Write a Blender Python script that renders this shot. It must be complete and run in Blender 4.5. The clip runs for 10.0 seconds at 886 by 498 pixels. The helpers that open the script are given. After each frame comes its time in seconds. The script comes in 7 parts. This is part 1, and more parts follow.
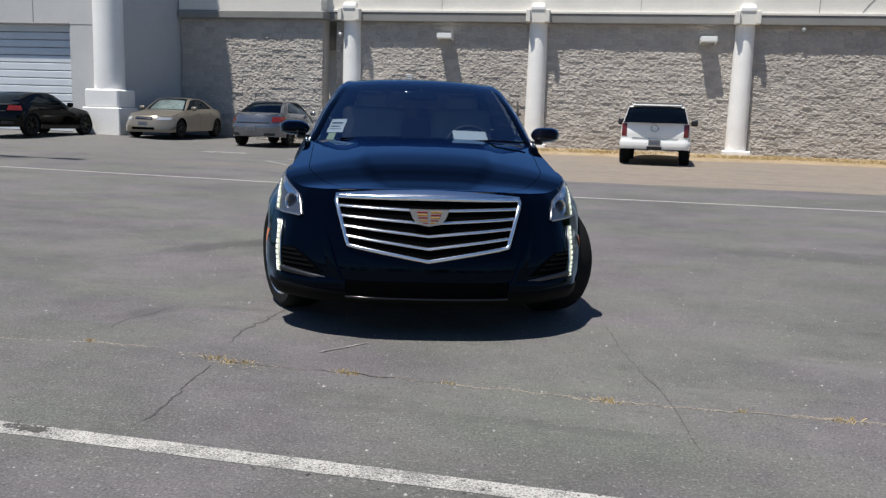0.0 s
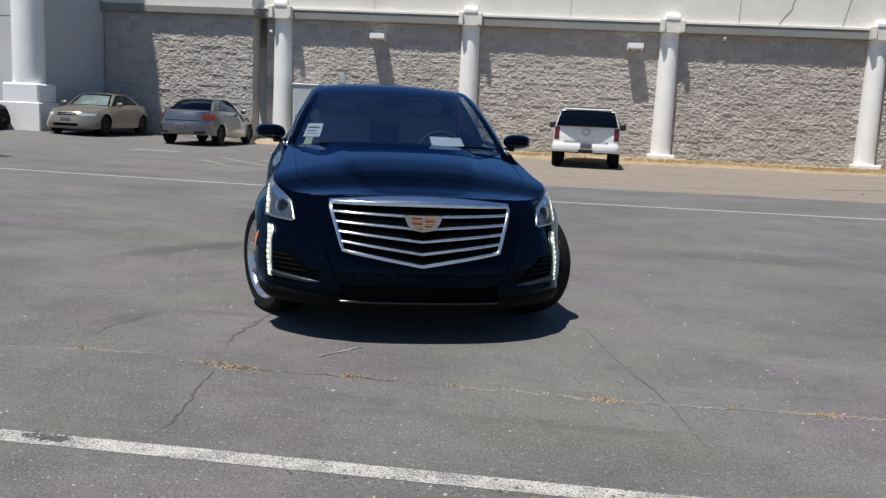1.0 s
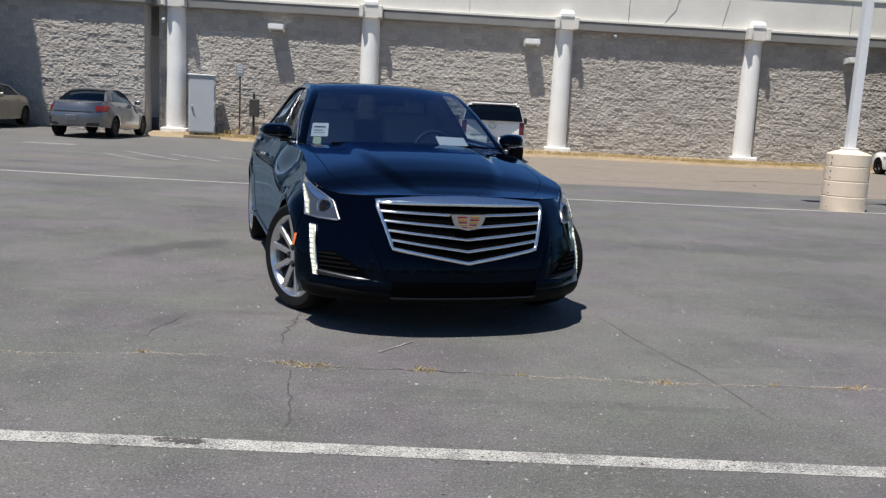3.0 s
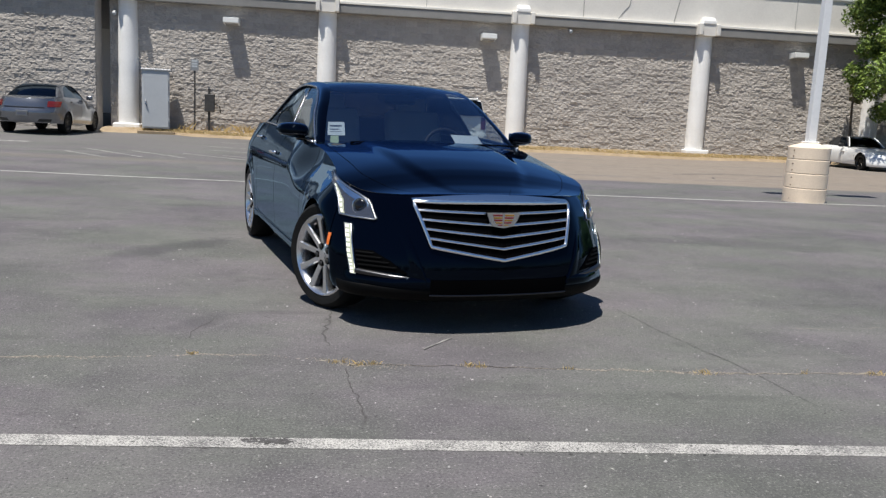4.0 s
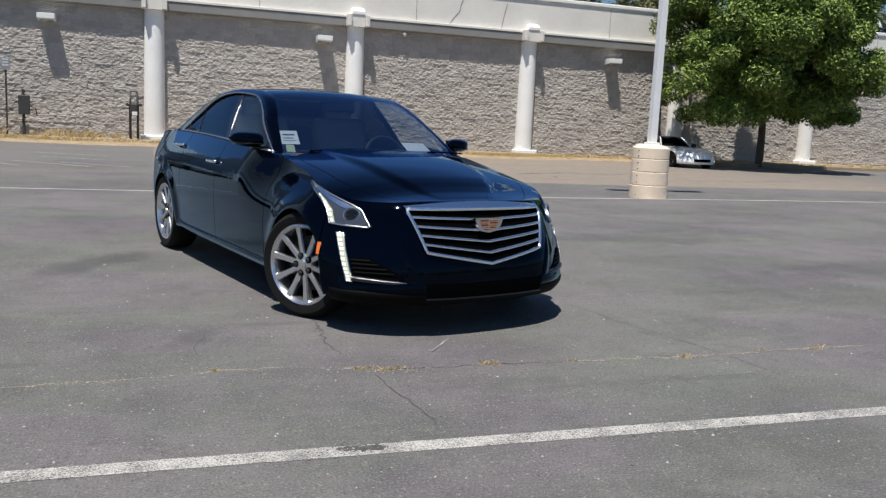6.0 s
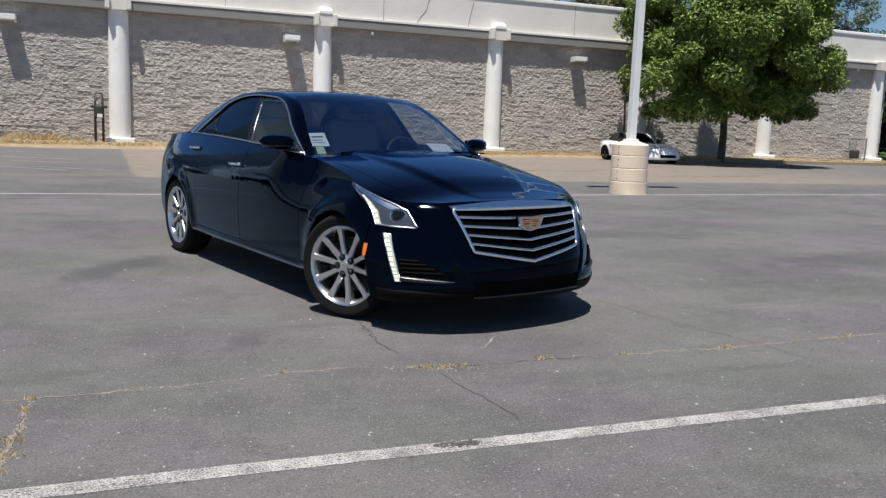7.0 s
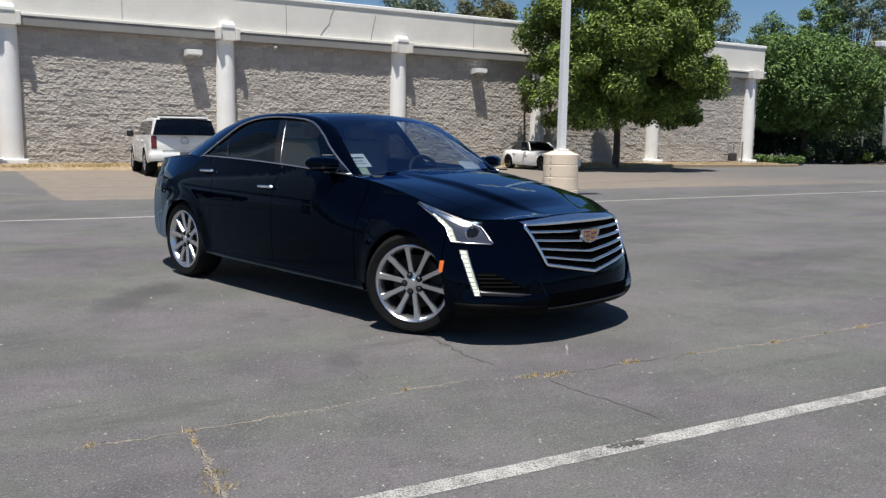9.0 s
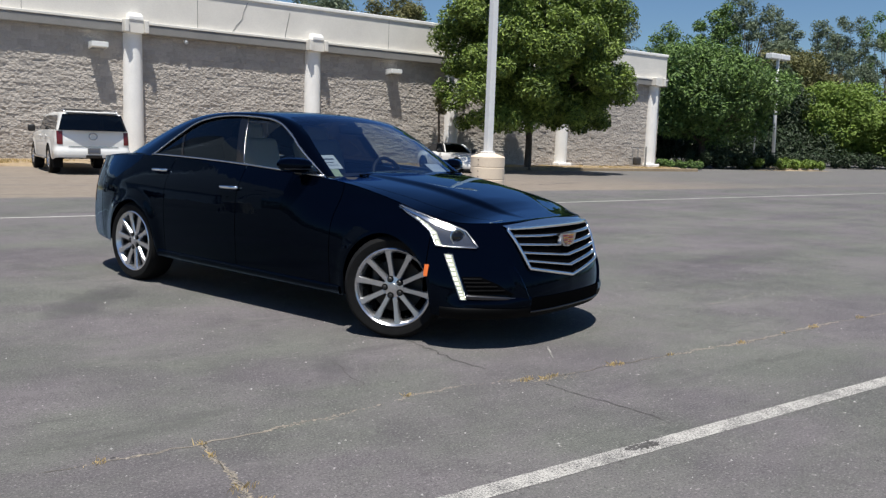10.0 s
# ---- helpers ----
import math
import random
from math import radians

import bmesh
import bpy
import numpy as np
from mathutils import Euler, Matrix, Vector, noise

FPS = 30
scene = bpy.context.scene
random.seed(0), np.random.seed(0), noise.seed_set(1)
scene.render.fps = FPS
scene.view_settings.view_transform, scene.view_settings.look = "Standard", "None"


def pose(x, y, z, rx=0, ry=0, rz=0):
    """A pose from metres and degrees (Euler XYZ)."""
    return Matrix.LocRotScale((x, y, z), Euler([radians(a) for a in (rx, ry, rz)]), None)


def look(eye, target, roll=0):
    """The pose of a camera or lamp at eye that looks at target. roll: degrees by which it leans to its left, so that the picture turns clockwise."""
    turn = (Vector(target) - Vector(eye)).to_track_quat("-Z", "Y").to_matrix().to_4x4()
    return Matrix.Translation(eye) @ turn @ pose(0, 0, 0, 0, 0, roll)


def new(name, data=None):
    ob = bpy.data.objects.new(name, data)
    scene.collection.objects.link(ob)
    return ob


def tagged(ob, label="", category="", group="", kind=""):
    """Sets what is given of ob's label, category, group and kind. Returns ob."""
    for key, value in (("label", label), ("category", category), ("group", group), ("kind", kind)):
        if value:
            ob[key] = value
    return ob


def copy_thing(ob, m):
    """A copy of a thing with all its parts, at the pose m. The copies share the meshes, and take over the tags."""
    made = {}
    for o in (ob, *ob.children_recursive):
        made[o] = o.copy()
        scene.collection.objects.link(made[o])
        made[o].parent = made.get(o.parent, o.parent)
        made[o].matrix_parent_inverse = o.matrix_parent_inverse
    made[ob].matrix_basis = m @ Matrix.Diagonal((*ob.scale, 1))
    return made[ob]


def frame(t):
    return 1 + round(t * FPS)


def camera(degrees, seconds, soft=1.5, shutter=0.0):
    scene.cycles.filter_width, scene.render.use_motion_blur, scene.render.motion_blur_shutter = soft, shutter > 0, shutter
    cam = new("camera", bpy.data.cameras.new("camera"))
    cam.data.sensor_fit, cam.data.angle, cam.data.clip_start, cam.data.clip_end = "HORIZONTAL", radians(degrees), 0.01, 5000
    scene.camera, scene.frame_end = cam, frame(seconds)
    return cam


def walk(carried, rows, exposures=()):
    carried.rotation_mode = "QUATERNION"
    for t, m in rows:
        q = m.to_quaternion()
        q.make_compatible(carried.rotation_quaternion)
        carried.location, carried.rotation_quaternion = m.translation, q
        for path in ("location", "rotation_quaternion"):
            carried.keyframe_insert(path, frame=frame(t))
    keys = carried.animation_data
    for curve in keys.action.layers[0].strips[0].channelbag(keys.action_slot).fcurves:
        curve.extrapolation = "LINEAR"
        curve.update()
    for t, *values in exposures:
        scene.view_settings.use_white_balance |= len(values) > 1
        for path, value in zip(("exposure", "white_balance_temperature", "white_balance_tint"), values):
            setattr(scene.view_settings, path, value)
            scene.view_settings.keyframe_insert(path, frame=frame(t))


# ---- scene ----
cam = camera(55.8, 10.0, soft=1.33)
PATH = [
    (0, (2.682, 0.498, 1.185), (2.309, 2.438, 0.871), 1.8),
    (0.5, (2.511, 0.409, 1.214), (2.24, 2.366, 0.904), 2.5),
    (1, (2.323, 0.342, 1.218), (2.134, 2.309, 0.91), 2.7),
    (1.5, (2.117, 0.36, 1.211), (1.937, 2.329, 0.914), 2.4),
    (2, (1.928, 0.339, 1.214), (1.769, 2.308, 0.902), 2.6),
    (2.5, (1.682, 0.206, 1.227), (1.672, 2.181, 0.915), 3.0),
    (4, (0.906, 0.069, 1.251), (1.136, 2.029, 0.928), 2.9),
    (4.5, (0.657, 0.056, 1.25), (0.989, 2.004, 0.94), 2.8),
    (5, (0.409, 0.124, 1.257), (0.778, 2.065, 0.951), 2.3),
    (5.5, (0.127, 0.076, 1.261), (0.657, 1.981, 0.959), 2.5),
    (7, (-0.643, 0.22, 1.254), (0.11, 2.048, 0.954), 2.2),
    (7.5, (-0.954, 0.24, 1.265), (-0.161, 2.052, 0.97), 1.5),
    (8, (-1.207, 0.374, 1.257), (-0.335, 2.15, 0.965), 1.2),
    (8.5, (-1.457, 0.495, 1.271), (-0.5, 2.228, 0.987), 0.9),
    (9, (-1.776, 0.564, 1.284), (-0.769, 2.271, 1.016), 1.0),
    (9.5, (-1.995, 0.704, 1.269), (-0.95, 2.388, 1.004), 1.2),
    (10, (-2.18, 0.866, 1.288), (-0.98, 2.444, 1.027), 2.0),
]
walk(cam, [(t, look(eye, target, roll)) for t, eye, target, roll in PATH])

# ---- light ----
TO_SUN = Vector((-0.21, -0.27, 1.0)).normalized()
world = bpy.data.worlds.new("world")
scene.world = world
world.use_nodes = True
_nt = world.node_tree
_sky = _nt.nodes.new("ShaderNodeTexSky")
_sky.sky_type = "NISHITA"
_sky.sun_disc = False
_sky.sun_elevation = math.asin(TO_SUN.z)
_sky.sun_rotation = math.atan2(TO_SUN.x, TO_SUN.y)
_sky.air_density, _sky.dust_density, _sky.ozone_density = 1.15, 0.0, 10.0
_sky.altitude = 300
_nt.nodes["Background"].inputs["Strength"].default_value = 0.064
_nt.links.new(_sky.outputs[0], _nt.nodes["Background"].inputs["Color"])
_sun = bpy.data.lights.new("sun", "SUN")
_sun.energy, _sun.angle, _sun.color = 5.0, radians(0.53), (1.0, 0.96, 0.90)
sun = new("sun", _sun)
sun.matrix_world = look((0, 0, 40), Vector((0, 0, 40)) - TO_SUN)
scene.view_settings.exposure = 0.36


# ---- helpers for building ----
def material(name, base, rough=0.6, metal=0.0, dark=None, scale=8.0, fine=60.0, amount=0.5, bump=0.0, bump_scale=None,
             spec=0.5, coat=0.0, rand=0.0, rough_var=0.0, stretch=(1, 1, 1)):
    """A surface whose colour drifts between base and dark at two scales, with fine relief."""
    m = bpy.data.materials.new(name)
    m.use_nodes = True
    nt = m.node_tree
    n, li = nt.nodes, nt.links
    b = n["Principled BSDF"]
    b.inputs["Roughness"].default_value = rough
    b.inputs["Metallic"].default_value = metal
    b.inputs["Specular IOR Level"].default_value = spec
    b.inputs["Coat Weight"].default_value = coat
    b.inputs["Coat Roughness"].default_value = 0.02
    if dark is None:
        b.inputs["Base Color"].default_value = (*base, 1)
        if bump == 0:
            return m
    tc = n.new("ShaderNodeTexCoord")
    mp = n.new("ShaderNodeMapping")
    mp.inputs["Scale"].default_value = stretch
    li.new(tc.outputs["Object"], mp.inputs[0])
    a = n.new("ShaderNodeTexNoise")
    a.inputs["Scale"].default_value, a.inputs["Detail"].default_value, a.inputs["Roughness"].default_value = scale, 5, 0.6
    c = n.new("ShaderNodeTexNoise")
    c.inputs["Scale"].default_value, c.inputs["Detail"].default_value = fine, 3
    li.new(mp.outputs[0], a.inputs["Vector"])
    li.new(mp.outputs[0], c.inputs["Vector"])
    mix = n.new("ShaderNodeMath")
    mix.operation = "MULTIPLY_ADD"
    mix.inputs[1].default_value = 0.45
    li.new(c.outputs[0], mix.inputs[0])
    half = n.new("ShaderNodeMath")
    half.operation = "MULTIPLY"
    half.inputs[1].default_value = 0.62
    li.new(a.outputs[0], half.inputs[0])
    li.new(half.outputs[0], mix.inputs[2])
    if dark is not None:
        ramp = n.new("ShaderNodeValToRGB")
        ramp.color_ramp.elements[0].position = 0.5 - 0.25 * amount - 0.02
        ramp.color_ramp.elements[1].position = 0.5 + 0.25 * amount + 0.06
        ramp.color_ramp.elements[0].color = (*dark, 1)
        ramp.color_ramp.elements[1].color = (*base, 1)
        li.new(mix.outputs[0], ramp.inputs[0])
        out = ramp.outputs[0]
        if rand:
            oi = n.new("ShaderNodeObjectInfo")
            geo = n.new("ShaderNodeNewGeometry")
            add = n.new("ShaderNodeMath")
            li.new(oi.outputs["Random"], add.inputs[0])
            li.new(geo.outputs["Random Per Island"], add.inputs[1])
            fr = n.new("ShaderNodeMath")
            fr.operation = "FRACT"
            li.new(add.outputs[0], fr.inputs[0])
            mr = n.new("ShaderNodeMapRange")
            mr.inputs["To Min"].default_value, mr.inputs["To Max"].default_value = 1 - rand, 1 + rand
            li.new(fr.outputs[0], mr.inputs[0])
            hs = n.new("ShaderNodeHueSaturation")
            li.new(mr.outputs[0], hs.inputs["Value"])
            li.new(out, hs.inputs["Color"])
            out = hs.outputs[0]
        li.new(out, b.inputs["Base Color"])
    if rough_var:
        rr = n.new("ShaderNodeMapRange")
        rr.inputs["To Min"].default_value, rr.inputs["To Max"].default_value = rough - rough_var, rough + rough_var
        li.new(a.outputs[0], rr.inputs[0])
        li.new(rr.outputs[0], b.inputs["Roughness"])
    if bump:
        bp = n.new("ShaderNodeBump")
        bp.inputs["Strength"].default_value = bump
        bp.inputs["Distance"].default_value = 0.02
        src = mix
        if bump_scale:
            src = n.new("ShaderNodeTexNoise")
            src.inputs["Scale"].default_value, src.inputs["Detail"].default_value = bump_scale, 4
            li.new(mp.outputs[0], src.inputs["Vector"])
        li.new(src.outputs[0], bp.inputs["Height"])
        li.new(bp.outputs[0], b.inputs["Normal"])
    return m


def emitter(name, color, strength, base=(0.8, 0.8, 0.8)):
    m = bpy.data.materials.new(name)
    m.use_nodes = True
    b = m.node_tree.nodes["Principled BSDF"]
    b.inputs["Base Color"].default_value = (*base, 1)
    b.inputs["Emission Color"].default_value = (*color, 1)
    b.inputs["Emission Strength"].default_value = strength
    return m


def glass(name, tint, rough=0.0, ior=1.5, gloss=(1, 1, 1)):
    """Thin pane: clear tinted body under a Fresnel gloss."""
    m = bpy.data.materials.new(name)
    m.use_nodes = True
    nt = m.node_tree
    nt.nodes.clear()
    out = nt.nodes.new("ShaderNodeOutputMaterial")
    tr = nt.nodes.new("ShaderNodeBsdfTransparent")
    tr.inputs[0].default_value = (*tint, 1)
    gl = nt.nodes.new("ShaderNodeBsdfGlossy")
    gl.inputs["Roughness"].default_value = rough
    gl.inputs["Color"].default_value = (*gloss, 1)
    f0 = ((ior - 1) / (ior + 1)) ** 2
    lw = nt.nodes.new("ShaderNodeLayerWeight")
    lw.inputs[0].default_value = 0.5
    pw = nt.nodes.new("ShaderNodeMath")
    pw.operation = "POWER"
    pw.inputs[1].default_value = 5.0
    nt.links.new(lw.outputs["Facing"], pw.inputs[0])
    fr = nt.nodes.new("ShaderNodeMath")
    fr.operation = "MULTIPLY_ADD"
    fr.inputs[1].default_value, fr.inputs[2].default_value = 1 - f0, f0
    nt.links.new(pw.outputs[0], fr.inputs[0])
    mx = nt.nodes.new("ShaderNodeMixShader")
    nt.links.new(fr.outputs[0], mx.inputs[0])
    nt.links.new(tr.outputs[0], mx.inputs[1])
    nt.links.new(gl.outputs[0], mx.inputs[2])
    nt.links.new(mx.outputs[0], out.inputs[0])
    return m


def mesh_of(name, verts, faces, smooth=False):
    me = bpy.data.meshes.new(name)
    me.from_pydata([tuple(v) for v in verts], [], [tuple(f) for f in faces])
    me.update()
    if smooth:
        me.shade_smooth()
    return me


def finish(me, mat, smooth=False, angle=None):
    me.materials.append(mat)
    if smooth:
        me.shade_smooth()
        if angle:
            me.set_sharp_from_angle(angle=radians(angle))
    return me


def part(name, bm, mat, parent=None, label="", smooth=False, angle=None):
    """Links a bmesh or mesh as one object under a thing or a part."""
    if isinstance(bm, bmesh.types.BMesh):
        me = bpy.data.meshes.new(name)
        bmesh.ops.recalc_face_normals(bm, faces=bm.faces)
        bm.to_mesh(me)
        bm.free()
    else:
        me = bm
    if not me.materials:
        finish(me, mat, smooth, angle)
    ob = new(name, me)
    ob.parent = parent
    return tagged(ob, label)


def face_out(ob, centre):
    """Turns a sheet so that it looks away from a point."""
    me = ob.data
    s = sum((p.center - Vector(centre)).dot(p.normal) * p.area for p in me.polygons)
    if s < 0:
        me.flip_normals()
    return ob


def thing(name, label, category, m=None, group="", kind=""):
    ob = new(name)
    if m is not None:
        ob.matrix_world = m
    return tagged(ob, label, category, group, kind)


def add_box(bm, x, y, z, sx, sy, sz, bevel=0.0, rot=None, seg=1):
    """A box centred at x, y, z."""
    m = Matrix.LocRotScale((x, y, z), rot, (sx, sy, sz))
    vs = bmesh.ops.create_cube(bm, size=1.0, matrix=m)["verts"]
    if bevel:
        es = list({e for v in vs for e in v.link_edges})
        bmesh.ops.bevel(bm, geom=es, offset=bevel, segments=seg, affect="EDGES", profile=0.5)


def box(x, y, z, sx, sy, sz, bevel=0.0, rot=None, seg=1):
    bm = bmesh.new()
    add_box(bm, x, y, z, sx, sy, sz, bevel, rot, seg)
    return bm


def add_lathe(bm, profile, m=None, seg=24, caps=True):
    """Turns (radius, height) points round the z axis."""
    m = m or Matrix.Identity(4)
    rings = []
    for r, z in profile:
        rings.append([bm.verts.new(m @ Vector((r * math.cos(2 * math.pi * i / seg), r * math.sin(2 * math.pi * i / seg), z))) for i in range(seg)])
    for a, b in zip(rings, rings[1:]):
        for i in range(seg):
            j = (i + 1) % seg
            bm.faces.new((a[i], a[j], b[j], b[i]))
    if caps and profile[0][0] > 1e-4:
        bm.faces.new(list(reversed(rings[0])))
    if caps and profile[-1][0] > 1e-4:
        bm.faces.new(rings[-1])
    return bm


def lathe(profile, m=None, seg=24, caps=True):
    return add_lathe(bmesh.new(), profile, m, seg, caps)


def add_tube(bm, pts, r, seg=8, closed=False, taper=None, flat=1.0):
    """A round bar along points."""
    pts = [Vector(p) for p in pts]
    rings = []
    n = len(pts)
    up = Vector((0, 0, 1))
    for i, p in enumerate(pts):
        a = pts[(i - 1) % n] if (i or closed) else p
        b = pts[(i + 1) % n] if (i < n - 1 or closed) else p
        d = (b - a).normalized()
        s = d.cross(up)
        if s.length < 0.05:
            s = d.cross(Vector((0, 1, 0)))
        s.normalize()
        u = s.cross(d)
        rr = r if taper is None else r * (1 + (taper - 1) * i / max(1, n - 1))
        rings.append([bm.verts.new(p + s * (rr * math.cos(2 * math.pi * k / seg)) + u * (rr * flat * math.sin(2 * math.pi * k / seg))) for k in range(seg)])
    pairs = list(zip(rings, rings[1:])) + ([(rings[-1], rings[0])] if closed else [])
    for a, b in pairs:
        for k in range(seg):
            j = (k + 1) % seg
            bm.faces.new((a[k], a[j], b[j], b[k]))
    if not closed:
        bm.faces.new(list(reversed(rings[0])))
        bm.faces.new(rings[-1])
    return bm


def tube(pts, r, seg=8, closed=False, taper=None, flat=1.0):
    return add_tube(bmesh.new(), pts, r, seg, closed, taper, flat)


def grid_mesh(name, rows, smooth=True, flip=False):
    """A sheet through rows of points."""
    h, w = len(rows), len(rows[0])
    vs = [p for r in rows for p in r]
    fs = []
    for i in range(h - 1):
        for j in range(w - 1):
            q = (i * w + j, i * w + j + 1, (i + 1) * w + j + 1, (i + 1) * w + j)
            fs.append(q[::-1] if flip else q)
    return mesh_of(name, vs, fs, smooth)


def lerp_table(table, x):
    """Smooth value at x of a table of (x, value)."""
    if x <= table[0][0]:
        return table[0][1]
    for k in range(len(table) - 1):
        (a, va), (b, vb) = table[k], table[k + 1]
        if x <= b:
            t = (x - a) / (b - a)
            h = b - a
            sl = (vb - va) / h
            s0 = sl if k == 0 else (vb - table[k - 1][1]) / (b - table[k - 1][0])
            s1 = sl if k + 2 >= len(table) else (table[k + 2][1] - va) / (table[k + 2][0] - a)
            t2, t3 = t * t, t * t * t
            return (2 * t3 - 3 * t2 + 1) * va + (t3 - 2 * t2 + t) * h * s0 + (-2 * t3 + 3 * t2) * vb + (t3 - t2) * h * s1
    return table[-1][1]


def smooth01(a, b, x):
    t = min(1, max(0, (x - a) / (b - a)))
    return t * t * (3 - 2 * t)


def ground_z(x, y):
    return 0.22 * smooth01(-7, -15, x) * smooth01(17, 27, y)

# ---- large structure ----
M_STUCCO = material("painted stucco", (0.74, 0.715, 0.655), 0.85, dark=(0.63, 0.605, 0.555), scale=0.9, fine=30, bump=0.12, bump_scale=90)
M_STUCCO_W = material("white painted plaster", (0.85, 0.84, 0.81), 0.8, dark=(0.75, 0.74, 0.71), scale=1.3, fine=24, bump=0.10, bump_scale=80)
M_TRIM = material("grey trim paint", (0.25, 0.245, 0.232), 0.8, dark=(0.20, 0.196, 0.187), scale=1.2, fine=30, bump=0.08, bump_scale=70)
M_BLOCK = material("split face block", (0.465, 0.425, 0.380), 0.95, dark=(0.348, 0.318, 0.284), scale=5.0, fine=26, amount=0.8, bump=0.5, bump_scale=40, rand=0.10)

PIL = [-6.88] + [7.0 * i for i in range(6)]
WALL_Y, PIL_Y = 31.20, 31.14


def road_material():
    m = bpy.data.materials.new("asphalt")
    m.use_nodes = True
    nt = m.node_tree
    n, li = nt.nodes, nt.links
    b = n["Principled BSDF"]
    geo = n.new("ShaderNodeNewGeometry")
    sep = n.new("ShaderNodeSeparateXYZ")
    li.new(geo.outputs["Position"], sep.inputs[0])

    def noise_at(scale, detail=4, rough=0.55, stretch=None):
        t = n.new("ShaderNodeTexNoise")
        t.inputs["Scale"].default_value, t.inputs["Detail"].default_value, t.inputs["Roughness"].default_value = scale, detail, rough
        if stretch:
            mp = n.new("ShaderNodeMapping")
            mp.inputs["Scale"].default_value = stretch
            li.new(geo.outputs["Position"], mp.inputs[0])
            li.new(mp.outputs[0], t.inputs["Vector"])
        else:
            li.new(geo.outputs["Position"], t.inputs["Vector"])
        return t.outputs[0]

    def math_n(op, a, c, d=None):
        t = n.new("ShaderNodeMath")
        t.operation = op
        for i, v in enumerate((a, c, d)):
            if v is None:
                continue
            if isinstance(v, (int, float)):
                t.inputs[i].default_value = v
            else:
                li.new(v, t.inputs[i])
        return t.outputs[0]

    def ramp(src, lo, hi, c0, c1):
        r = n.new("ShaderNodeMapRange")
        r.interpolation_type = "SMOOTHSTEP"
        r.inputs["From Min"].default_value, r.inputs["From Max"].default_value = lo, hi
        r.inputs["To Min"].default_value, r.inputs["To Max"].default_value = c0, c1
        li.new(src, r.inputs[0])
        return r.outputs[0]

    def mix(f, a, c):
        t = n.new("ShaderNodeMix")
        t.data_type = "RGBA"
        if isinstance(f, (int, float)):
            t.inputs[0].default_value = f
        else:
            li.new(f, t.inputs[0])
        for i, v in ((6, a), (7, c)):
            if isinstance(v, tuple):
                t.inputs[i].default_value = (*v, 1)
            else:
                li.new(v, t.inputs[i])
        return t.outputs[2]

    big = noise_at(0.55, 6, 0.72, (0.85, 1.05, 1))
    mid = noise_at(2.6, 6, 0.72)
    grit = noise_at(95, 3, 0.7)
    speck = noise_at(40, 3, 0.75)
    col = mix(ramp(big, 0.34, 0.66, 0, 1), (0.088, 0.0857, 0.0845), (0.140, 0.136, 0.131))
    col = mix(ramp(mid, 0.40, 0.75, 0, 0.55), col, (0.158, 0.153, 0.147))
    col = mix(ramp(mid, 0.42, 0.28, 0, 0.5), col, (0.074, 0.072, 0.072))
    col = mix(ramp(grit, 0.53, 0.68, 0, 0.6), col, (0.26, 0.25, 0.237))
    col = mix(ramp(grit, 0.47, 0.33, 0, 0.6), col, (0.030, 0.030, 0.030))
    col = mix(ramp(speck, 0.60, 0.70, 0, 0.6), col, (0.36, 0.35, 0.33))
    col = mix(ramp(speck, 0.40, 0.31, 0, 0.6), col, (0.035, 0.034, 0.034))
    stain = noise_at(1.3, 7, 0.78)
    col = mix(ramp(stain, 0.56, 0.70, 0, 0.6), col, (0.068, 0.066, 0.065))
    col = mix(ramp(noise_at(0.9, 6, 0.8, (1, 1.4, 1)), 0.58, 0.72, 0, 0.4), col, (0.19, 0.182, 0.172))
    drag = noise_at(0.9, 6, 0.7, (0.45, 1.7, 1))
    col = mix(ramp(drag, 0.56, 0.68, 0, 0.5), col, (0.072, 0.070, 0.070))
    col = mix(ramp(drag, 0.42, 0.30, 0, 0.4), col, (0.172, 0.166, 0.158))

    def stain_at(x, y, turn, length, width, depth):
        mp = n.new("ShaderNodeMapping")
        mp.vector_type = "TEXTURE"
        mp.inputs["Location"].default_value = (x, y, 0)
        mp.inputs["Rotation"].default_value = (0, 0, radians(turn))
        mp.inputs["Scale"].default_value = (length, width, 1)
        li.new(geo.outputs["Position"], mp.inputs[0])
        ln = n.new("ShaderNodeVectorMath")
        ln.operation = "LENGTH"
        li.new(mp.outputs[0], ln.inputs[0])
        far = math_n("ADD", ln.outputs["Value"], math_n("MULTIPLY_ADD", mid, 1.6, -0.8))
        return ramp(far, 1.1, 0.3, 0, depth)
    for x, y, turn, length, width, depth in ((-0.6, 7.25, 57, 0.9, 0.26, 0.5), (0.1, 4.85, 60, 0.35, 0.12, 0.4), (6.8, 6.6, 10, 1.6, 0.5, 0.4), (5.2, 8.6, -8, 1.8, 0.45, 0.4), (-3.2, 6.2, 15, 1.4, 0.5, 0.35)):
        col = mix(stain_at(x, y, turn, length, width, depth), col, (0.052, 0.051, 0.053))
    scuff = noise_at(11.0, 9, 0.82, (1, 1.5, 1))
    col = mix(ramp(scuff, 0.55, 0.70, 0, 0.5), col, (0.215, 0.207, 0.195))
    col = mix(ramp(scuff, 0.46, 0.33, 0, 0.55), col, (0.055, 0.053, 0.052))
    chip = noise_at(26, 2, 0.5)
    col = mix(ramp(chip, 0.745, 0.765, 0, 0.75), col, (0.50, 0.48, 0.45))
    col = mix(ramp(chip, 0.262, 0.245, 0, 0.8), col, (0.022, 0.021, 0.020))
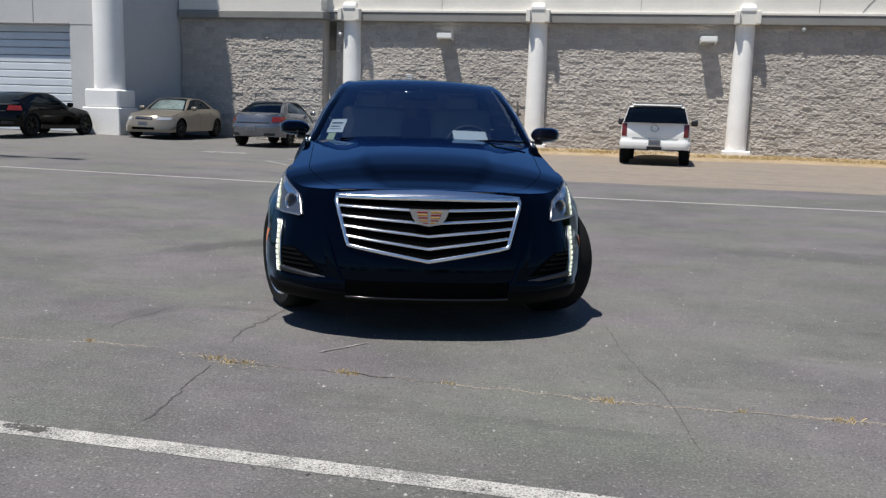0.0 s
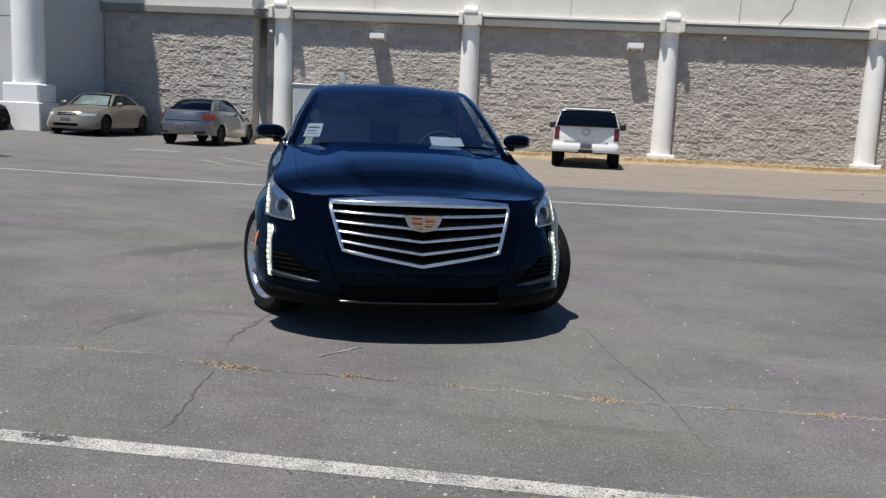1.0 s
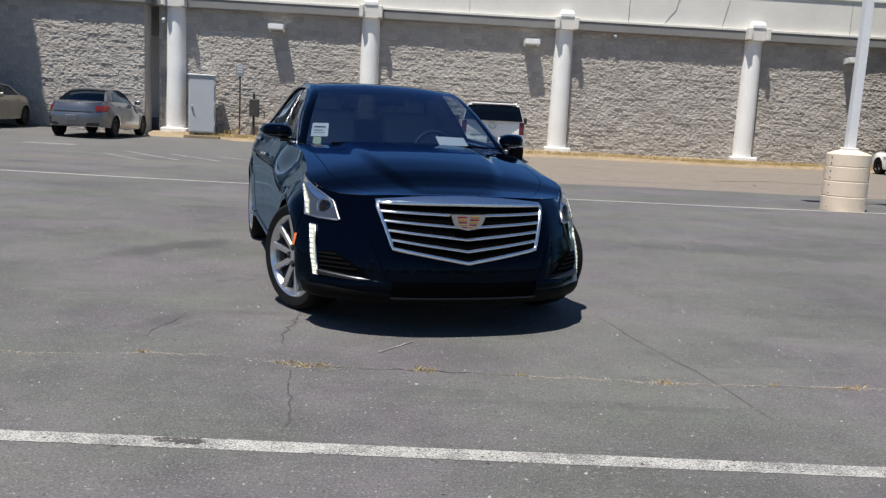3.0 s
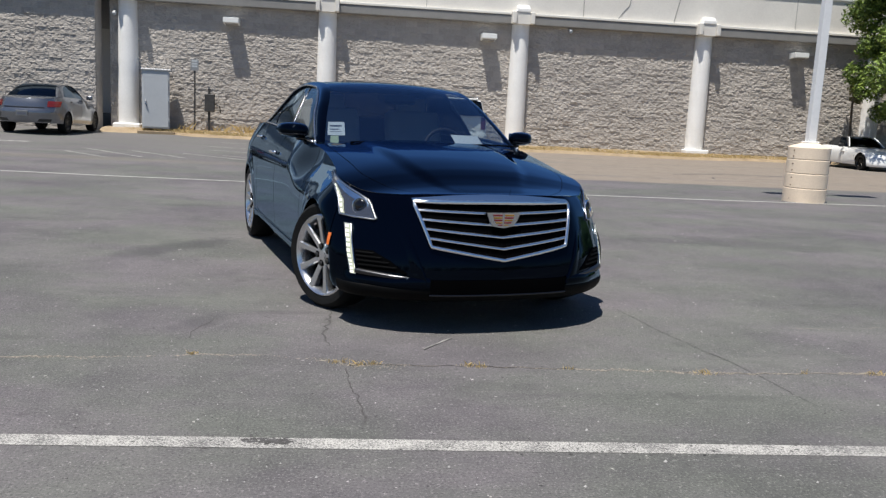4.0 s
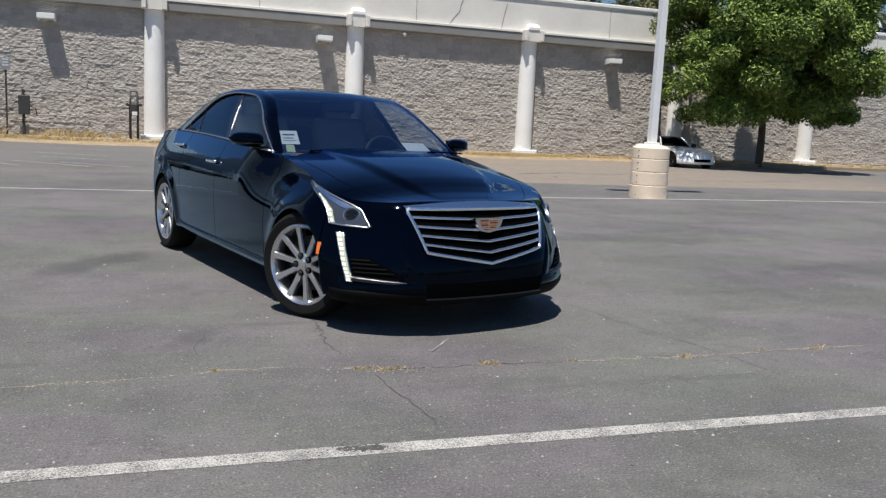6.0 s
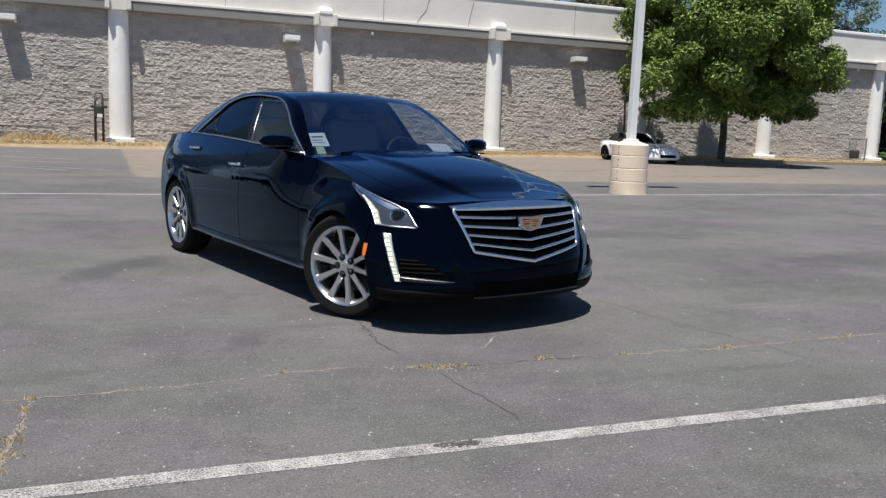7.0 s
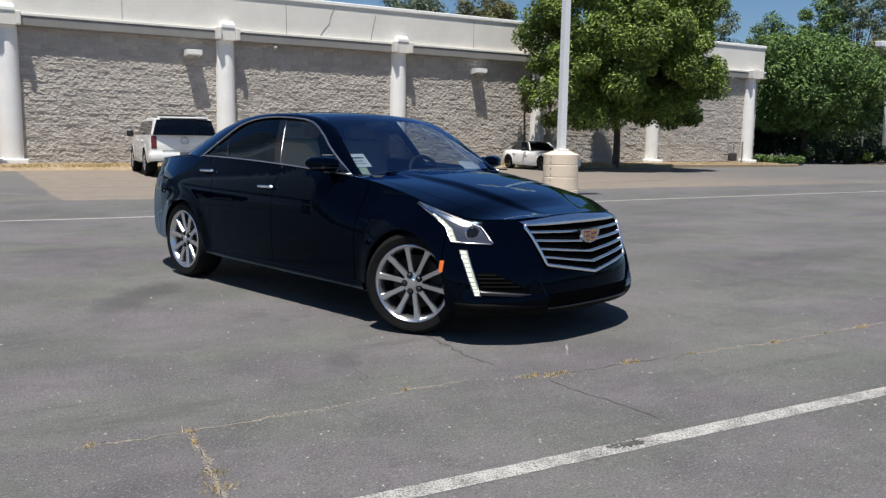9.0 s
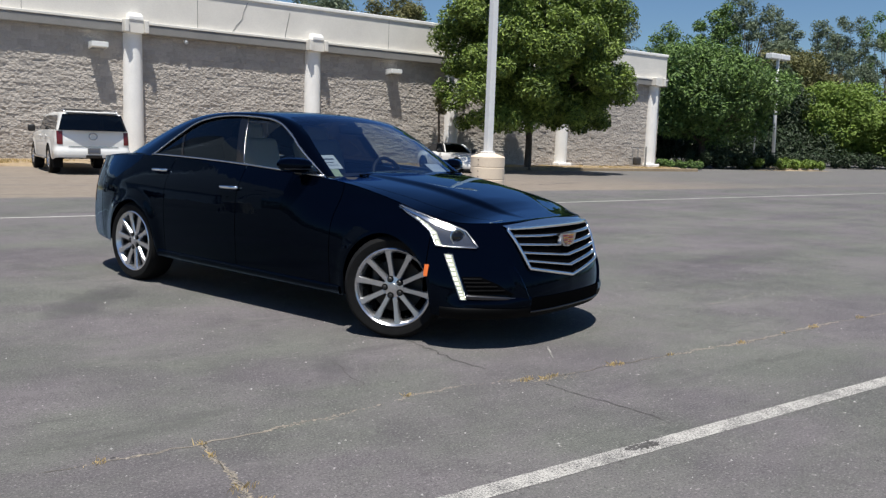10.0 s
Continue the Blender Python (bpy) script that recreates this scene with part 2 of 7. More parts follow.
    tint = noise_at(0.8, 5, 0.62, (0.7, 1.1, 1))
    hue = mix(ramp(tint, 0.35, 0.65, 0, 1), (1.035, 0.975, 1.045), (0.975, 1.025, 0.945))
    mul = n.new("ShaderNodeMix")
    mul.data_type, mul.blend_type = "RGBA", "MULTIPLY"
    mul.inputs[0].default_value = 1.0
    li.new(col, mul.inputs[6])
    li.new(hue, mul.inputs[7])
    col = mul.outputs[2]
    # far lot: pale tan worn surface
    edge = noise_at(0.5, 3)
    wob = math_n("MULTIPLY_ADD", edge, 0.9, -0.45)
    fy = ramp(math_n("ADD", sep.outputs[1], wob), 16.9, 17.25, 0, 1)
    fx = ramp(math_n("ADD", sep.outputs[0], math_n("MULTIPLY", wob, 0.3)), -0.12, 0.02, 0, 1)
    gx = ramp(math_n("ADD", sep.outputs[0], math_n("MULTIPLY", wob, 7.0)), 14.0, 30.0, 1, 0)
    front = ramp(math_n("ADD", sep.outputs[1], math_n("MULTIPLY", wob, 0.5)), 18.0, 17.75, 1, 0)
    lane = math_n("MULTIPLY", ramp(sep.outputs[0], -9.0, -5.0, 0, 1), math_n("SUBTRACT", fy, ramp(sep.outputs[1], 18.0, 18.1, 0, 1)))
    m1 = math_n("MULTIPLY", math_n("MULTIPLY", fy, fx), gx)
    m1 = math_n("MAXIMUM", m1, math_n("MULTIPLY", lane, 0.25))
    tan = mix(ramp(mid, 0.3, 0.75, 0, 1), (0.198, 0.162, 0.128), (0.258, 0.217, 0.174))
    tan = mix(ramp(grit, 0.5, 0.75, 0, 0.5), tan, (0.33, 0.30, 0.26))
    streak = noise_at(0.6, 4, 0.6, (0.35, 2.2, 1))
    m1 = math_n("MULTIPLY", m1, ramp(streak, 0.28, 0.46, 0.35, 1))
    col = mix(math_n("MULTIPLY", m1, 0.9), col, tan)
    # the lot beyond the line greys out
    grey = math_n("MULTIPLY", ramp(sep.outputs[1], 17.0, 24.0, 0, 0.55), ramp(streak, 0.35, 0.6, 0.5, 1))
    col = mix(math_n("MULTIPLY", grey, math_n("SUBTRACT", 1.0, m1)), col, (0.148, 0.142, 0.134))
    li.new(col, b.inputs["Base Color"])
    rv = ramp(big, 0.3, 0.7, 0.78, 0.92)
    li.new(rv, b.inputs["Roughness"])
    b.inputs["Specular IOR Level"].default_value = 0.35
    bp = n.new("ShaderNodeBump")
    bp.inputs["Strength"].default_value, bp.inputs["Distance"].default_value = 0.8, 0.008
    hh = math_n("ADD", grit, math_n("MULTIPLY", mid, 0.7))
    li.new(hh, bp.inputs["Height"])
    li.new(bp.outputs[0], b.inputs["Normal"])
    return m


M_ROAD = road_material()
_xs = [-3000, -600, -150, -60, -40] + [-32 + 1.0 * i for i in range(33)] + [4, 8, 14, 22, 34, 50, 80, 200, 700, 3000]
_ys = [-3000, -600, -150, -40, -12, -4, 2, 8, 12, 15] + [16 + 1.0 * i for i in range(22)] + [42, 50, 70, 110, 300, 900, 3000]
ground = part("ground", grid_mesh("ground", [[(x, y, ground_z(x, y)) for x in _xs] for y in _ys]), M_ROAD)
tagged(ground, "worn grey asphalt parking lot with pale tan far lane", "parking lot", kind="structure")

# building wall: core, split-faced blocks, columns, beam and parapet
wall_main = part("wall_main", box(14.05, WALL_Y + 0.40, 2.3, 43.1, 0.7, 4.9), M_BLOCK)
tagged(wall_main, "grey split-face concrete block wall in sunlight", "wall", kind="structure")
roof_bm = bmesh.new()
add_box(roof_bm, 10.0, 42.0, 5.2, 51.0, 20.4, 0.3)
parapet = part("parapet_wall", box(13.97, 31.41, 5.48, 43.64, 0.78, 1.30, 0.015), M_STUCCO)
tagged(parapet, "cream painted plaster parapet band with hairline cracks", "parapet wall", kind="structure")
part("coping", box(13.97, 31.41, 6.20, 43.74, 0.88, 0.14, 0.02), M_STUCCO_W, parapet)
part("beam", box(13.97, 31.38, 4.68, 43.64, 0.98, 0.32, 0.03), M_TRIM, parapet, "grey painted ledge beam")
# Added lip, set proud so its shadow draws the dark line on the beam.
part("shade_lip", box(13.97, 31.38, 4.885, 43.64, 1.03, 0.09, 0.012), M_STUCCO, parapet, "cream plaster lip added to shade the beam")
tagged(part("building_roof", roof_bm, M_TRIM), "flat grey building roof behind the parapet", "roof", kind="structure")
tagged(part("wall_east", box(35.55, 41.9, 3.1, 0.3, 20.3, 6.2), M_STUCCO), "cream plaster end wall of the building", "wall", kind="structure")
tagged(part("wall_north", box(10.0, 52.4, 3.0, 52.0, 0.3, 6.0), M_STUCCO), "plain plaster rear wall of the building", "wall", kind="structure")


def build_column(cap=True):
    col = thing("column", "white painted tapered round column on a square plinth", "column", group="wall columns")
    part("plinth", box(0, 0, 0.15, 0.92, 0.86, 0.32, 0.03), M_STUCCO_W, col)
    part("shaft", lathe([(0.350, 0.28), (0.348, 0.9), (0.342, 2.0), (0.330, 3.4), (0.318, 4.45), (0.318, 4.56)], seg=28), M_STUCCO_W, col, smooth=True, angle=50)
    part("capital", box(0, -0.10, 4.74, 0.52, 0.72, 0.46, 0.012), M_STUCCO, col)
    for sx in (-1, 1):
        part("cheek", box(sx * 0.335, -0.16, 4.74, 0.15, 0.80, 0.42, 0.018), M_STUCCO, col)
    if not cap:
        return col
    bm = bmesh.new()
    v = [bm.verts.new(p) for p in [(sx * w, y, z) for y, z, w in ((-0.49, 4.94, 0.25), (-0.49, 5.07, 0.24), (-0.36, 5.19, 0.21), (-0.05, 5.20, 0.21), (-0.05, 4.94, 0.25)) for sx in (-1, 1)]]
    for k in range(5):
        a, b = 2 * k, 2 * ((k + 1) % 5)
        bm.faces.new((v[a], v[a + 1], v[b + 1], v[b]))
    bm.faces.new([v[2 * k] for k in range(5)])
    bm.faces.new([v[2 * k + 1] for k in reversed(range(5))])
    bmesh.ops.bevel(bm, geom=bm.edges[:], offset=0.02, segments=2, affect="EDGES")
    part("cap_block", bm, M_STUCCO_W, col)
    return col


_col = build_column()
_col.matrix_world = pose(PIL[0], PIL_Y, 0)
for _x in PIL[1:-1]:
    copy_thing(_col, pose(_x, PIL_Y, 0))
build_column(False).matrix_world = pose(PIL[-1] - 0.15, PIL_Y, 0)


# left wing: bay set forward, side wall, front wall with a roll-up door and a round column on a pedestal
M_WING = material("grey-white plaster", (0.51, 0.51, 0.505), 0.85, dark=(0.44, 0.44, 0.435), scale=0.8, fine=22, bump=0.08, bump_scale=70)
M_DOOR = material("pale roll-up door", (0.62, 0.66, 0.70), 0.5, dark=(0.54, 0.58, 0.62), scale=1.5, fine=30)
BAY_Y, BAY_X0, BAY_X1 = 30.5, -13.44, -7.80
wall_bay = part("wall_bay", box((BAY_X0 + BAY_X1) / 2, BAY_Y + 0.4, 2.3, BAY_X1 - BAY_X0, 0.7, 4.9), M_BLOCK)
tagged(wall_bay, "grey split-face block bay wall half in shade", "wall", kind="structure")
bay_top = part("bay_parapet", box((BAY_X0 + BAY_X1) / 2, BAY_Y + 0.24, 5.5, BAY_X1 - BAY_X0 - 0.02, 0.8, 1.4, 0.015), M_STUCCO)
tagged(bay_top, "cream plaster band above the bay wall", "parapet wall", kind="structure")
part("beam", box((BAY_X0 + BAY_X1) / 2 + 0.05, BAY_Y + 0.22, 4.66, BAY_X1 - BAY_X0 + 0.12, 0.92, 0.30, 0.04), M_TRIM, bay_top, "grey painted ledge beam")
WING_Y, WING_H = 27.15, 15.2
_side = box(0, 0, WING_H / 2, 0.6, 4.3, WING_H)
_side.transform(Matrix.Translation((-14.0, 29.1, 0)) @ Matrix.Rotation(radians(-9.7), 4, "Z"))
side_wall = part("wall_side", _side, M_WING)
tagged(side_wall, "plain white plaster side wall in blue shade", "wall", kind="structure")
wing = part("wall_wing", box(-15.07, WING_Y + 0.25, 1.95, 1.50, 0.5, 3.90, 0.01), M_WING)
tagged(wing, "white plaster wing wall beside the roll-up door", "wall", kind="structure")
part("lintel", box(-21.1, WING_Y + 0.25, 3.90 + (WING_H - 3.9) / 2, 13.5, 0.52, WING_H - 3.9, 0.01), M_WING, wing)
part("pier", box(-26.6, WING_Y + 0.25, 1.95, 3.0, 0.5, 3.90, 0.01), M_WING, wing)
part("panel_joint", box(-17.2, WING_Y - 0.006, 8.0, 0.03, 0.02, 8.1), M_TRIM, wing)
part("lintel_edge", box(-20.45, WING_Y - 0.01, 3.93, 9.3, 0.06, 0.05, 0.01), M_TRIM, wing)
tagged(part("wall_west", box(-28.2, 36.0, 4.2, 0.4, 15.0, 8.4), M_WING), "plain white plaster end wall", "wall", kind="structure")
door = thing("door_1", "closed pale ribbed roll-up door", "roll-up door", kind="structure")
for _k in range(14):
    _z = 0.22 + 0.265 * _k
    _bm = bmesh.new()
    add_box(_bm, -20.45, WING_Y + 0.30, _z + 0.13, 9.3, 0.05, 0.245, 0.02)
    part("slat", _bm, M_DOOR, door)
tagged(part("wall_back", box(-21.0, WING_Y + 0.75, 4.0, 13.3, 0.2, 8.0), M_WING), "inner wall behind the roll-up door", "wall", kind="structure")
big = thing("round_column", "large white round column on a stepped pedestal", "column", pose(-14.24, 27.0, 0.0))
part("pedestal", box(0, 0, 0.56, 1.40, 1.2, 1.12, 0.03), M_STUCCO_W, big)
part("pedestal_top", box(0, 0, 1.42, 1.26, 1.08, 0.62, 0.05), M_STUCCO_W, big)
part("shaft", lathe([(0.50, 1.72), (0.49, 3.5), (0.48, 13.2)], seg=36), M_STUCCO_W, big, smooth=True, angle=50)

# ---- cars: shared building ----
def tinted_coat_paint(name, base, coat, f0):
    """Near-black blue body colour under a smooth clear coat, gloss tinted blue for reflected sky."""
    m = bpy.data.materials.new(name)
    m.use_nodes = True
    nt = m.node_tree
    n, li = nt.nodes, nt.links
    n.clear()
    out = n.new("ShaderNodeOutputMaterial")
    df = n.new("ShaderNodeBsdfDiffuse")
    df.inputs["Color"].default_value = (*base, 1)
    gl = n.new("ShaderNodeBsdfGlossy")
    gl.inputs["Color"].default_value = (*coat, 1)
    lw = n.new("ShaderNodeLayerWeight")
    lw.inputs[0].default_value = 0.5
    pw = n.new("ShaderNodeMath")
    pw.operation = "POWER"
    pw.inputs[1].default_value = 7.2
    fr = n.new("ShaderNodeMath")
    fr.operation = "MULTIPLY_ADD"
    fr.inputs[1].default_value, fr.inputs[2].default_value = 4.4, f0
    mx = n.new("ShaderNodeMixShader")
    # faint dust on the coat, and the slight waviness of sprayed panels
    tc = n.new("ShaderNodeTexCoord")
    nz = n.new("ShaderNodeTexNoise")
    nz.inputs["Scale"].default_value, nz.inputs["Detail"].default_value = 3.0, 6
    rv = n.new("ShaderNodeMapRange")
    rv.inputs["From Min"].default_value, rv.inputs["From Max"].default_value = 0.35, 0.75
    rv.inputs["To Min"].default_value, rv.inputs["To Max"].default_value = 0.01, 0.06
    li.new(tc.outputs["Object"], nz.inputs["Vector"])
    li.new(nz.outputs[0], rv.inputs[0])
    li.new(rv.outputs[0], gl.inputs["Roughness"])
    wave = n.new("ShaderNodeTexNoise")
    wave.inputs["Scale"].default_value, wave.inputs["Detail"].default_value = 7.0, 2
    li.new(tc.outputs["Object"], wave.inputs["Vector"])
    bp = n.new("ShaderNodeBump")
    bp.inputs["Strength"].default_value, bp.inputs["Distance"].default_value = 0.25, 0.004
    li.new(wave.outputs[0], bp.inputs["Height"])
    li.new(bp.outputs[0], gl.inputs["Normal"])
    li.new(lw.outputs["Facing"], pw.inputs[0])
    li.new(pw.outputs[0], fr.inputs[0])
    cap = n.new("ShaderNodeMath")
    cap.operation = "MINIMUM"
    cap.inputs[1].default_value = 0.54
    li.new(fr.outputs[0], cap.inputs[0])
    li.new(cap.outputs[0], mx.inputs[0])
    li.new(df.outputs[0], mx.inputs[1])
    li.new(gl.outputs[0], mx.inputs[2])
    li.new(mx.outputs[0], out.inputs[0])
    return m


# The coat's blue tint deepens the reflected sky.
M_BLACKPAINT = tinted_coat_paint("blue-black car paint", (0.0004, 0.0008, 0.0026), (0.52, 0.74, 1.0), 0.013)
M_GLOSSBLACK = material("gloss black trim", (0.005, 0.005, 0.006), 0.08)
M_SATINBLACK = material("satin black plastic", (0.018, 0.018, 0.019), 0.45, dark=(0.012, 0.012, 0.012), bump=0.05)
# Near-black: paints the shade inside openings; also serves wipers and underbody.
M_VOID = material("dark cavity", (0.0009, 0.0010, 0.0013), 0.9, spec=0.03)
M_RUBBER = material("tyre rubber", (0.007, 0.007, 0.007), 0.8, dark=(0.004, 0.004, 0.004), scale=20, fine=90, bump=0.1, spec=0.2)
M_CHROME = material("chrome", (0.88, 0.88, 0.89), 0.16, metal=1.0)
M_SATIN = material("bright satin metal", (0.55, 0.55, 0.56), 0.25, metal=1.0)
M_BLADE = material("dark satin metal", (0.10, 0.10, 0.105), 0.32, metal=1.0)
M_ALLOY = material("machined alloy", (0.66, 0.665, 0.68), 0.24, metal=0.92, dark=(0.55, 0.555, 0.57), scale=30, fine=200)
M_DISC = material("brake disc", (0.045, 0.043, 0.04), 0.45, metal=1.0)
M_SLAT = material("black intake plastic", (0.0025, 0.0025, 0.0025), 0.6, spec=0.08)
M_LAMPGLASS = glass("lamp cover", (0.93, 0.94, 0.95))
# Blue gloss tints on the panes strengthen the sky's reflection.
M_WINDSHIELD = glass("windscreen glass", (0.50, 0.56, 0.60), 0.0, 2.4, (0.52, 0.70, 1.0))
M_SIDEGLASS = glass("side glass", (0.86, 0.93, 0.91), 0.0, 1.6, (0.85, 0.92, 1.0))
M_TINTGLASS = glass("privacy glass", (0.05, 0.055, 0.06), 0.0, 1.5, (0.62, 0.80, 1.0))
M_DRL = emitter("daytime lamp strip", (0.95, 1.0, 0.80), 0.66, (0.4, 0.4, 0.36))
M_DRLBASE = emitter("dim lamp diffuser", (0.92, 1.0, 0.72), 0.30, (0.2, 0.2, 0.17))
M_BOWL = material("silver lamp bowl", (0.13, 0.135, 0.15), 0.18, metal=0.7)
M_AMBER = material("amber lens", (0.75, 0.16, 0.02), 0.25, coat=0.5)
M_REDLENS = material("red lens", (0.20, 0.016, 0.010), 0.18, coat=0.6)
M_LEATHER = material("cream leather", (0.50, 0.46, 0.38), 0.5, dark=(0.42, 0.385, 0.315), scale=6, bump=0.1)
M_DASH = material("dark dashboard vinyl", (0.020, 0.020, 0.022), 0.6, dark=(0.013, 0.013, 0.014), bump=0.1)
M_CARDIN = material("dark cabin trim", (0.035, 0.033, 0.031), 0.7)
M_PAPER = material("white paper", (0.80, 0.80, 0.78), 0.6)
M_SLIP = material("pale green paper", (0.50, 0.56, 0.34), 0.6)
M_INK = material("grey printing", (0.08, 0.09, 0.12), 0.6)
M_GOLD = material("gold enamel", (0.30, 0.155, 0.018), 0.35, metal=0.3)
M_REDENAMEL = material("red enamel", (0.16, 0.010, 0.010), 0.35)


def spline(knots, s):
    """Catmull-Rom point at s on a list of points."""
    n = len(knots)
    i = min(n - 2, max(0, int(s)))
    t = s - i
    p1, p2 = Vector(knots[i]), Vector(knots[i + 1])
    p0 = Vector(knots[i - 1]) if i > 0 else p1 * 2 - p2
    p3 = Vector(knots[i + 2]) if i + 2 < n else p2 * 2 - p1
    return 0.5 * (2 * p1 + (p2 - p0) * t + (2 * p0 - 5 * p1 + 4 * p2 - p3) * t * t + (3 * p1 - p0 - 3 * p2 + p3) * t * t * t)


SEDAN = dict(
    plan=[(0, -0.842), (0.22, -0.833), (0.40, -0.806), (0.55, -0.750), (0.68, -0.655), (0.794, -0.55), (0.876, -0.41), (0.912, -0.24), (0.918, 0.0),
          (0.918, 0.35), (0.918, 0.9), (0.918, 1.5), (0.917, 2.1), (0.914, 2.6), (0.908, 3.0), (0.885, 3.27), (0.84, 3.52), (0.76, 3.75), (0.64, 3.925), (0.46, 4.035), (0.22, 4.09), (0, 4.10)],
    top=[(-0.842, 0.785), (-0.72, 0.775), (-0.55, 0.772), (-0.42, 0.785), (-0.25, 0.820), (0.0, 0.878), (0.34, 0.945), (0.62, 0.985), (0.9, 1.005), (1.5, 1.035), (2.2, 1.058), (2.8, 1.066), (3.2, 1.058), (3.6, 1.035), (3.9, 1.012), (4.10, 0.99)],
    low=[(-0.842, 0.205), (-0.5, 0.20), (-0.38, 0.215), (0.40, 0.225), (1.5, 0.235), (2.5, 0.25), (3.35, 0.30), (4.125, 0.33)],
    in_front=[(0.18, 0.045), (0.23, 0.004), (0.30, -0.004), (0.42, 0.005), (0.52, 0.035), (0.62, 0.07), (0.70, 0.105), (0.76, 0.145), (0.80, 0.19)],
    in_side=[(0.20, 0.055), (0.27, 0.022), (0.40, 0.008), (0.55, 0.0), (0.72, 0.002), (0.84, 0.014), (0.92, 0.045), (1.0, 0.090), (1.08, 0.138)],
    in_fender=[(0.20, 0.055), (0.27, 0.022), (0.40, 0.008), (0.55, 0.002), (0.68, 0.014), (0.76, 0.048), (0.82, 0.090), (0.88, 0.130), (0.95, 0.150), (1.05, 0.17)],
    in_rear=[(0.25, 0.06), (0.35, 0.01), (0.55, 0.0), (0.75, 0.02), (0.9, 0.06), (1.0, 0.10)],
    axles=(0.0, 2.91), arch_r=0.356, arch_z=0.328, wheel_r=0.335, track=0.792,
    crown=[(-0.842, 0.0), (-0.74, 0.012), (-0.6, 0.045), (-0.4, 0.075), (0.0, 0.084), (0.4, 0.056), (0.75, 0.024)],
    deck_crown=[(3.1, 0.02), (3.4, 0.028), (3.9, 0.03), (4.05, 0.012), (4.125, 0.0)],
    cowl=0.66, deck=3.22,
    T=[(0.765, 0.69, 0.99), (0.71, 1.0, 1.171), (0.655, 1.175, 1.281), (0.61, 1.36, 1.367), (0.59, 1.59, 1.402), (0.59, 2.0, 1.411), (0.61, 2.332, 1.362), (0.665, 2.543, 1.251), (0.77, 2.79, 1.066)],
    W=[(0.715, 0.65, 0.995), (0.64, 0.925, 1.185), (0.585, 1.095, 1.300), (0.535, 1.30, 1.393), (0.51, 1.56, 1.432), (0.505, 2.0, 1.440), (0.50, 2.45, 1.412), (0.555, 2.83, 1.300), (0.68, 3.28, 1.062)],
    header=3.25, rear_header=6.1, lean=0.19, ws_bulge=0.20, roof_crown=0.026,
    splits=(-0.33, 0.50, 1.50, 2.42, 3.46), pillar=(1.57, 1.655), quarter=(2.36, 2.395),
)


def scaled(P, front, base, rear, width, height, cabin_shift=0.0, cabin_len=1.0):
    """The same body re-proportioned: overhangs, wheelbase, width and height in metres."""
    sx, sz = width / 0.918, height / 1.466

    def wy(y):
        if y < 0:
            return y * front / 0.842
        if y < 2.91:
            return y * base / 2.91
        return base + (y - 2.91) * rear / 1.215

    def cab(y):
        return wy(1.9 + cabin_shift + (y - 1.9) * cabin_len)

    Q = dict(P)
    Q["plan"] = [(x * sx, wy(y)) for x, y in P["plan"]]
    for k in ("top", "low", "crown", "deck_crown"):
        Q[k] = [(wy(y), z * sz) for y, z in P[k]]
    for k in ("in_front", "in_side", "in_rear"):
        Q[k] = [(z * sz, v) for z, v in P[k]]
    Q["axles"] = (0.0, base)
    Q["T"] = [(x * sx, cab(y), z * sz) for x, y, z in P["T"]]
    Q["W"] = [(x * sx, cab(y), z * sz) for x, y, z in P["W"]]
    Q["cowl"], Q["deck"] = cab(P["cowl"]), cab(P["deck"])
    Q["splits"] = tuple(wy(y) for y in P["splits"])
    Q["pillar"] = tuple(cab(y) for y in P["pillar"])
    Q["quarter"] = tuple(cab(y) for y in P["quarter"])
    Q["track"] = 0.792 * sx
    return Q


def columns_of(P, step=0.05):
    """Plan points (x, y, outward normal) round one side, close together at the wheel arches."""
    raw = [spline([(x, y, 0) for x, y in P["plan"]], s * 0.02) for s in range(int((len(P["plan"]) - 1) / 0.02) + 1)]
    out, last = [], None
    for k, p in enumerate(raw):
        a, b = raw[max(0, k - 1)], raw[min(len(raw) - 1, k + 1)]
        d = (b - a).normalized()
        near = min(abs(abs(p.y - c) - P["arch_r"]) for c in P["axles"])
        gap = 0.012 if near < 0.07 else step
        if last is None or (p - last).length >= gap or k == len(raw) - 1:
            out.append((p.x, p.y, Vector((d.y, -d.x, 0)).normalized()))
            last = p
    return out


def shell_point(P, col, z, off=0.0):
    x, y, n = col
    y0, y1 = P["plan"][0][1], P["plan"][-1][1]
    wf = smooth01(P["axles"][0] - 0.10, P["axles"][0] - 0.57, y)
    wr = smooth01(y1 - 0.75, y1 - 0.25, y)
    wd = smooth01(1.0, 0.35, y) if "in_fender" in P else 0.0
    flank = lerp_table(P["in_side"], z) * (1 - wd) + (lerp_table(P["in_fender"], z) * wd if wd else 0.0)
    ins = flank * (1 - wf - wr) + lerp_table(P["in_front"], z) * wf + lerp_table(P["in_rear"], z) * wr
    # flared lip round the wheel openings
    for c in P["axles"]:
        r = math.hypot(y - c, z - P["arch_z"])
        ins -= 0.016 * smooth01(P["arch_r"] + 0.12, P["arch_r"], r) * (1 - 0.4 * wf)
    if "chin" in P:
        ins -= P["chin"] * smooth01(0.36, 0.25, z) * smooth01(-0.80, -0.68, y) * smooth01(-0.40, -0.54, y)
    q = Vector((x, y, 0)) - n * (ins - off)
    return Vector((max(0.0, q.x), q.y, z))


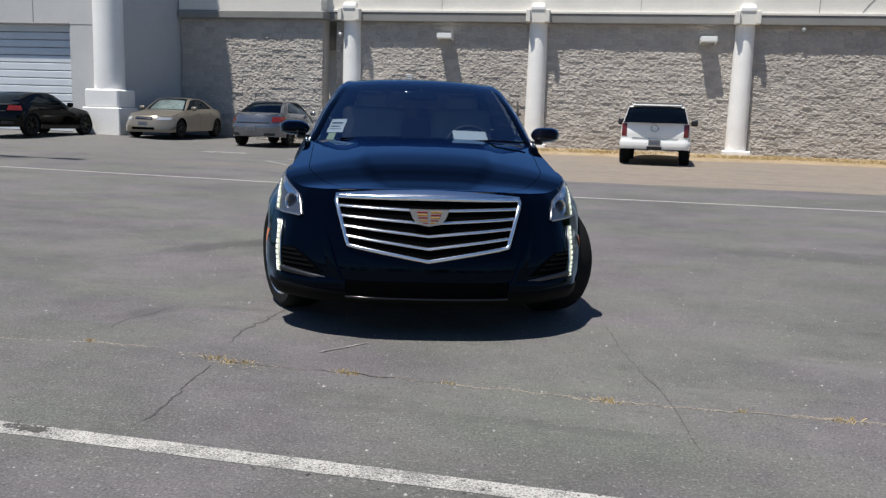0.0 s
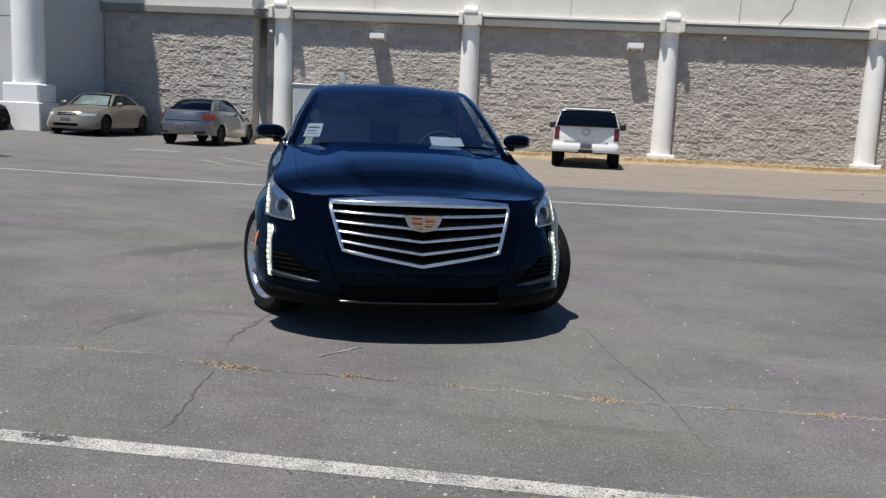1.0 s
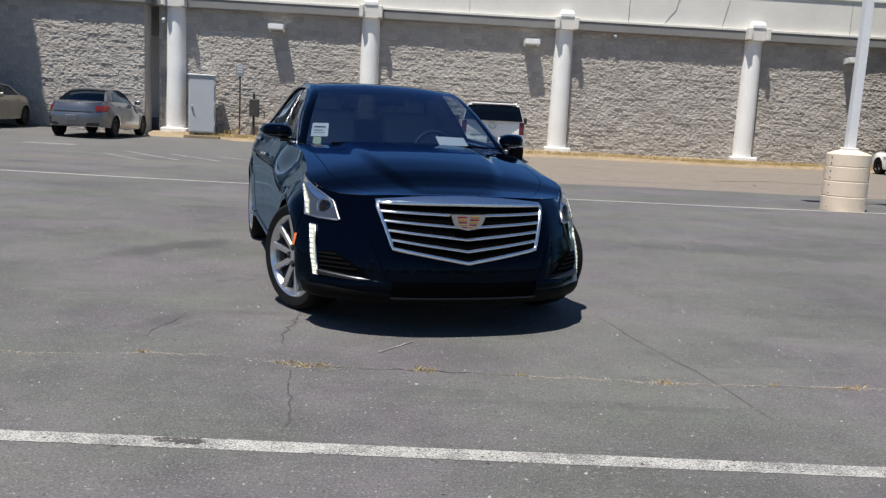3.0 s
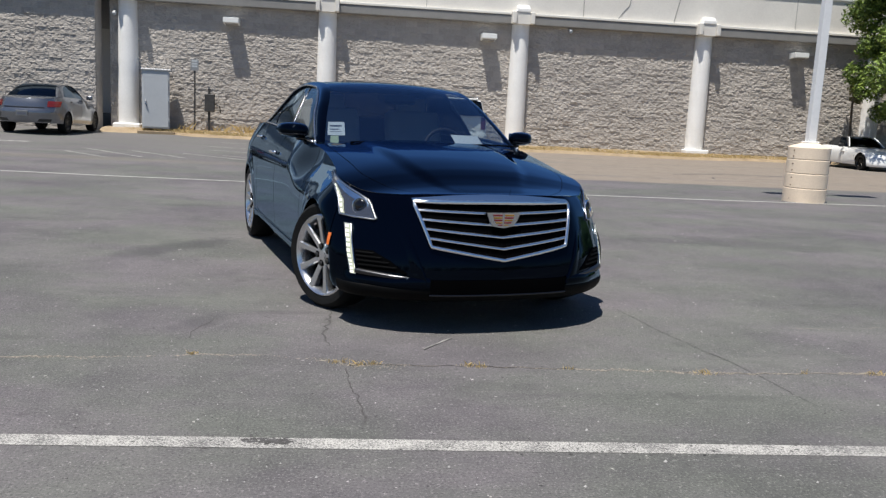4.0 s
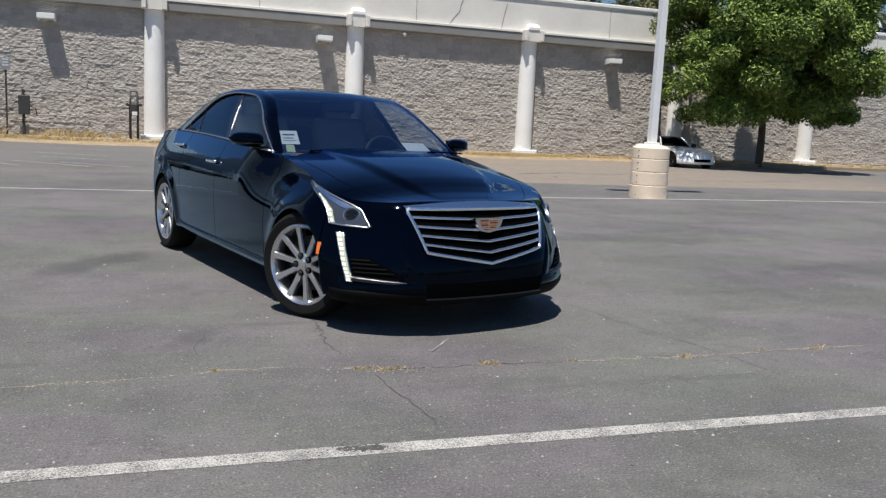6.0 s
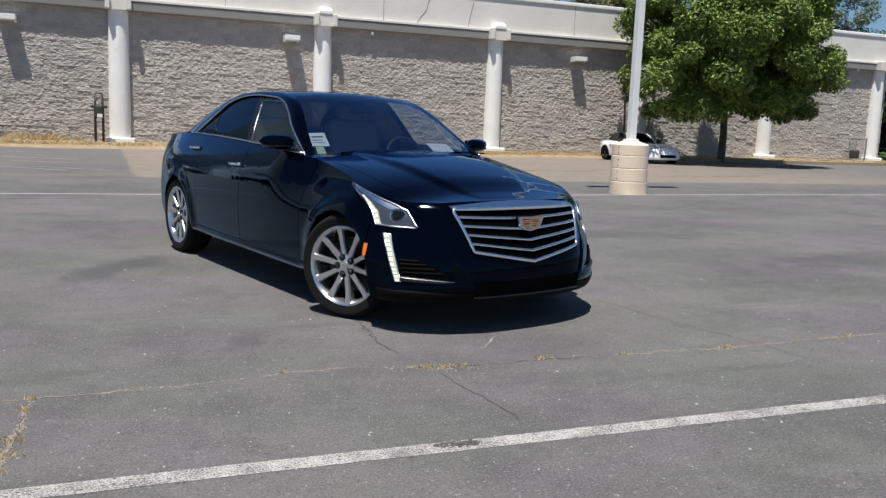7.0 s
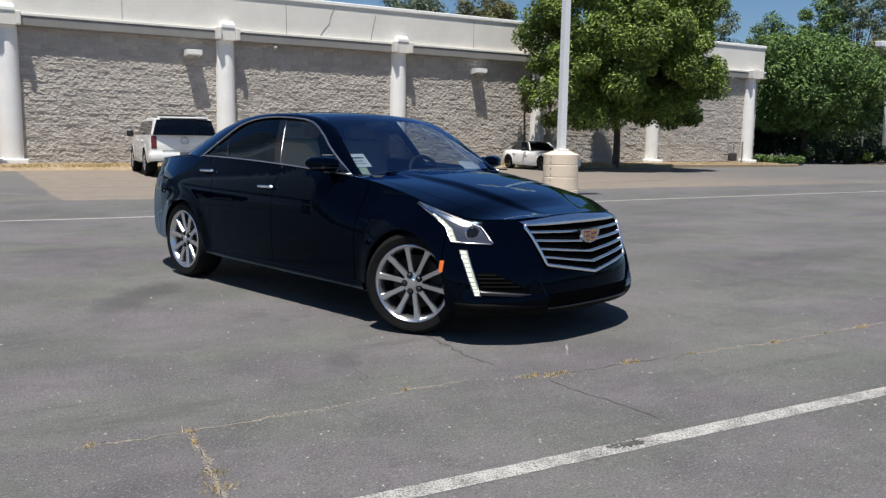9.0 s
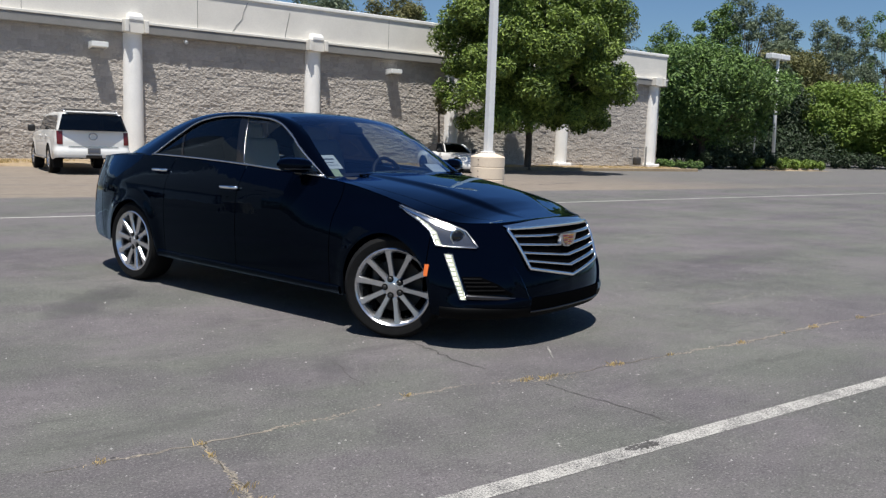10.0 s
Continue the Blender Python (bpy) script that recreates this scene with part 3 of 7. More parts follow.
def shell_low(P, y):
    z = lerp_table(P["low"], y)
    for c in P["axles"]:
        if abs(y - c) < P["arch_r"]:
            z = max(z, P["arch_z"] + math.sqrt(P["arch_r"] ** 2 - (y - c) ** 2))
    return z


def on_shell(P, axis, value, z, off=0.0):
    """Point of the shell at height z where |x| or y has a value (front half for x)."""
    cols = P["cols"]
    best, k0 = 1e9, 0
    pts = []
    for k, c in enumerate(cols):
        if axis == "x" and c[1] > 0.6:
            break
        if axis == "xr" and c[1] < 3.0:
            pts.append(None)
            continue
        p = shell_point(P, c, z, off)
        pts.append(p)
        d = abs((p.x if axis[0] == "x" else p.y) - value)
        if d < best:
            best, k0 = d, k
    p = pts[k0]
    i = 0 if axis[0] == "x" else 1
    for j in (k0 - 1, k0 + 1):
        if 0 <= j < len(pts) and pts[j] is not None:
            a, b = pts[k0][i], pts[j][i]
            if abs(b - a) > 1e-6 and 0 <= (value - a) / (b - a) <= 1:
                p = pts[k0].lerp(pts[j], (value - a) / (b - a))
    return p


def mirror_x(rows):
    return [[Vector((-p[0], p[1], p[2])) for p in r] for r in rows]


def both_sides(name, rows, mat, parent, label="", smooth=True):
    """The sheet for the car's left side and its mirror image."""
    a = part(name, grid_mesh(name, rows, smooth), mat, parent, label)
    b = part(name, grid_mesh(name, mirror_x(rows), smooth, True), mat, parent, label)
    return a, b


def car_shell(P, car, paint, rows_n=18, step=0.05, names=("front_bumper", "fender", "front_door", "rear_door", "quarter_panel", "rear_bumper")):
    P["cols"] = cols = columns_of(P, step)
    bounds = [-9, *P["splits"], 99]
    made = {}
    for k, name in enumerate(names):
        lo, hi = bounds[k] + 0.003, bounds[k + 1] - 0.003
        sel = [c for c in cols if lo < c[1] < hi]

        def at_y(y):
            for a, b in zip(cols, cols[1:]):
                if a[1] <= y <= b[1]:
                    t = (y - a[1]) / (b[1] - a[1])
                    return (a[0] + (b[0] - a[0]) * t, y, (a[2] * (1 - t) + b[2] * t).normalized())
        if k:
            sel.insert(0, at_y(lo))
        if k < len(names) - 1:
            sel.append(at_y(hi))
        rows = []
        for r in range(rows_n + 1):
            v = r / rows_n
            rows.append([shell_point(P, c, shell_low(P, c[1]) + (lerp_table(P["top"], c[1]) - shell_low(P, c[1])) * v) for c in sel])
        if name in ("front_bumper", "rear_bumper"):
            full = [[Vector((-p.x, p.y, p.z)) for p in reversed(r)] + r[1:] for r in rows] if name == "front_bumper" else [r + [Vector((-p.x, p.y, p.z)) for p in reversed(r[:-1])] for r in rows]
            made[name] = [part(name, grid_mesh(name, full), paint, car)]
        else:
            made[name] = list(both_sides(name, rows, paint, car))
    # near-black shell added so panel gaps look shaded; floor pan and wheel wells
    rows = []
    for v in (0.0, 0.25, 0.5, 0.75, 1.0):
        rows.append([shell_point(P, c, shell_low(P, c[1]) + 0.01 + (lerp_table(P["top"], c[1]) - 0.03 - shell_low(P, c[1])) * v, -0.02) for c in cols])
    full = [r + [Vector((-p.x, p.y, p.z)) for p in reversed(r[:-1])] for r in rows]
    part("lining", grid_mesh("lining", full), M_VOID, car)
    fl = [Vector((c[0] - 0.05 if c[0] > 0.06 else c[0], c[1], lerp_table(P["low"], c[1]) + 0.03)) for c in cols]
    part("floor_pan", grid_mesh("floor_pan", [[Vector((p.x * u, p.y, p.z)) for u in (-1, -0.72, 0.72, 1)] if min(abs(p.y - c) for c in P["axles"]) > P["arch_r"] else
                                               [Vector((x, p.y, p.z)) for x in (-P["track"] + 0.2, -0.3, 0.3, P["track"] - 0.2)] for p in fl]), M_VOID, car)
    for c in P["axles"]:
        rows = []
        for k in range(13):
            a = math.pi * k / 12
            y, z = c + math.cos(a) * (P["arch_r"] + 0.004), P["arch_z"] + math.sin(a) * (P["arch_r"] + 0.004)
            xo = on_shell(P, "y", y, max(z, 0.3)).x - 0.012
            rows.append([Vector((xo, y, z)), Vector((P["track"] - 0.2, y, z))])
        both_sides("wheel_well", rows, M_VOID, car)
    # hood and deck lid: crowned sheets across
    top_pts = [(shell_point(P, c, lerp_table(P["top"], c[1])), c) for c in cols]

    def across(sel, crown, fall, raise_mid=0.0):
        fine = 72 if raise_mid else 24
        rows = []
        for p, c in sel:
            k = lerp_table(crown, c[1])
            w = p.x + 0.004 if p.x > 0.01 else p.x
            row = []
            edge = 0.40 + 0.20 * smooth01(-0.7, 0.6, c[1])
            for i in range(fine + 1):
                u = -1 + 2 * i / fine
                bulge = 1 - abs(u) ** fall
                ridge = raise_mid * smooth01(edge + 0.06, edge - 0.05, abs(u)) * smooth01(-0.8, -0.3, c[1])
                row.append(Vector((w * u, p.y, p.z + 0.003 + k * bulge + ridge)))
            rows.append(row)
        return rows
    hood = across([t for t in top_pts if t[1][1] <= P["cowl"]], P["crown"], 2.3, P.get("ridge", 0.0))
    made["hood"] = part("hood", grid_mesh("hood", hood), paint, car)
    P["hood_rows"] = hood
    if P["deck"] < 50:
        deck = across([t for t in top_pts if t[1][1] >= P["deck"]], P["deck_crown"], 4.0)
        made["trunk_lid"] = part("trunk_lid", grid_mesh("trunk_lid", deck), paint, car)
    # ledge between the belt line and the glass
    rows = []
    for p, c in top_pts:
        if P["cowl"] - 0.1 <= c[1] <= min(P["deck"], P["plan"][-1][1] - 0.1) + 0.12:
            rows.append([p, p + Vector((-0.03, 0, 0.006)), p + Vector((-0.10, 0, -0.004))])
    both_sides("belt_moulding", rows, paint, car)
    return made


def belt_point(P, y, inset=0.02):
    c = on_shell(P, "y", y, lerp_table(P["top"], y))
    return Vector((c.x - inset, y, lerp_table(P["top"], y) + 0.004))


def greenhouse(P, car, paint, mats, names=True, chrome=True, glazed_back=True):
    """Roof, pillars, windscreen, side windows and rear window."""
    T, W = P["T"], P["W"]
    n = len(T) - 1
    S = [i * 0.125 for i in range(n * 8 + 1)]
    # pillar and rail band between window edge and roof edge
    rows = []
    for s in S:
        a, b = spline(T, s), spline(W, s)
        mid = (a + b) / 2 + Vector((0.014, 0, 0.012))
        rows.append([a, a.lerp(mid, 0.55) + Vector((0.004, 0, 0.002)), mid, b.lerp(mid, 0.5) + Vector((0.003, 0, 0.004)), b])
    both_sides("pillar_frame", rows, paint, car)

    def sheet(s0, s1, m, bulge_y, crown, width=25, off=0.0):
        rows = []
        for k in range(m + 1):
            s = s0 + (s1 - s0) * k / m
            b = spline(W, s)
            f = k / m
            row = []
            for i in range(width):
                u = -1 + 2 * i / (width - 1)
                g = 1 - abs(u) ** 2.2
                row.append(Vector((b.x * u, b.y + (bulge_y[0] + (bulge_y[1] - bulge_y[0]) * f) * g, b.z + off + (crown[0] + (crown[1] - crown[0]) * f) * g)))
            rows.append(row)
        return rows
    hd, rh, cr = P["header"], P["rear_header"], P["roof_crown"]
    ws = sheet(0, hd, 16, (-P["ws_bulge"], -0.055), (0.012, cr))
    P["ws_rows"] = ws
    face_out(part("windshield", grid_mesh("windshield", ws), mats["front"], car), (0, 2, 0.8))
    rows = []
    m = 20
    for k in range(m + 1):
        s = hd + (rh - hd) * k / m
        b = spline(W, s)
        by = -0.055 * smooth01(0.35, 0, k / m) + 0.05 * smooth01(0.65, 1, k / m)
        row = []
        for i in range(25):
            u = -1 + 2 * i / 24
            g = 1 - abs(u) ** 2.2
            row.append(Vector((b.x * u, b.y + by * g, b.z + cr * g)))
        rows.append(row)
    part("roof", grid_mesh("roof", rows), mats.get("roof", paint), car)
    if glazed_back:
        back = part("rear_window", grid_mesh("rear_window", sheet(rh, n, 14, (0.05, 0.16), (cr, 0.01))), mats["back"], car)
        face_out(back, (0, 2, 0.8))
    # side glass
    lean = P["lean"]
    span = max(p[2] for p in T) - T[0][2]
    strips = {"front_window": [], "pillar_trim": [], "rear_side_window": [], "divider": [], "quarter_window": []}
    fine = [i * 0.03125 for i in range(n * 32 + 1)]
    pa, pb = P["pillar"]
    qa, qb = P["quarter"]
    for s in fine:
        t = spline(T, s)
        y = t.y - lean * (t.z - T[0][2]) / span
        y = min(max(y, T[0][1]), T[-1][1])
        bpt = belt_point(P, y, 0.03)
        tt = t + Vector((-0.012, 0, -0.002))
        if tt.z < bpt.z:
            tt.z = bpt.z
        mid = (bpt + tt) / 2 + Vector((0.012, 0, 0))
        row = [bpt, bpt.lerp(mid, 0.5) + Vector((0.003, 0, 0)), mid, tt.lerp(mid, 0.5) + Vector((0.003, 0, 0)), tt]
        if y <= pa:
            strips["front_window"].append(row)
        elif y <= pb:
            strips["pillar_trim"].append(row)
        elif y <= qa:
            strips["rear_side_window"].append(row)
        elif y <= qb:
            strips["divider"].append(row)
        else:
            strips["quarter_window"].append(row)
    order = list(strips)
    for a, b in zip(order, order[1:]):
        if strips[a] and strips[b]:
            strips[a].append(strips[b][0])
    for name, rows in strips.items():
        if len(rows) < 2:
            continue
        mat = {"front_window": mats["side"], "rear_side_window": mats["rear"], "quarter_window": mats["rear"]}.get(name, M_GLOSSBLACK)
        for ob in both_sides(name, rows, mat, car):
            face_out(ob, (0, 2, 1.1))
    if chrome:
        for sg in (1, -1):
            for key, rad in (("pillar_trim", 0.0028), ("divider", 0.0025)):
                if strips[key]:
                    part("pillar_strip", tube([Vector(((p.x + 0.003) * sg, p.y, p.z)) for p in strips[key][0]], rad, 6), M_SATIN if key == "pillar_trim" else M_GLOSSBLACK, car, "bright strip on the window pillar" if key == "pillar_trim" else "gloss black window divider strip", smooth=True)
            pts = [Vector((p.x * sg, p.y, p.z)) for p in (spline(T, s) + Vector((0.006, 0, 0.0)) for s in S)]
            part("window_trim", tube(pts, 0.008, 6), M_SATIN, car, "bright satin metal window trim", smooth=True)
            ys = [T[0][1] + (T[-1][1] - T[0][1]) * i / 30 for i in range(31)]
            pts = [Vector((p.x * sg, p.y, p.z)) for p in (belt_point(P, y, 0.012) + Vector((0, 0, 0.006)) for y in ys)]
            part("belt_trim", tube(pts, 0.009, 6), M_SATIN, car, "bright satin metal belt strip", smooth=True)


def build_wheel(parent, r=0.335, rim=0.252, width=0.225, spokes=10, fancy=True, alloy=None, cap=None):
    """A wheel at the origin whose outer face looks along +x; parented parts."""
    alloy = alloy or M_ALLOY
    turn = Matrix.Rotation(radians(90), 4, "Y")
    h = width / 2
    seg = 48 if fancy else 24
    part("tyre", lathe([(rim - 0.012, -h + 0.01), (rim + 0.01, -h), (r - 0.03, -h - 0.004), (r - 0.008, -h + 0.018), (r, -h + 0.045), (r + 0.001, 0), (r, h - 0.045), (r - 0.008, h - 0.018), (r - 0.03, h + 0.004), (rim + 0.01, h), (rim - 0.012, h - 0.01)], turn, seg, False), M_RUBBER, parent, smooth=True, angle=45)
    bm = bmesh.new()
    add_lathe(bm, [(rim - 0.03, -h), (rim - 0.035, h - 0.06), (rim - 0.024, h - 0.012), (rim - 0.006, h + 0.002), (rim + 0.002, h - 0.004), (rim, h - 0.02), (rim, -h)], turn, seg, False)
    part("rim", bm, alloy, parent, smooth=True, angle=40)
    part("brake_disc", lathe([(0.03, h - 0.13), (rim * 0.68, h - 0.13), (rim * 0.68, h - 0.105), (0.03, h - 0.105)], turn, 28), M_DISC, parent, smooth=True, angle=40)
    part("wheel_back", lathe([(0.02, -h + 0.02), (rim - 0.03, -h + 0.02), (rim - 0.03, -h + 0.03), (0.02, -h + 0.03)], turn, 20), M_VOID, parent)
    for k in range(spokes):
        a = 2 * math.pi * k / spokes + 0.16
        bm = bmesh.new()
        rot = Matrix.Rotation(a, 4, "X")
        pr = [(0.035, 0.0205, h - 0.034), (0.07, 0.0185, h - 0.022), (0.15, 0.0180, h - 0.016), (rim - 0.045, 0.0215, h - 0.010), (rim - 0.012, 0.028, h - 0.006)]
        sec = []
        for rad, w, x in pr:
            w2 = w * (r / 0.335)
            sec.append([bm.verts.new(rot @ Vector((x + dx, dy, rad))) for dx, dy in ((0, -w2 * 0.72), (0, w2 * 0.72), (-0.010, w2), (-0.05, w2 * 0.8), (-0.05, -w2 * 0.8), (-0.010, -w2))])
        for A, B in zip(sec, sec[1:]):
            for i in range(6):
                j = (i + 1) % 6
                bm.faces.new((A[i], A[j], B[j], B[i]))
        part("spoke", bm, alloy, parent)
    hub = part("hub", lathe([(0.074, h - 0.07), (0.074, h - 0.034), (0.066, h - 0.022), (0.03, h - 0.016), (0.028, h - 0.010), (0.0, h - 0.008)], turn, 28), alloy, parent, smooth=True, angle=40)
    if fancy:
        for k in range(5):
            a = 2 * math.pi * k / 5 + 0.35
            m = Matrix.Rotation(a, 4, "X") @ Matrix.Translation((0, 0, 0.055)) @ turn
            part("lug_nut", lathe([(0.0145, h - 0.03), (0.0145, h - 0.012), (0.009, h - 0.008), (0.0, h - 0.008)], m, 6), M_SATINBLACK, hub)
            part("lug_seat", lathe([(0.021, h - 0.024), (0.021, h - 0.0165), (0.0148, h - 0.016)], m, 14), M_VOID, hub)
        bm = bmesh.new()
        add_box(bm, h - 0.115, -0.135, 0.07, 0.06, 0.07, 0.16, 0.015)
        part("brake_caliper", bm, M_DISC, parent)


def add_wheels(P, car, rim, spokes, fancy=True, steer=0.0, alloy=None, width=0.225):
    proto = None
    for i, y in enumerate(P["axles"]):
        for sg in (1, -1):
            turn = 0 if sg == 1 else 180
            m = pose(sg * (P["track"] - (0.014 if steer and i == 0 else 0.0)), y, P["wheel_r"], 0, 0, turn + (steer if i == 0 else 0))
            if proto is None:
                proto = new("wheel")
                build_wheel(proto, P["wheel_r"], rim, width, spokes, fancy, alloy)
                w = proto
                w.matrix_basis = m
                w.parent = car
            else:
                w = copy_thing(proto, m)
                w.parent = car


# ---- the black sedan ----
CAR_AT = pose(1.590, 5.506, 0, 0, 0, 14.5)


def quad_patch(P, left, right, n=8, m=6, off=0.004):
    """Sheet on the shell between two edges; each edge is a list of (x, z) on the front or (y, z) with axis."""
    rows = []
    for i in range(n + 1):
        s = i / n * (len(left) - 1)
        a, b = lin(left, s), lin(right, i / n * (len(right) - 1))
        rows.append([on_shell(P, left[0][0], a[0] + (b[0] - a[0]) * j / m, a[1] + (b[1] - a[1]) * j / m, off) for j in range(m + 1)])
    return rows


def lin(pts, s):
    i = min(len(pts) - 2, int(s))
    t = s - i
    return tuple(pts[i][k] + (pts[i + 1][k] - pts[i][k]) * t for k in (1, 2))


def build_main_car():
    P = dict(SEDAN)
    P["ridge"] = 0.015
    P["chin"] = 0.02
    car = thing("car", "glossy blue-black four-door luxury sedan on asphalt, lamps lit", "car", CAR_AT)
    made = car_shell(P, car, M_BLACKPAINT, 22, 0.035)
    greenhouse(P, car, M_BLACKPAINT, dict(front=M_WINDSHIELD, side=M_SIDEGLASS, rear=M_TINTGLASS, back=M_TINTGLASS))
    add_wheels(P, car, 0.255, 10, True, steer=25.0)
    bumper = made["front_bumper"][0]

    # grille: near-black sheet painting the opening's shade, chrome surround, bars and shield
    corner = [(-0.490, 0.728), (-0.486, 0.742), (-0.470, 0.752), (0.470, 0.752), (0.486, 0.742), (0.490, 0.728), (0.420, 0.505), (0.0, 0.434), (-0.420, 0.505)]

    def g_pt(x, z, off):
        p = on_shell(P, "x", abs(x), z, 0.0)
        return Vector((x, p.y - off, z))

    def span_z(x):
        ax = abs(x)
        top = 0.752
        bot = 0.434 + (0.505 - 0.434) * min(1, ax / 0.420)
        if ax > 0.420:
            bot = 0.505 + (0.752 - 0.505) * (ax - 0.420) / 0.076
        return bot, top
    grille = part("grille", grid_mesh("grille", [[g_pt(x, span_z(x)[0] + (span_z(x)[1] - span_z(x)[0]) * v, 0.006) for v in (0, .25, .5, .75, 1)] for x in [-0.494 + 0.988 * i / 30 for i in range(31)]]), M_VOID, car, "near-black sheet for the shaded grille opening")
    bm = bmesh.new()
    for k in range(26):
        x = -0.44 + 0.88 * k / 25
        b, t = span_z(x)
        add_tube(bm, [g_pt(x, b + 0.01 + (t - b - 0.02) * v, 0.007) for v in (0, 0.5, 1)], 0.0018, 4)
    part("grille_mesh", bm, M_VOID, grille)
    rim = []
    loop = corner + [corner[0]]
    for a, b in zip(loop, loop[1:]):
        for k in range(10):
            t = k / 10
            rim.append((a[0] + (b[0] - a[0]) * t, a[1] + (b[1] - a[1]) * t))
    pts = [g_pt(x, z, 0.014) for x, z in rim]
    part("grille_surround", tube(pts, 0.0115, 8, closed=True), M_CHROME, grille, "chrome grille surround", smooth=True)
    rows = []
    for k in range(31):
        x = -0.496 + 0.992 * k / 30
        e = 0.030 * (1 - (x / 0.496) ** 2)
        rows.append([g_pt(x, 0.738, 0.012), g_pt(x, 0.742, 0.030), g_pt(x, 0.752 + e * 0.7, 0.022), g_pt(x, 0.762 + e, 0.004)])
    part("grille_header", grid_mesh("grille_header", rows), M_CHROME, grille, "wide chrome bar over the grille")
    for k in range(4):
        z0 = 0.703 - 0.050 * k
        half = 0.420 + 0.076 * (z0 - 0.505) / 0.247 - 0.004
        drop = 0.014 + 0.014 * k
        rows = []
        for i in range(25):
            x = -half + 2 * half * i / 24
            z = z0 - drop * (1 - abs(x) / half)
            rows.append([g_pt(x, z - 0.0085, 0.008), g_pt(x, z - 0.005, 0.022), g_pt(x, z + 0.003, 0.022), g_pt(x, z + 0.0085, 0.008)])
        part("grille_bar", grid_mesh("grille_bar", rows), M_CHROME, grille, "chrome grille bar")
    # shield badge as plain shapes
    def shield(sx, sz, dz, off, thick):
        out = [(-1, 1), (-0.72, 1.04), (0, 1.0), (0.72, 1.04), (1, 1), (0.84, 0.0), (0.60, -0.74), (0, -1), (-0.60, -0.74), (-0.84, 0.0)]
        bm = bmesh.new()
        y = on_shell(P, "x", 0.05, 0.65).y - off
        f = [bm.verts.new((x * sx, y, 0.653 + dz + z * sz)) for x, z in out]
        bk = [bm.verts.new((x * sx, y + thick, 0.653 + dz + z * sz)) for x, z in out]
        bm.faces.new(f)
        for i in range(len(out)):
            j = (i + 1) % len(out)
            bm.faces.new((f[i], f[j], bk[j], bk[i]))
        return bm, y
    bm, y = shield(0.104, 0.044, 0.004, 0.044, 0.03)
    badge = part("badge", bm, M_SATIN, car, "chrome shield badge with gold and red bands")
    for mat, z, hz, w in ((M_REDENAMEL, 0.030, 0.006, 0.080), (M_GOLD, 0.016, 0.006, 0.076), (M_REDENAMEL, 0.002, 0.006, 0.070), (M_GOLD, -0.012, 0.005, 0.060), (M_REDENAMEL, -0.025, 0.004, 0.040)):
        for sg in (-1, 1):
            part("band", box(sg * w * 0.46, y - 0.002, 0.657 + z, w * 0.70, 0.006, hz * 1.5, 0.001), (mat if sg == -1 else M_GOLD if mat is M_REDENAMEL else M_REDENAMEL), badge)

    # shut lines of the bonnet: across the nose and back along both edges
    hood_rows = P["hood_rows"]

    def hood_at(u, y, lift=0.0015):
        for a, b in zip(hood_rows, hood_rows[1:]):
            if a[0].y <= y <= b[0].y:
                t = (y - a[0].y) / max(1e-6, b[0].y - a[0].y)
                f = (u + 1) / 2 * (len(a) - 1)
                i = min(len(a) - 2, int(f))
                p = a[i].lerp(a[i + 1], f - i)
                q = b[i].lerp(b[i + 1], f - i)
                return p.lerp(q, t) + Vector((0, 0, lift))
        return hood_rows[-1][int((u + 1) / 2 * (len(hood_rows[0]) - 1))].copy()
    for sg in (1, -1):
        rows = []
        for i in range(29):
            y = -0.60 + 1.20 * i / 28
            u = 0.800 + 0.125 * smooth01(-0.6, 0.5, y)
            a = hood_at(sg * u, y)
            rows.append([a + Vector((-0.0014, 0, 0)), a + Vector((0.0014, 0, 0))])
        part("shut_line", grid_mesh("shut_line", rows), M_VOID, made["hood"])
    rows = []
    for i in range(41):
        x = -0.55 + 1.10 * i / 40
        y = -0.735 + 0.135 * abs(x / 0.55) ** 2.4
        w = max(0.3, max(p.x for p in min(hood_rows, key=lambda r: abs(r[0].y - y))))
        a = hood_at(max(-0.98, min(0.98, x / w)), y)
        rows.append([a + Vector((0, -0.0016, 0)), a + Vector((0, 0.0016, 0.0003))])
    part("shut_line", grid_mesh("shut_line", rows), M_VOID, made["hood"])

    # lamps at each corner
    def cells(edge_a, edge_b, count, parent, put):
        """Bright cells along a lamp strip."""
        full = quad_patch(P, edge_a, edge_b, count * 6, 10, 0.0125)
        for c in range(count):
            rows = [r[2:9] for r in full[c * 6 + 1:c * 6 + 6]]
            put("led_cell", rows, M_DRL, parent)

    for sg in (1, -1):
        def side(rows):
            return rows if sg == 1 else mirror_x(rows)

        def put(name, rows, mat, parent, label=""):
            return part(name, grid_mesh(name, side(rows), True, sg == -1), mat, parent, label)
        # bowl outline in (y, z): lower/outer edge and upper/inner edge
        low = [("y", -0.03, 0.852), ("y", -0.13, 0.818), ("y", -0.23, 0.776), ("y", -0.31, 0.724), ("y", -0.365, 0.640), ("y", -0.45, 0.634), ("y", -0.560, 0.630)]
        up = [("y", -0.04, 0.860), ("y", -0.13, 0.842), ("y", -0.23, 0.817), ("y", -0.33, 0.784), ("y", -0.42, 0.754), ("y", -0.485, 0.728), ("y", -0.565, 0.637)]
        lamp = put("headlight", quad_patch(P, low, up, 24, 6, 0.003), M_BOWL, car, "clear lit headlight with chrome bezel")
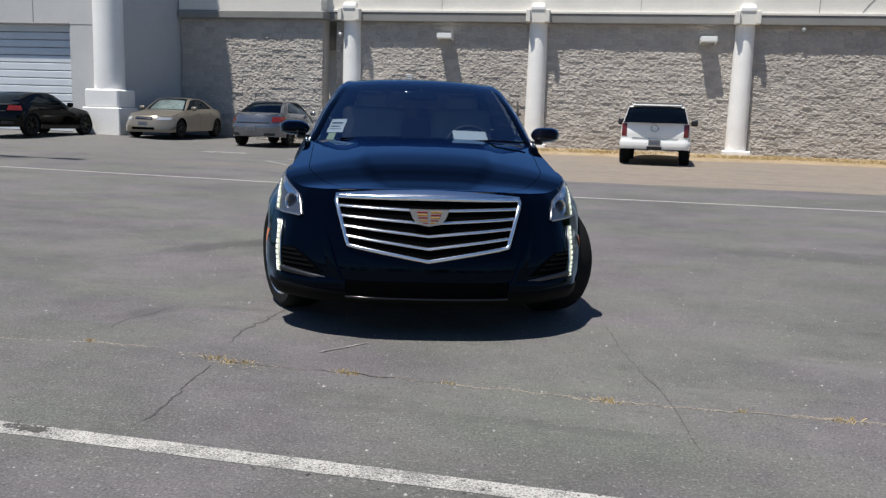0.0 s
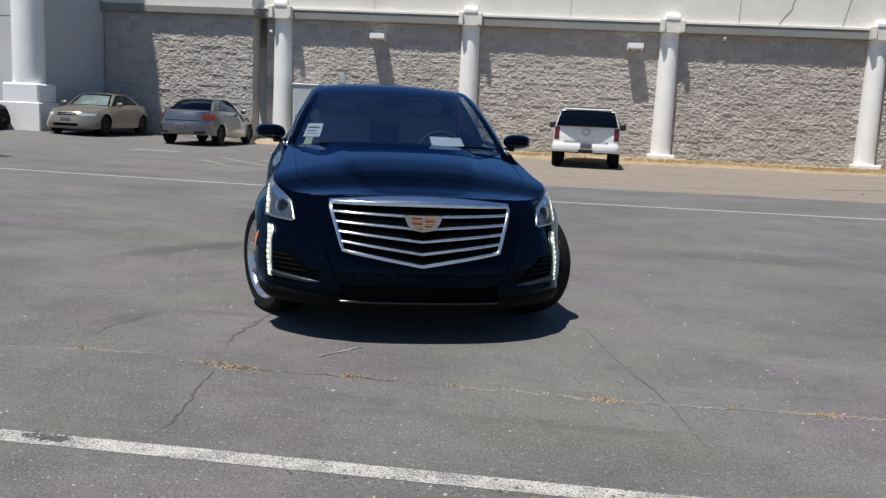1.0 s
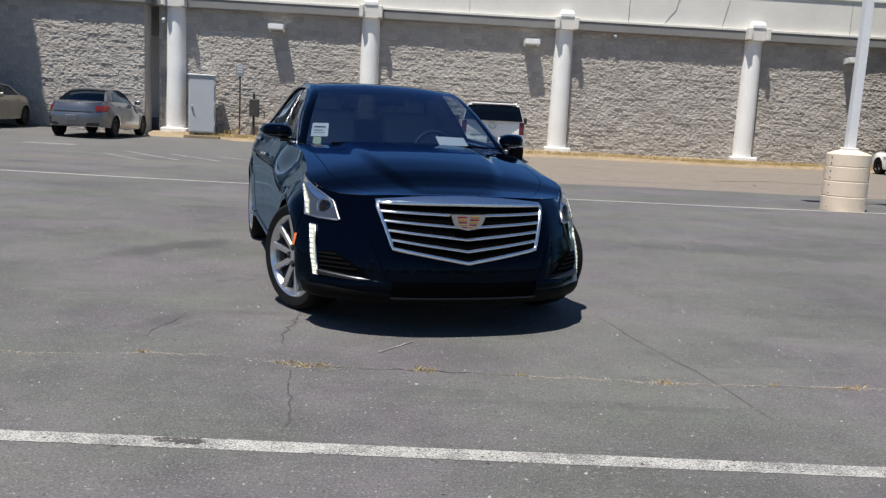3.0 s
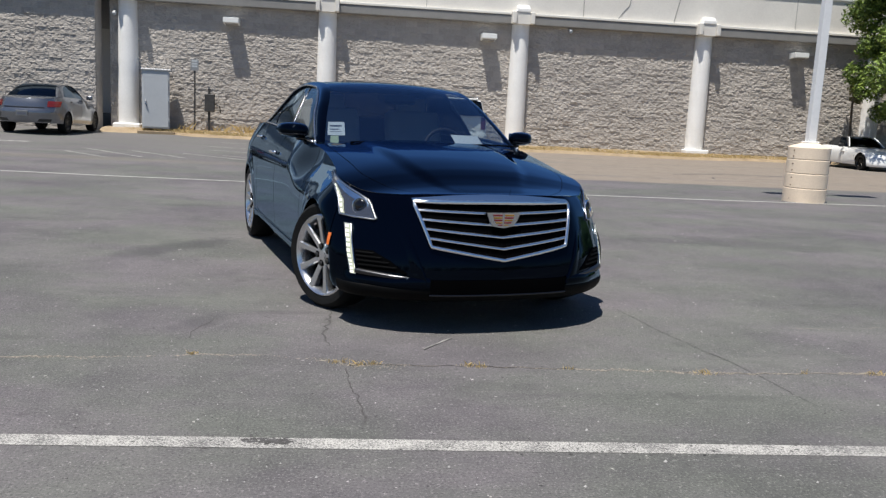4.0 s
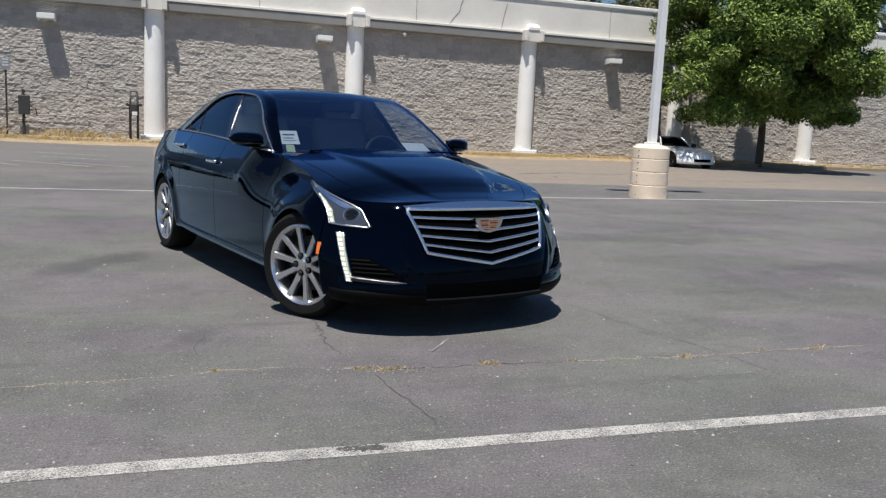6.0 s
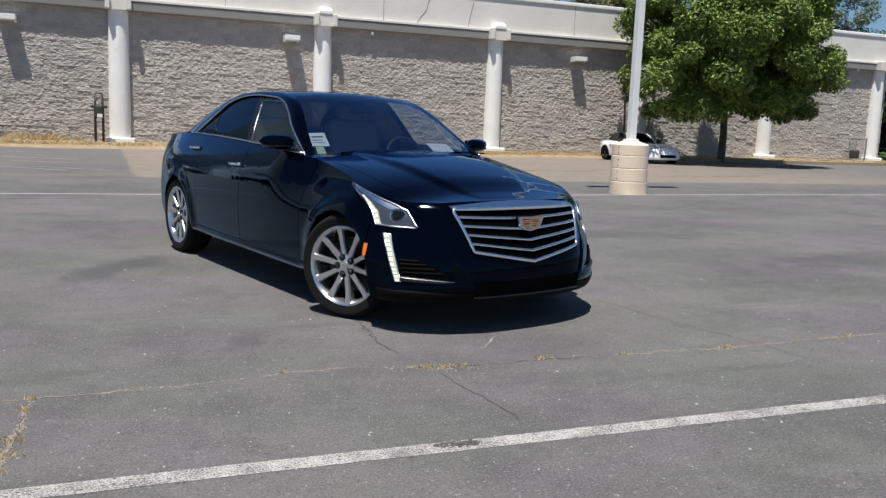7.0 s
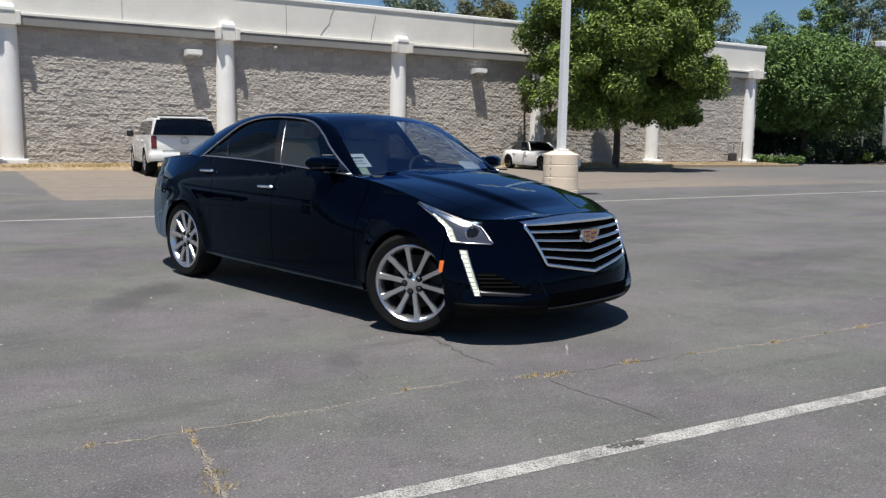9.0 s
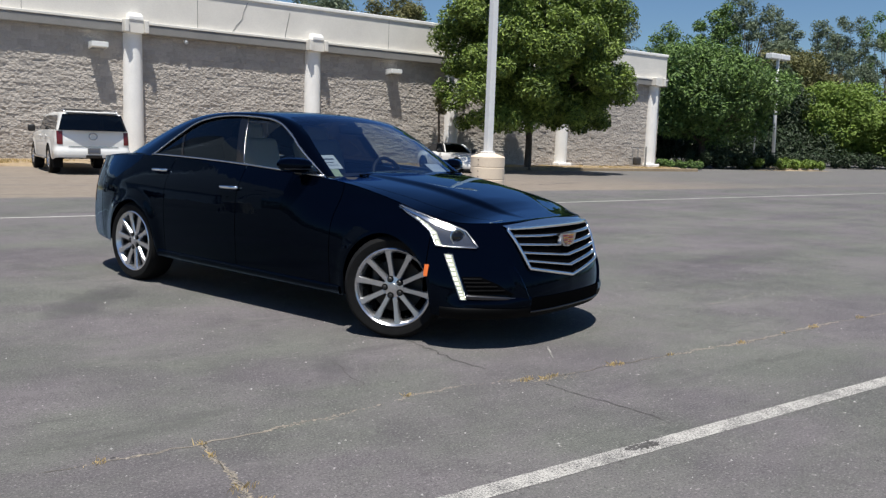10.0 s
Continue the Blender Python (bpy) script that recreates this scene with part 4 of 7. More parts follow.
        face_out(put("lens", quad_patch(P, low, up, 24, 6, 0.012), M_LAMPGLASS, lamp), (0, 0.6, 0.6)).visible_shadow = False
        bz = [on_shell(P, a, v, z, 0.010) for a, v, z in up] + [on_shell(P, a, v, z, 0.010) for a, v, z in reversed(low)]
        if sg == -1:
            bz = [Vector((-p.x, p.y, p.z)) for p in bz]
        part("bezel", tube(bz, 0.006, 6, closed=True), M_SATIN, lamp, smooth=True)
        inner = [("y", -0.07, 0.849), ("y", -0.2, 0.820), ("y", -0.31, 0.784), ("y", -0.40, 0.755), ("y", -0.475, 0.724)]
        inlo = [("y", -0.07, 0.843), ("y", -0.2, 0.806), ("y", -0.31, 0.764), ("y", -0.39, 0.733), ("y", -0.475, 0.714)]
        put("reflector", quad_patch(P, inlo, inner, 12, 3, 0.007), M_CHROME, lamp)
        strip_o = [("y", -0.19, 0.797), ("y", -0.27, 0.752), ("y", -0.325, 0.710), ("y", -0.370, 0.645)]
        strip_i = [("y", -0.197, 0.803), ("y", -0.283, 0.763), ("y", -0.350, 0.717), ("y", -0.395, 0.645)]
        put("light_strip", quad_patch(P, strip_o, strip_i, 12, 2, 0.009), M_DRLBASE, lamp, "lit white lamp strip")
        cells(strip_o, strip_i, 7, lamp, put)
        c = on_shell(P, "y", -0.456, 0.694, 0.004)
        nrm = Vector((0.60, -0.80, 0.08)).normalized()
        if sg == -1:
            c, nrm = Vector((-c.x, c.y, c.z)), Vector((-nrm.x, nrm.y, nrm.z))
        m = Matrix.Translation(c) @ nrm.to_track_quat("Z", "Y").to_matrix().to_4x4()
        part("projector_ring", lathe([(0.041, -0.01), (0.050, -0.01), (0.050, 0.007), (0.046, 0.009), (0.042, 0.004), (0.041, 0.002)], m, 24), M_CHROME, lamp, smooth=True, angle=40)
        part("projector", lathe([(0.042, -0.012), (0.040, 0.002), (0.028, 0.010), (0.0, 0.014)], m, 20), M_GLOSSBLACK, lamp, smooth=True)
        drl_o = [("y", -0.420, 0.592), ("y", -0.466, 0.50), ("y", -0.517, 0.395), ("y", -0.546, 0.322)]
        drl_i = [("y", -0.460, 0.590), ("y", -0.503, 0.50), ("y", -0.550, 0.395), ("y", -0.577, 0.322)]
        drl = put("daytime_lamp", quad_patch(P, drl_o, drl_i, 12, 2, 0.008), M_DRLBASE, car, "lit vertical white lamp strip")
        cells(drl_o, drl_i, 11, drl, put)
        e1 = [on_shell(P, a, v, z, 0.008) for a, v, z in drl_o + drl_i[::-1]]
        if sg == -1:
            e1 = [Vector((-p.x, p.y, p.z)) for p in e1]
        part("lamp_trim", tube(e1, 0.004, 6, closed=True), M_SATIN, drl, smooth=True)
        # fog pocket, its shade painted as a near-black sheet, with slats and bright blade
        pk_a = [("y", -0.532, 0.460), ("y", -0.555, 0.41), ("y", -0.580, 0.352)]
        pk_b = [("y", -0.615, 0.462), ("y", -0.695, 0.415), ("y", -0.762, 0.350)]
        pocket = put("air_intake", quad_patch(P, pk_a, pk_b, 14, 16, 0.005), M_VOID, car, "near-black sheet for the shaded corner air intake")
        for z, ya, yb in ((0.376, -0.572, -0.725), (0.400, -0.562, -0.695), (0.424, -0.552, -0.66), (0.446, -0.543, -0.625)):
            put("slat", [[on_shell(P, "y", ya + (yb - ya) * i / 8, z + dz, o) for i in range(9)] for dz, o in ((-0.006, 0.005), (-0.002, 0.010), (0.006, 0.006))], M_SLAT, pocket)
        put("blade", [[on_shell(P, "y", -0.575 + (-0.765 + 0.575) * i / 10, 0.338 - 0.014 * i / 10 + dz * (1 - 0.6 * (i / 10) ** 2), 0.004 + (o - 0.004) * (1 - (i / 10) ** 3)) for i in range(11)] for dz, o in ((-0.012, 0.004), (-0.007, 0.020), (0.003, 0.016), (0.006, 0.022), (0.013, 0.018), (0.018, 0.004))], M_BLADE, pocket, "dark metal blade under the intake")
        # crease leaning in towards the chin: a step on its inner side, running out towards the corner
        rows = []
        for dx, o in ((-0.010, -0.002), (-0.001, 0.011), (0.006, 0.0125), (0.045, 0.006), (0.085, -0.002)):
            rows.append([on_shell(P, "x", 0.540 - 0.105 * (i / 14) ** 1.15 + dx * (0.4 + 0.6 * i / 14), 0.585 - 0.300 * i / 14, o * min(1, 3 * i / 14)) for i in range(15)])
        put("bumper_crease", rows, M_BLACKPAINT, bumper)
        # glossy wing under the intake
        rows = []
        for dz, o in ((0.0, -0.002), (-0.006, 0.008), (-0.014, 0.0115), (-0.035, 0.0125), (-0.056, 0.009), (-0.066, -0.002)):
            rows.append([on_shell(P, "x", 0.430 + 0.385 * i / 20, 0.332 - 0.008 * (i / 20) ** 2 + dz * (1 - 0.35 * (i / 20) ** 3), o * (1 - (i / 20) ** 4)) for i in range(21)])
        put("bumper_wing", rows, M_BLACKPAINT, bumper)
        # amber marker ahead of the wheel
        put("side_marker", [[on_shell(P, "y", y, z, 0.006) for z in (0.452, 0.475, 0.50, 0.524)] for y in (-0.350, -0.342, -0.333, -0.325)], M_AMBER, car, "amber side marker lamp")
        # mirror: arm, housing, blade and glass
        bm = bmesh.new()
        add_box(bm, sg * 0.805, 0.87, 1.015, 0.13, 0.07, 0.025, 0.008)
        mir = part("side_mirror", bm, M_GLOSSBLACK, car, "gloss black door mirror")
        rows = []
        for k in range(17):
            f = k / 16
            x = 0.785 + 0.215 * f
            full = max(0.03, (1 - abs(2 * f - 1) ** 3.2)) ** 0.5
            hh = 0.055 * full * (1 - 0.10 * f)
            yc = 0.855 + 0.075 * f * f
            row = []
            for i in range(21):
                a = 2 * math.pi * i / 20
                ca, sa = math.cos(a), math.sin(a)
                depth = 0.095 if ca < 0 else 0.045
                row.append(Vector((x, yc + depth * full * math.copysign(abs(ca) ** 0.85, ca), 1.070 + 0.006 * f + hh * math.copysign(abs(sa) ** 0.8, sa))))
            rows.append(row)
        housing = put("housing", rows, M_BLACKPAINT, mir)
        part("mirror_glass", box(sg * 0.895, 0.938, 1.071, 0.15, 0.006, 0.078, 0.002), M_CHROME, mir)
        blade = []
        for k in range(11):
            f = 0.06 + 0.88 * k / 10
            blade.append((sg * (0.785 + 0.215 * f), 0.855 + 0.075 * f * f - 0.093 * max(0.03, (1 - abs(2 * f - 1) ** 3.2)) ** 0.5, 1.047))
        part("mirror_blade", tube(blade, 0.005, 6), M_GLOSSBLACK, mir, "black strip on the mirror", smooth=True)
        # handles
        for y, z in ((1.585, 0.875), (2.545, 0.957)):
            p = on_shell(P, "y", y, z)
            pts = []
            for i in range(9):
                t = -1 + 2 * i / 8
                pts.append((sg * (p.x + 0.012 + 0.022 * (1 - t ** 4)), y + 0.105 * t, z - 0.002 * t))
            part("door_handle", tube(pts, 0.0125, 8, flat=0.95), M_CHROME, made["front_door" if y < 2 else "rear_door"][0 if sg == 1 else 1], "chrome pull handle", smooth=True)
        # rocker strip
        rows = []
        for i in range(31):
            y = 0.40 + 2.10 * i / 30
            z0 = lerp_table(P["low"], y)
            rows.append([on_shell(P, "y", y, z0 + 0.004, 0.0), on_shell(P, "y", y, z0 + 0.012, 0.016), on_shell(P, "y", y, z0 + 0.055, 0.012), on_shell(P, "y", y, z0 + 0.065, 0.001)])
        put("sill_trim", rows, M_BLACKPAINT, car, "black sill skirt")
        # hinge-side glass corner trim
        part("mirror_sail", grid_mesh("mirror_sail", side([[Vector((0.765, 0.73, 1.0)), Vector((0.765, 0.87, 1.01))], [Vector((0.75, 0.79, 1.03)), Vector((0.735, 0.89, 1.07))]]), True), M_GLOSSBLACK, car)
        # tail lamps
        put("tail_light", [[on_shell(P, "y", 3.70 + 0.34 * i / 8, z, 0.004) for z in (0.62, 0.75, 0.88, 0.96)] for i in range(9)], M_REDLENS, car, "tall red tail lamp")

    # lower front: intake shade painted as a near-black sheet, bright lip line and splitter
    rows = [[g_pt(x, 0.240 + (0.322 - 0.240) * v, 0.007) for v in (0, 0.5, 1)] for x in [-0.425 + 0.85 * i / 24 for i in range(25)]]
    part("lower_grille", grid_mesh("lower_grille", rows), M_VOID, bumper, "near-black sheet for the shaded lower air intake")
    rows = [[g_pt(x, 0.226, 0.004), g_pt(x, 0.229, 0.014), g_pt(x, 0.236, 0.014), g_pt(x, 0.240, 0.004)] for x in [-0.43 + 0.86 * i / 20 for i in range(21)]]
    part("lip_strip", grid_mesh("lip_strip", rows), M_GLOSSBLACK, bumper)
    rows = []
    for c in P["cols"]:
        if c[1] > -0.42:
            break
        rows.append([shell_point(P, c, z, o) for z, o in ((0.272, 0.0), (0.267, 0.004), (0.255, 0.005), (0.235, 0.006), (0.212, 0.008), (0.196, 0.008), (0.188, -0.05))])
    rows = [[Vector((-p.x, p.y, p.z)) for p in r] for r in reversed(rows)] + rows[1:]
    part("valance", grid_mesh("valance", rows), M_SLAT, bumper, "black plastic lower valance")
    # wipers
    for x0 in (-0.55, 0.15):
        part("wiper", tube([(x0, 0.58, 1.015), (x0 + 0.3, 0.52, 1.030), (x0 + 0.56, 0.54, 1.022)], 0.006, 5), M_VOID, car)

    # sticker and paper at the windscreen
    ws = P["ws_rows"]

    def ws_pt(u, v, off):
        i, j = v * 16, (u + 1) * 12
        a = ws[int(i)][int(j)].lerp(ws[int(i)][min(24, int(j) + 1)], j % 1)
        b = ws[min(16, int(i) + 1)][int(j)].lerp(ws[min(16, int(i) + 1)][min(24, int(j) + 1)], j % 1)
        p = a.lerp(b, i % 1)
        return p + Vector((0, -0.55, 0.83)) * off
    st = part("windshield_sticker", grid_mesh("windshield_sticker", [[ws_pt(-0.965 + 0.165 * i / 3, 0.115 + 0.145 * j / 3, -0.012) + Vector((0, 0.05, -0.012)) for i in range(4)] for j in range(4)]), M_PAPER, car, "white paper sticker with grey print on the windscreen")
    for v0, v1, u0, u1 in ((0.205, 0.220, -0.945, -0.83), (0.172, 0.180, -0.945, -0.85), (0.147, 0.152, -0.945, -0.83)):
        part("printed_bar", grid_mesh("printed_bar", [[ws_pt(u0 + (u1 - u0) * i / 2, v, -0.010) + Vector((0, 0.05, -0.012)) for i in range(3)] for v in (v0, v1)]), M_INK, st)

    part("windshield_slip", grid_mesh("windshield_slip", [[ws_pt(-0.935 + 0.075 * i / 2, 0.012 + 0.098 * j / 3, -0.012) + Vector((0, 0.05, -0.012)) for i in range(3)] for j in range(4)]), M_SLIP, car, "pale green paper slip under the sticker")

    # cabin
    bm = bmesh.new()
    add_box(bm, 0, 0.80, 0.90, 1.44, 0.62, 0.20, 0.06, seg=3)
    add_box(bm, 0, 0.72, 0.965, 1.36, 0.40, 0.06, 0.028, seg=2)
    add_box(bm, 0.37, 0.98, 0.99, 0.36, 0.16, 0.06, 0.025, seg=2)
    part("dashboard", bm, M_DASH, car, smooth=True, angle=50)
    part("cabin_floor", box(0, 1.9, 0.42, 1.5, 2.3, 0.06), M_CARDIN, car)
    part("centre_console", box(0, 1.35, 0.60, 0.24, 0.95, 0.28, 0.04), M_CARDIN, car)
    for sg in (1, -1):
        bm = bmesh.new()
        add_box(bm, sg * 0.755, 1.9, 0.76, 0.05, 2.3, 0.46, 0.02)
        part("door_lining", bm, M_CARDIN, car)
    m = pose(0.37, 1.13, 0.945, 68, 0, 0)
    wheel = part("steering_wheel", tube([m @ Vector((0.178 * math.cos(a), 0.178 * math.sin(a), 0)) for a in [2 * math.pi * i / 28 for i in range(28)]], 0.016, 8, closed=True), M_DASH, car, "dark steering wheel", smooth=True)
    bm = bmesh.new()
    for a in (0, math.pi, 1.5 * math.pi):
        add_tube(bm, [m @ Vector((0.04 * math.cos(a), 0.04 * math.sin(a), -0.02)), m @ Vector((0.18 * math.cos(a), 0.18 * math.sin(a), 0))], 0.014, 6)
    add_lathe(bm, [(0.07, -0.03), (0.075, -0.005), (0.05, 0.012), (0.0, 0.015)], m, 18)
    part("wheel_hub", bm, M_DASH, wheel)
    for x in (-0.37, 0.37):
        seat = part("seat", box(x, 1.60, 0.62, 0.52, 0.52, 0.17, 0.05, seg=3), M_LEATHER, car, "cream leather front seat", smooth=True, angle=60)
        part("backrest", box(x, 1.93, 0.94, 0.50, 0.15, 0.62, 0.055, Euler((radians(-17), 0, 0)), 3), M_LEATHER, seat, smooth=True, angle=60)
        part("headrest", box(x, 2.04, 1.275, 0.27, 0.10, 0.17, 0.04, Euler((radians(-8), 0, 0)), 3), M_LEATHER, seat, smooth=True, angle=60)
    bench = part("rear_bench", box(0, 2.55, 0.64, 1.36, 0.5, 0.2, 0.05, seg=3), M_CARDIN, car, "dark leather rear bench", smooth=True, angle=60)
    part("backrest", box(0, 2.92, 0.90, 1.30, 0.14, 0.55, 0.05, Euler((radians(-22), 0, 0)), 3), M_CARDIN, bench, smooth=True, angle=60)
    part("parcel_shelf", box(0, 3.12, 1.0, 1.3, 0.35, 0.04, 0.01), M_CARDIN, car)
    bm = bmesh.new()
    add_box(bm, 0, 1.22, 1.325, 0.25, 0.035, 0.07, 0.016, seg=2)
    add_tube(bm, [(0, 1.215, 1.35), (0, 1.21, 1.385)], 0.01, 6)
    part("rear_view_mirror", bm, M_GLOSSBLACK, car, smooth=True, angle=50)
    hl = [[Vector((p.x, p.y, p.z - 0.03)) for p in r] for r in ws[14:]] + [[Vector((spline(P["W"], P["header"] + (P["rear_header"] - P["header"]) * k / 8).x * u * 0.96, spline(P["W"], P["header"] + (P["rear_header"] - P["header"]) * k / 8).y, spline(P["W"], P["header"] + (P["rear_header"] - P["header"]) * k / 8).z - 0.015)) for u in [-1 + 2 * i / 24 for i in range(25)]] for k in range(1, 9)]
    part("headliner", grid_mesh("headliner", hl[3:]), M_CARDIN, car)
    # paper leaning on the dashboard
    part("dash_paper", grid_mesh("dash_paper", [[ws_pt(0.30 + 0.34 * i / 4, 0.055 + 0.085 * j / 3, -0.010) for i in range(5)] for j in range(4)]), M_PAPER, car, "white paper sheet on the dashboard")
    return car


build_main_car()

# ---- other parked cars ----
M_WHITEPAINT = material("white car paint", (0.80, 0.80, 0.77), 0.25, coat=0.6)
# Champagne base lowered: the wall's shade is put into the colour.
M_GOLDPAINT = material("champagne car paint darkened for shade", (0.215, 0.192, 0.152), 0.28, metal=0.35, coat=0.6)
M_SILVERPAINT = material("silver car paint", (0.19, 0.20, 0.22), 0.24, metal=0.75, coat=0.7)
M_DARKPAINT = material("dark car paint", (0.0025, 0.0025, 0.003), 0.06, spec=0.22)
M_DEEPRED = material("dark red lens", (0.12, 0.010, 0.010), 0.2, coat=0.4)
M_DARKGLASS = glass("dark tinted glass", (0.05, 0.052, 0.055))
M_CLEARGLASS = glass("clear glass", (0.75, 0.80, 0.79))
# Pale mottled tone that imitates glare on a windscreen.
M_GLARE = material("pale windscreen glare", (0.42, 0.47, 0.47), 0.35, metal=0.4, dark=(0.20, 0.23, 0.23), scale=3, fine=12)
M_PLATE = material("number plate", (0.13, 0.135, 0.14), 0.4)
M_SOFTTOP = material("black soft top cloth", (0.014, 0.014, 0.015), 0.85, dark=(0.009, 0.009, 0.009), bump=0.1)
M_CLEARLAMP = material("clear lamp", (0.55, 0.57, 0.58), 0.15, metal=0.5)


def small_sheet(P, car, name, ys, zs, mat, off=0.006, label="", axis="y", parent=None):
    rows = [[on_shell(P, axis, y, z, off) for z in zs] for y in ys]
    return both_sides(name, rows, mat, parent or car, label)


def centre_sheet(P, car, name, half, zs, mat, rear, off=0.008, label=""):
    rows = []
    for i in range(13):
        x = -half + 2 * half * i / 12
        row = []
        for z in zs:
            p = on_shell(P, "xr" if rear else "x", abs(x), z)
            row.append(Vector((x, p.y + (off if rear else -off), z)))
        rows.append(row)
    return part(name, grid_mesh(name, rows), mat, car, label)


def plate(P, car, z, rear):
    p = on_shell(P, "xr" if rear else "x", 0.1, z)
    y = p.y + (0.014 if rear else -0.014)
    pl = part("number_plate", box(0, y, z, 0.32, 0.012, 0.15, 0.004), M_PLATE, car)
    part("plate_bar", box(0, y + (0.008 if rear else -0.008), z - 0.005, 0.24, 0.004, 0.06), M_INK, pl)


def common_parts(P, car, paint, head=True, tail=True, dark_mirror=False):
    for sg in (1, -1):
        t = spline(P["T"], 0.75)
        m = part("side_mirror", box(sg * (P["plan"][10][0] + 0.06), t.y - 0.05, t.z - 0.06, 0.20, 0.10, 0.14, 0.04, seg=2), M_SATINBLACK if dark_mirror else paint, car, smooth=True, angle=60)
        for y in (P["splits"][2] - 0.12, P["splits"][3] - 0.02):
            if y < P["T"][-1][1]:
                z = lerp_table(P["top"], y) - 0.13
                p = on_shell(P, "y", y, z, 0.02)
                part("door_handle", box(sg * p.x, y, z, 0.03, 0.18, 0.03, 0.01), paint, car)


def sedan(name, label, P, paint, m, wheel_rim, spokes, front=False, rear=False, tail_z=(0.72, 0.95), rims=None):
    car = thing(name, label, "car", m, group="")
    names = ("front_bumper", "fender", "front_door", "rear_door", "quarter_panel", "rear_bumper")
    car_shell(P, car, paint, 10, 0.10, names)
    greenhouse(P, car, paint, dict(front=M_CLEARGLASS if front else M_TINTGLASS, side=M_TINTGLASS, rear=M_TINTGLASS, back=M_TINTGLASS), chrome=False)
    add_wheels(P, car, wheel_rim, spokes, False, alloy=rims)
    common_parts(P, car, paint)
    y0, y1 = P["plan"][0][1], P["plan"][-1][1]
    if front:
        small_sheet(P, car, "headlight", [0.44 + 0.34 * i / 6 for i in range(7)], (0.585, 0.63, 0.675), M_CLEARLAMP, 0.008, "clear headlight", "x")
        centre_sheet(P, car, "grille", 0.30, (0.60, 0.64, 0.68), M_VOID, False)
        centre_sheet(P, car, "grille_bar", 0.29, (0.632, 0.64, 0.648), M_SATIN, False, 0.016)
        centre_sheet(P, car, "lower_grille", 0.40, (0.27, 0.31, 0.35), M_VOID, False)
        plate(P, car, 0.46, False)
        # Added sheet behind the glass; its pale colour stands in for glare.
        rows = [[Vector((p.x * 0.88, p.y + 0.02, p.z - 0.012)) for p in r] for r in P["ws_rows"][1:14]]
        face_out(part("sun_shade", grid_mesh("sun_shade", rows), M_GLARE, car, "pale sheet standing in for glare on the windscreen"), (0, 2, 0.8))
    if rear:
        small_sheet(P, car, "tail_light", [(0.62 + 0.235 * i / 6) * P["plan"][10][0] / 0.92 for i in range(7)], [tail_z[0] + (tail_z[1] - tail_z[0]) * k / 3 for k in range(4)], M_REDLENS, 0.008, "red tail lamp", "xr")
        centre_sheet(P, car, "trunk_trim", 0.56, (tail_z[0] - 0.035, tail_z[0] - 0.022, tail_z[0] - 0.01), M_SATINBLACK, True, 0.010)
        plate(P, car, tail_z[0] - 0.20, True)
        small_sheet(P, car, "bumper_insert", [y1 - 0.25 + 0.2 * i / 4 for i in range(5)], (0.36, 0.40, 0.44), M_SATINBLACK, 0.006)
    return car


# Rims of these sedans use dark disc metal in place of wheel shade.
P_ACCORD = scaled(SEDAN, 0.92, 2.60, 1.02, 0.905, 1.35, -0.06, 0.98)
P_ACCORD["wheel_r"], P_ACCORD["arch_r"] = 0.315, 0.345
sedan("car", "champagne gold four-door sedan parked in wall shade", P_ACCORD, M_GOLDPAINT, pose(-12.22, 26.5, 0.18, 0, 0, 0), 0.20, 9, front=True, rims=M_DISC)
P_SILVER = scaled(SEDAN, 0.96, 2.70, 1.12, 0.925, 1.49, 0.0, 1.0)
P_SILVER["in_rear"] = [(0.25, 0.06), (0.35, 0.02), (0.50, -0.005), (0.64, -0.025), (0.68, -0.015), (0.715, 0.025), (0.80, 0.05), (0.92, 0.09), (1.02, 0.14)]
sedan("car", "silver four-door sedan with red tail lamps near the wall", P_SILVER, M_SILVERPAINT, pose(-8.42, 29.28, 0.03, 0, 0, 180), 0.21, 9, rear=True, tail_z=(0.79, 0.955), rims=M_DISC)
P_COUPE = scaled(SEDAN, 0.79, 2.64, 0.92, 0.87, 1.33, 0.10, 0.98)
coupe = sedan("car", "shiny black two-door coupe beside the white column", P_COUPE, M_DARKPAINT, pose(-15.20, 25.72, 0.20, 0, 0, 180), 0.235, 7, rear=True, tail_z=(0.76, 0.90), rims=M_DISC)


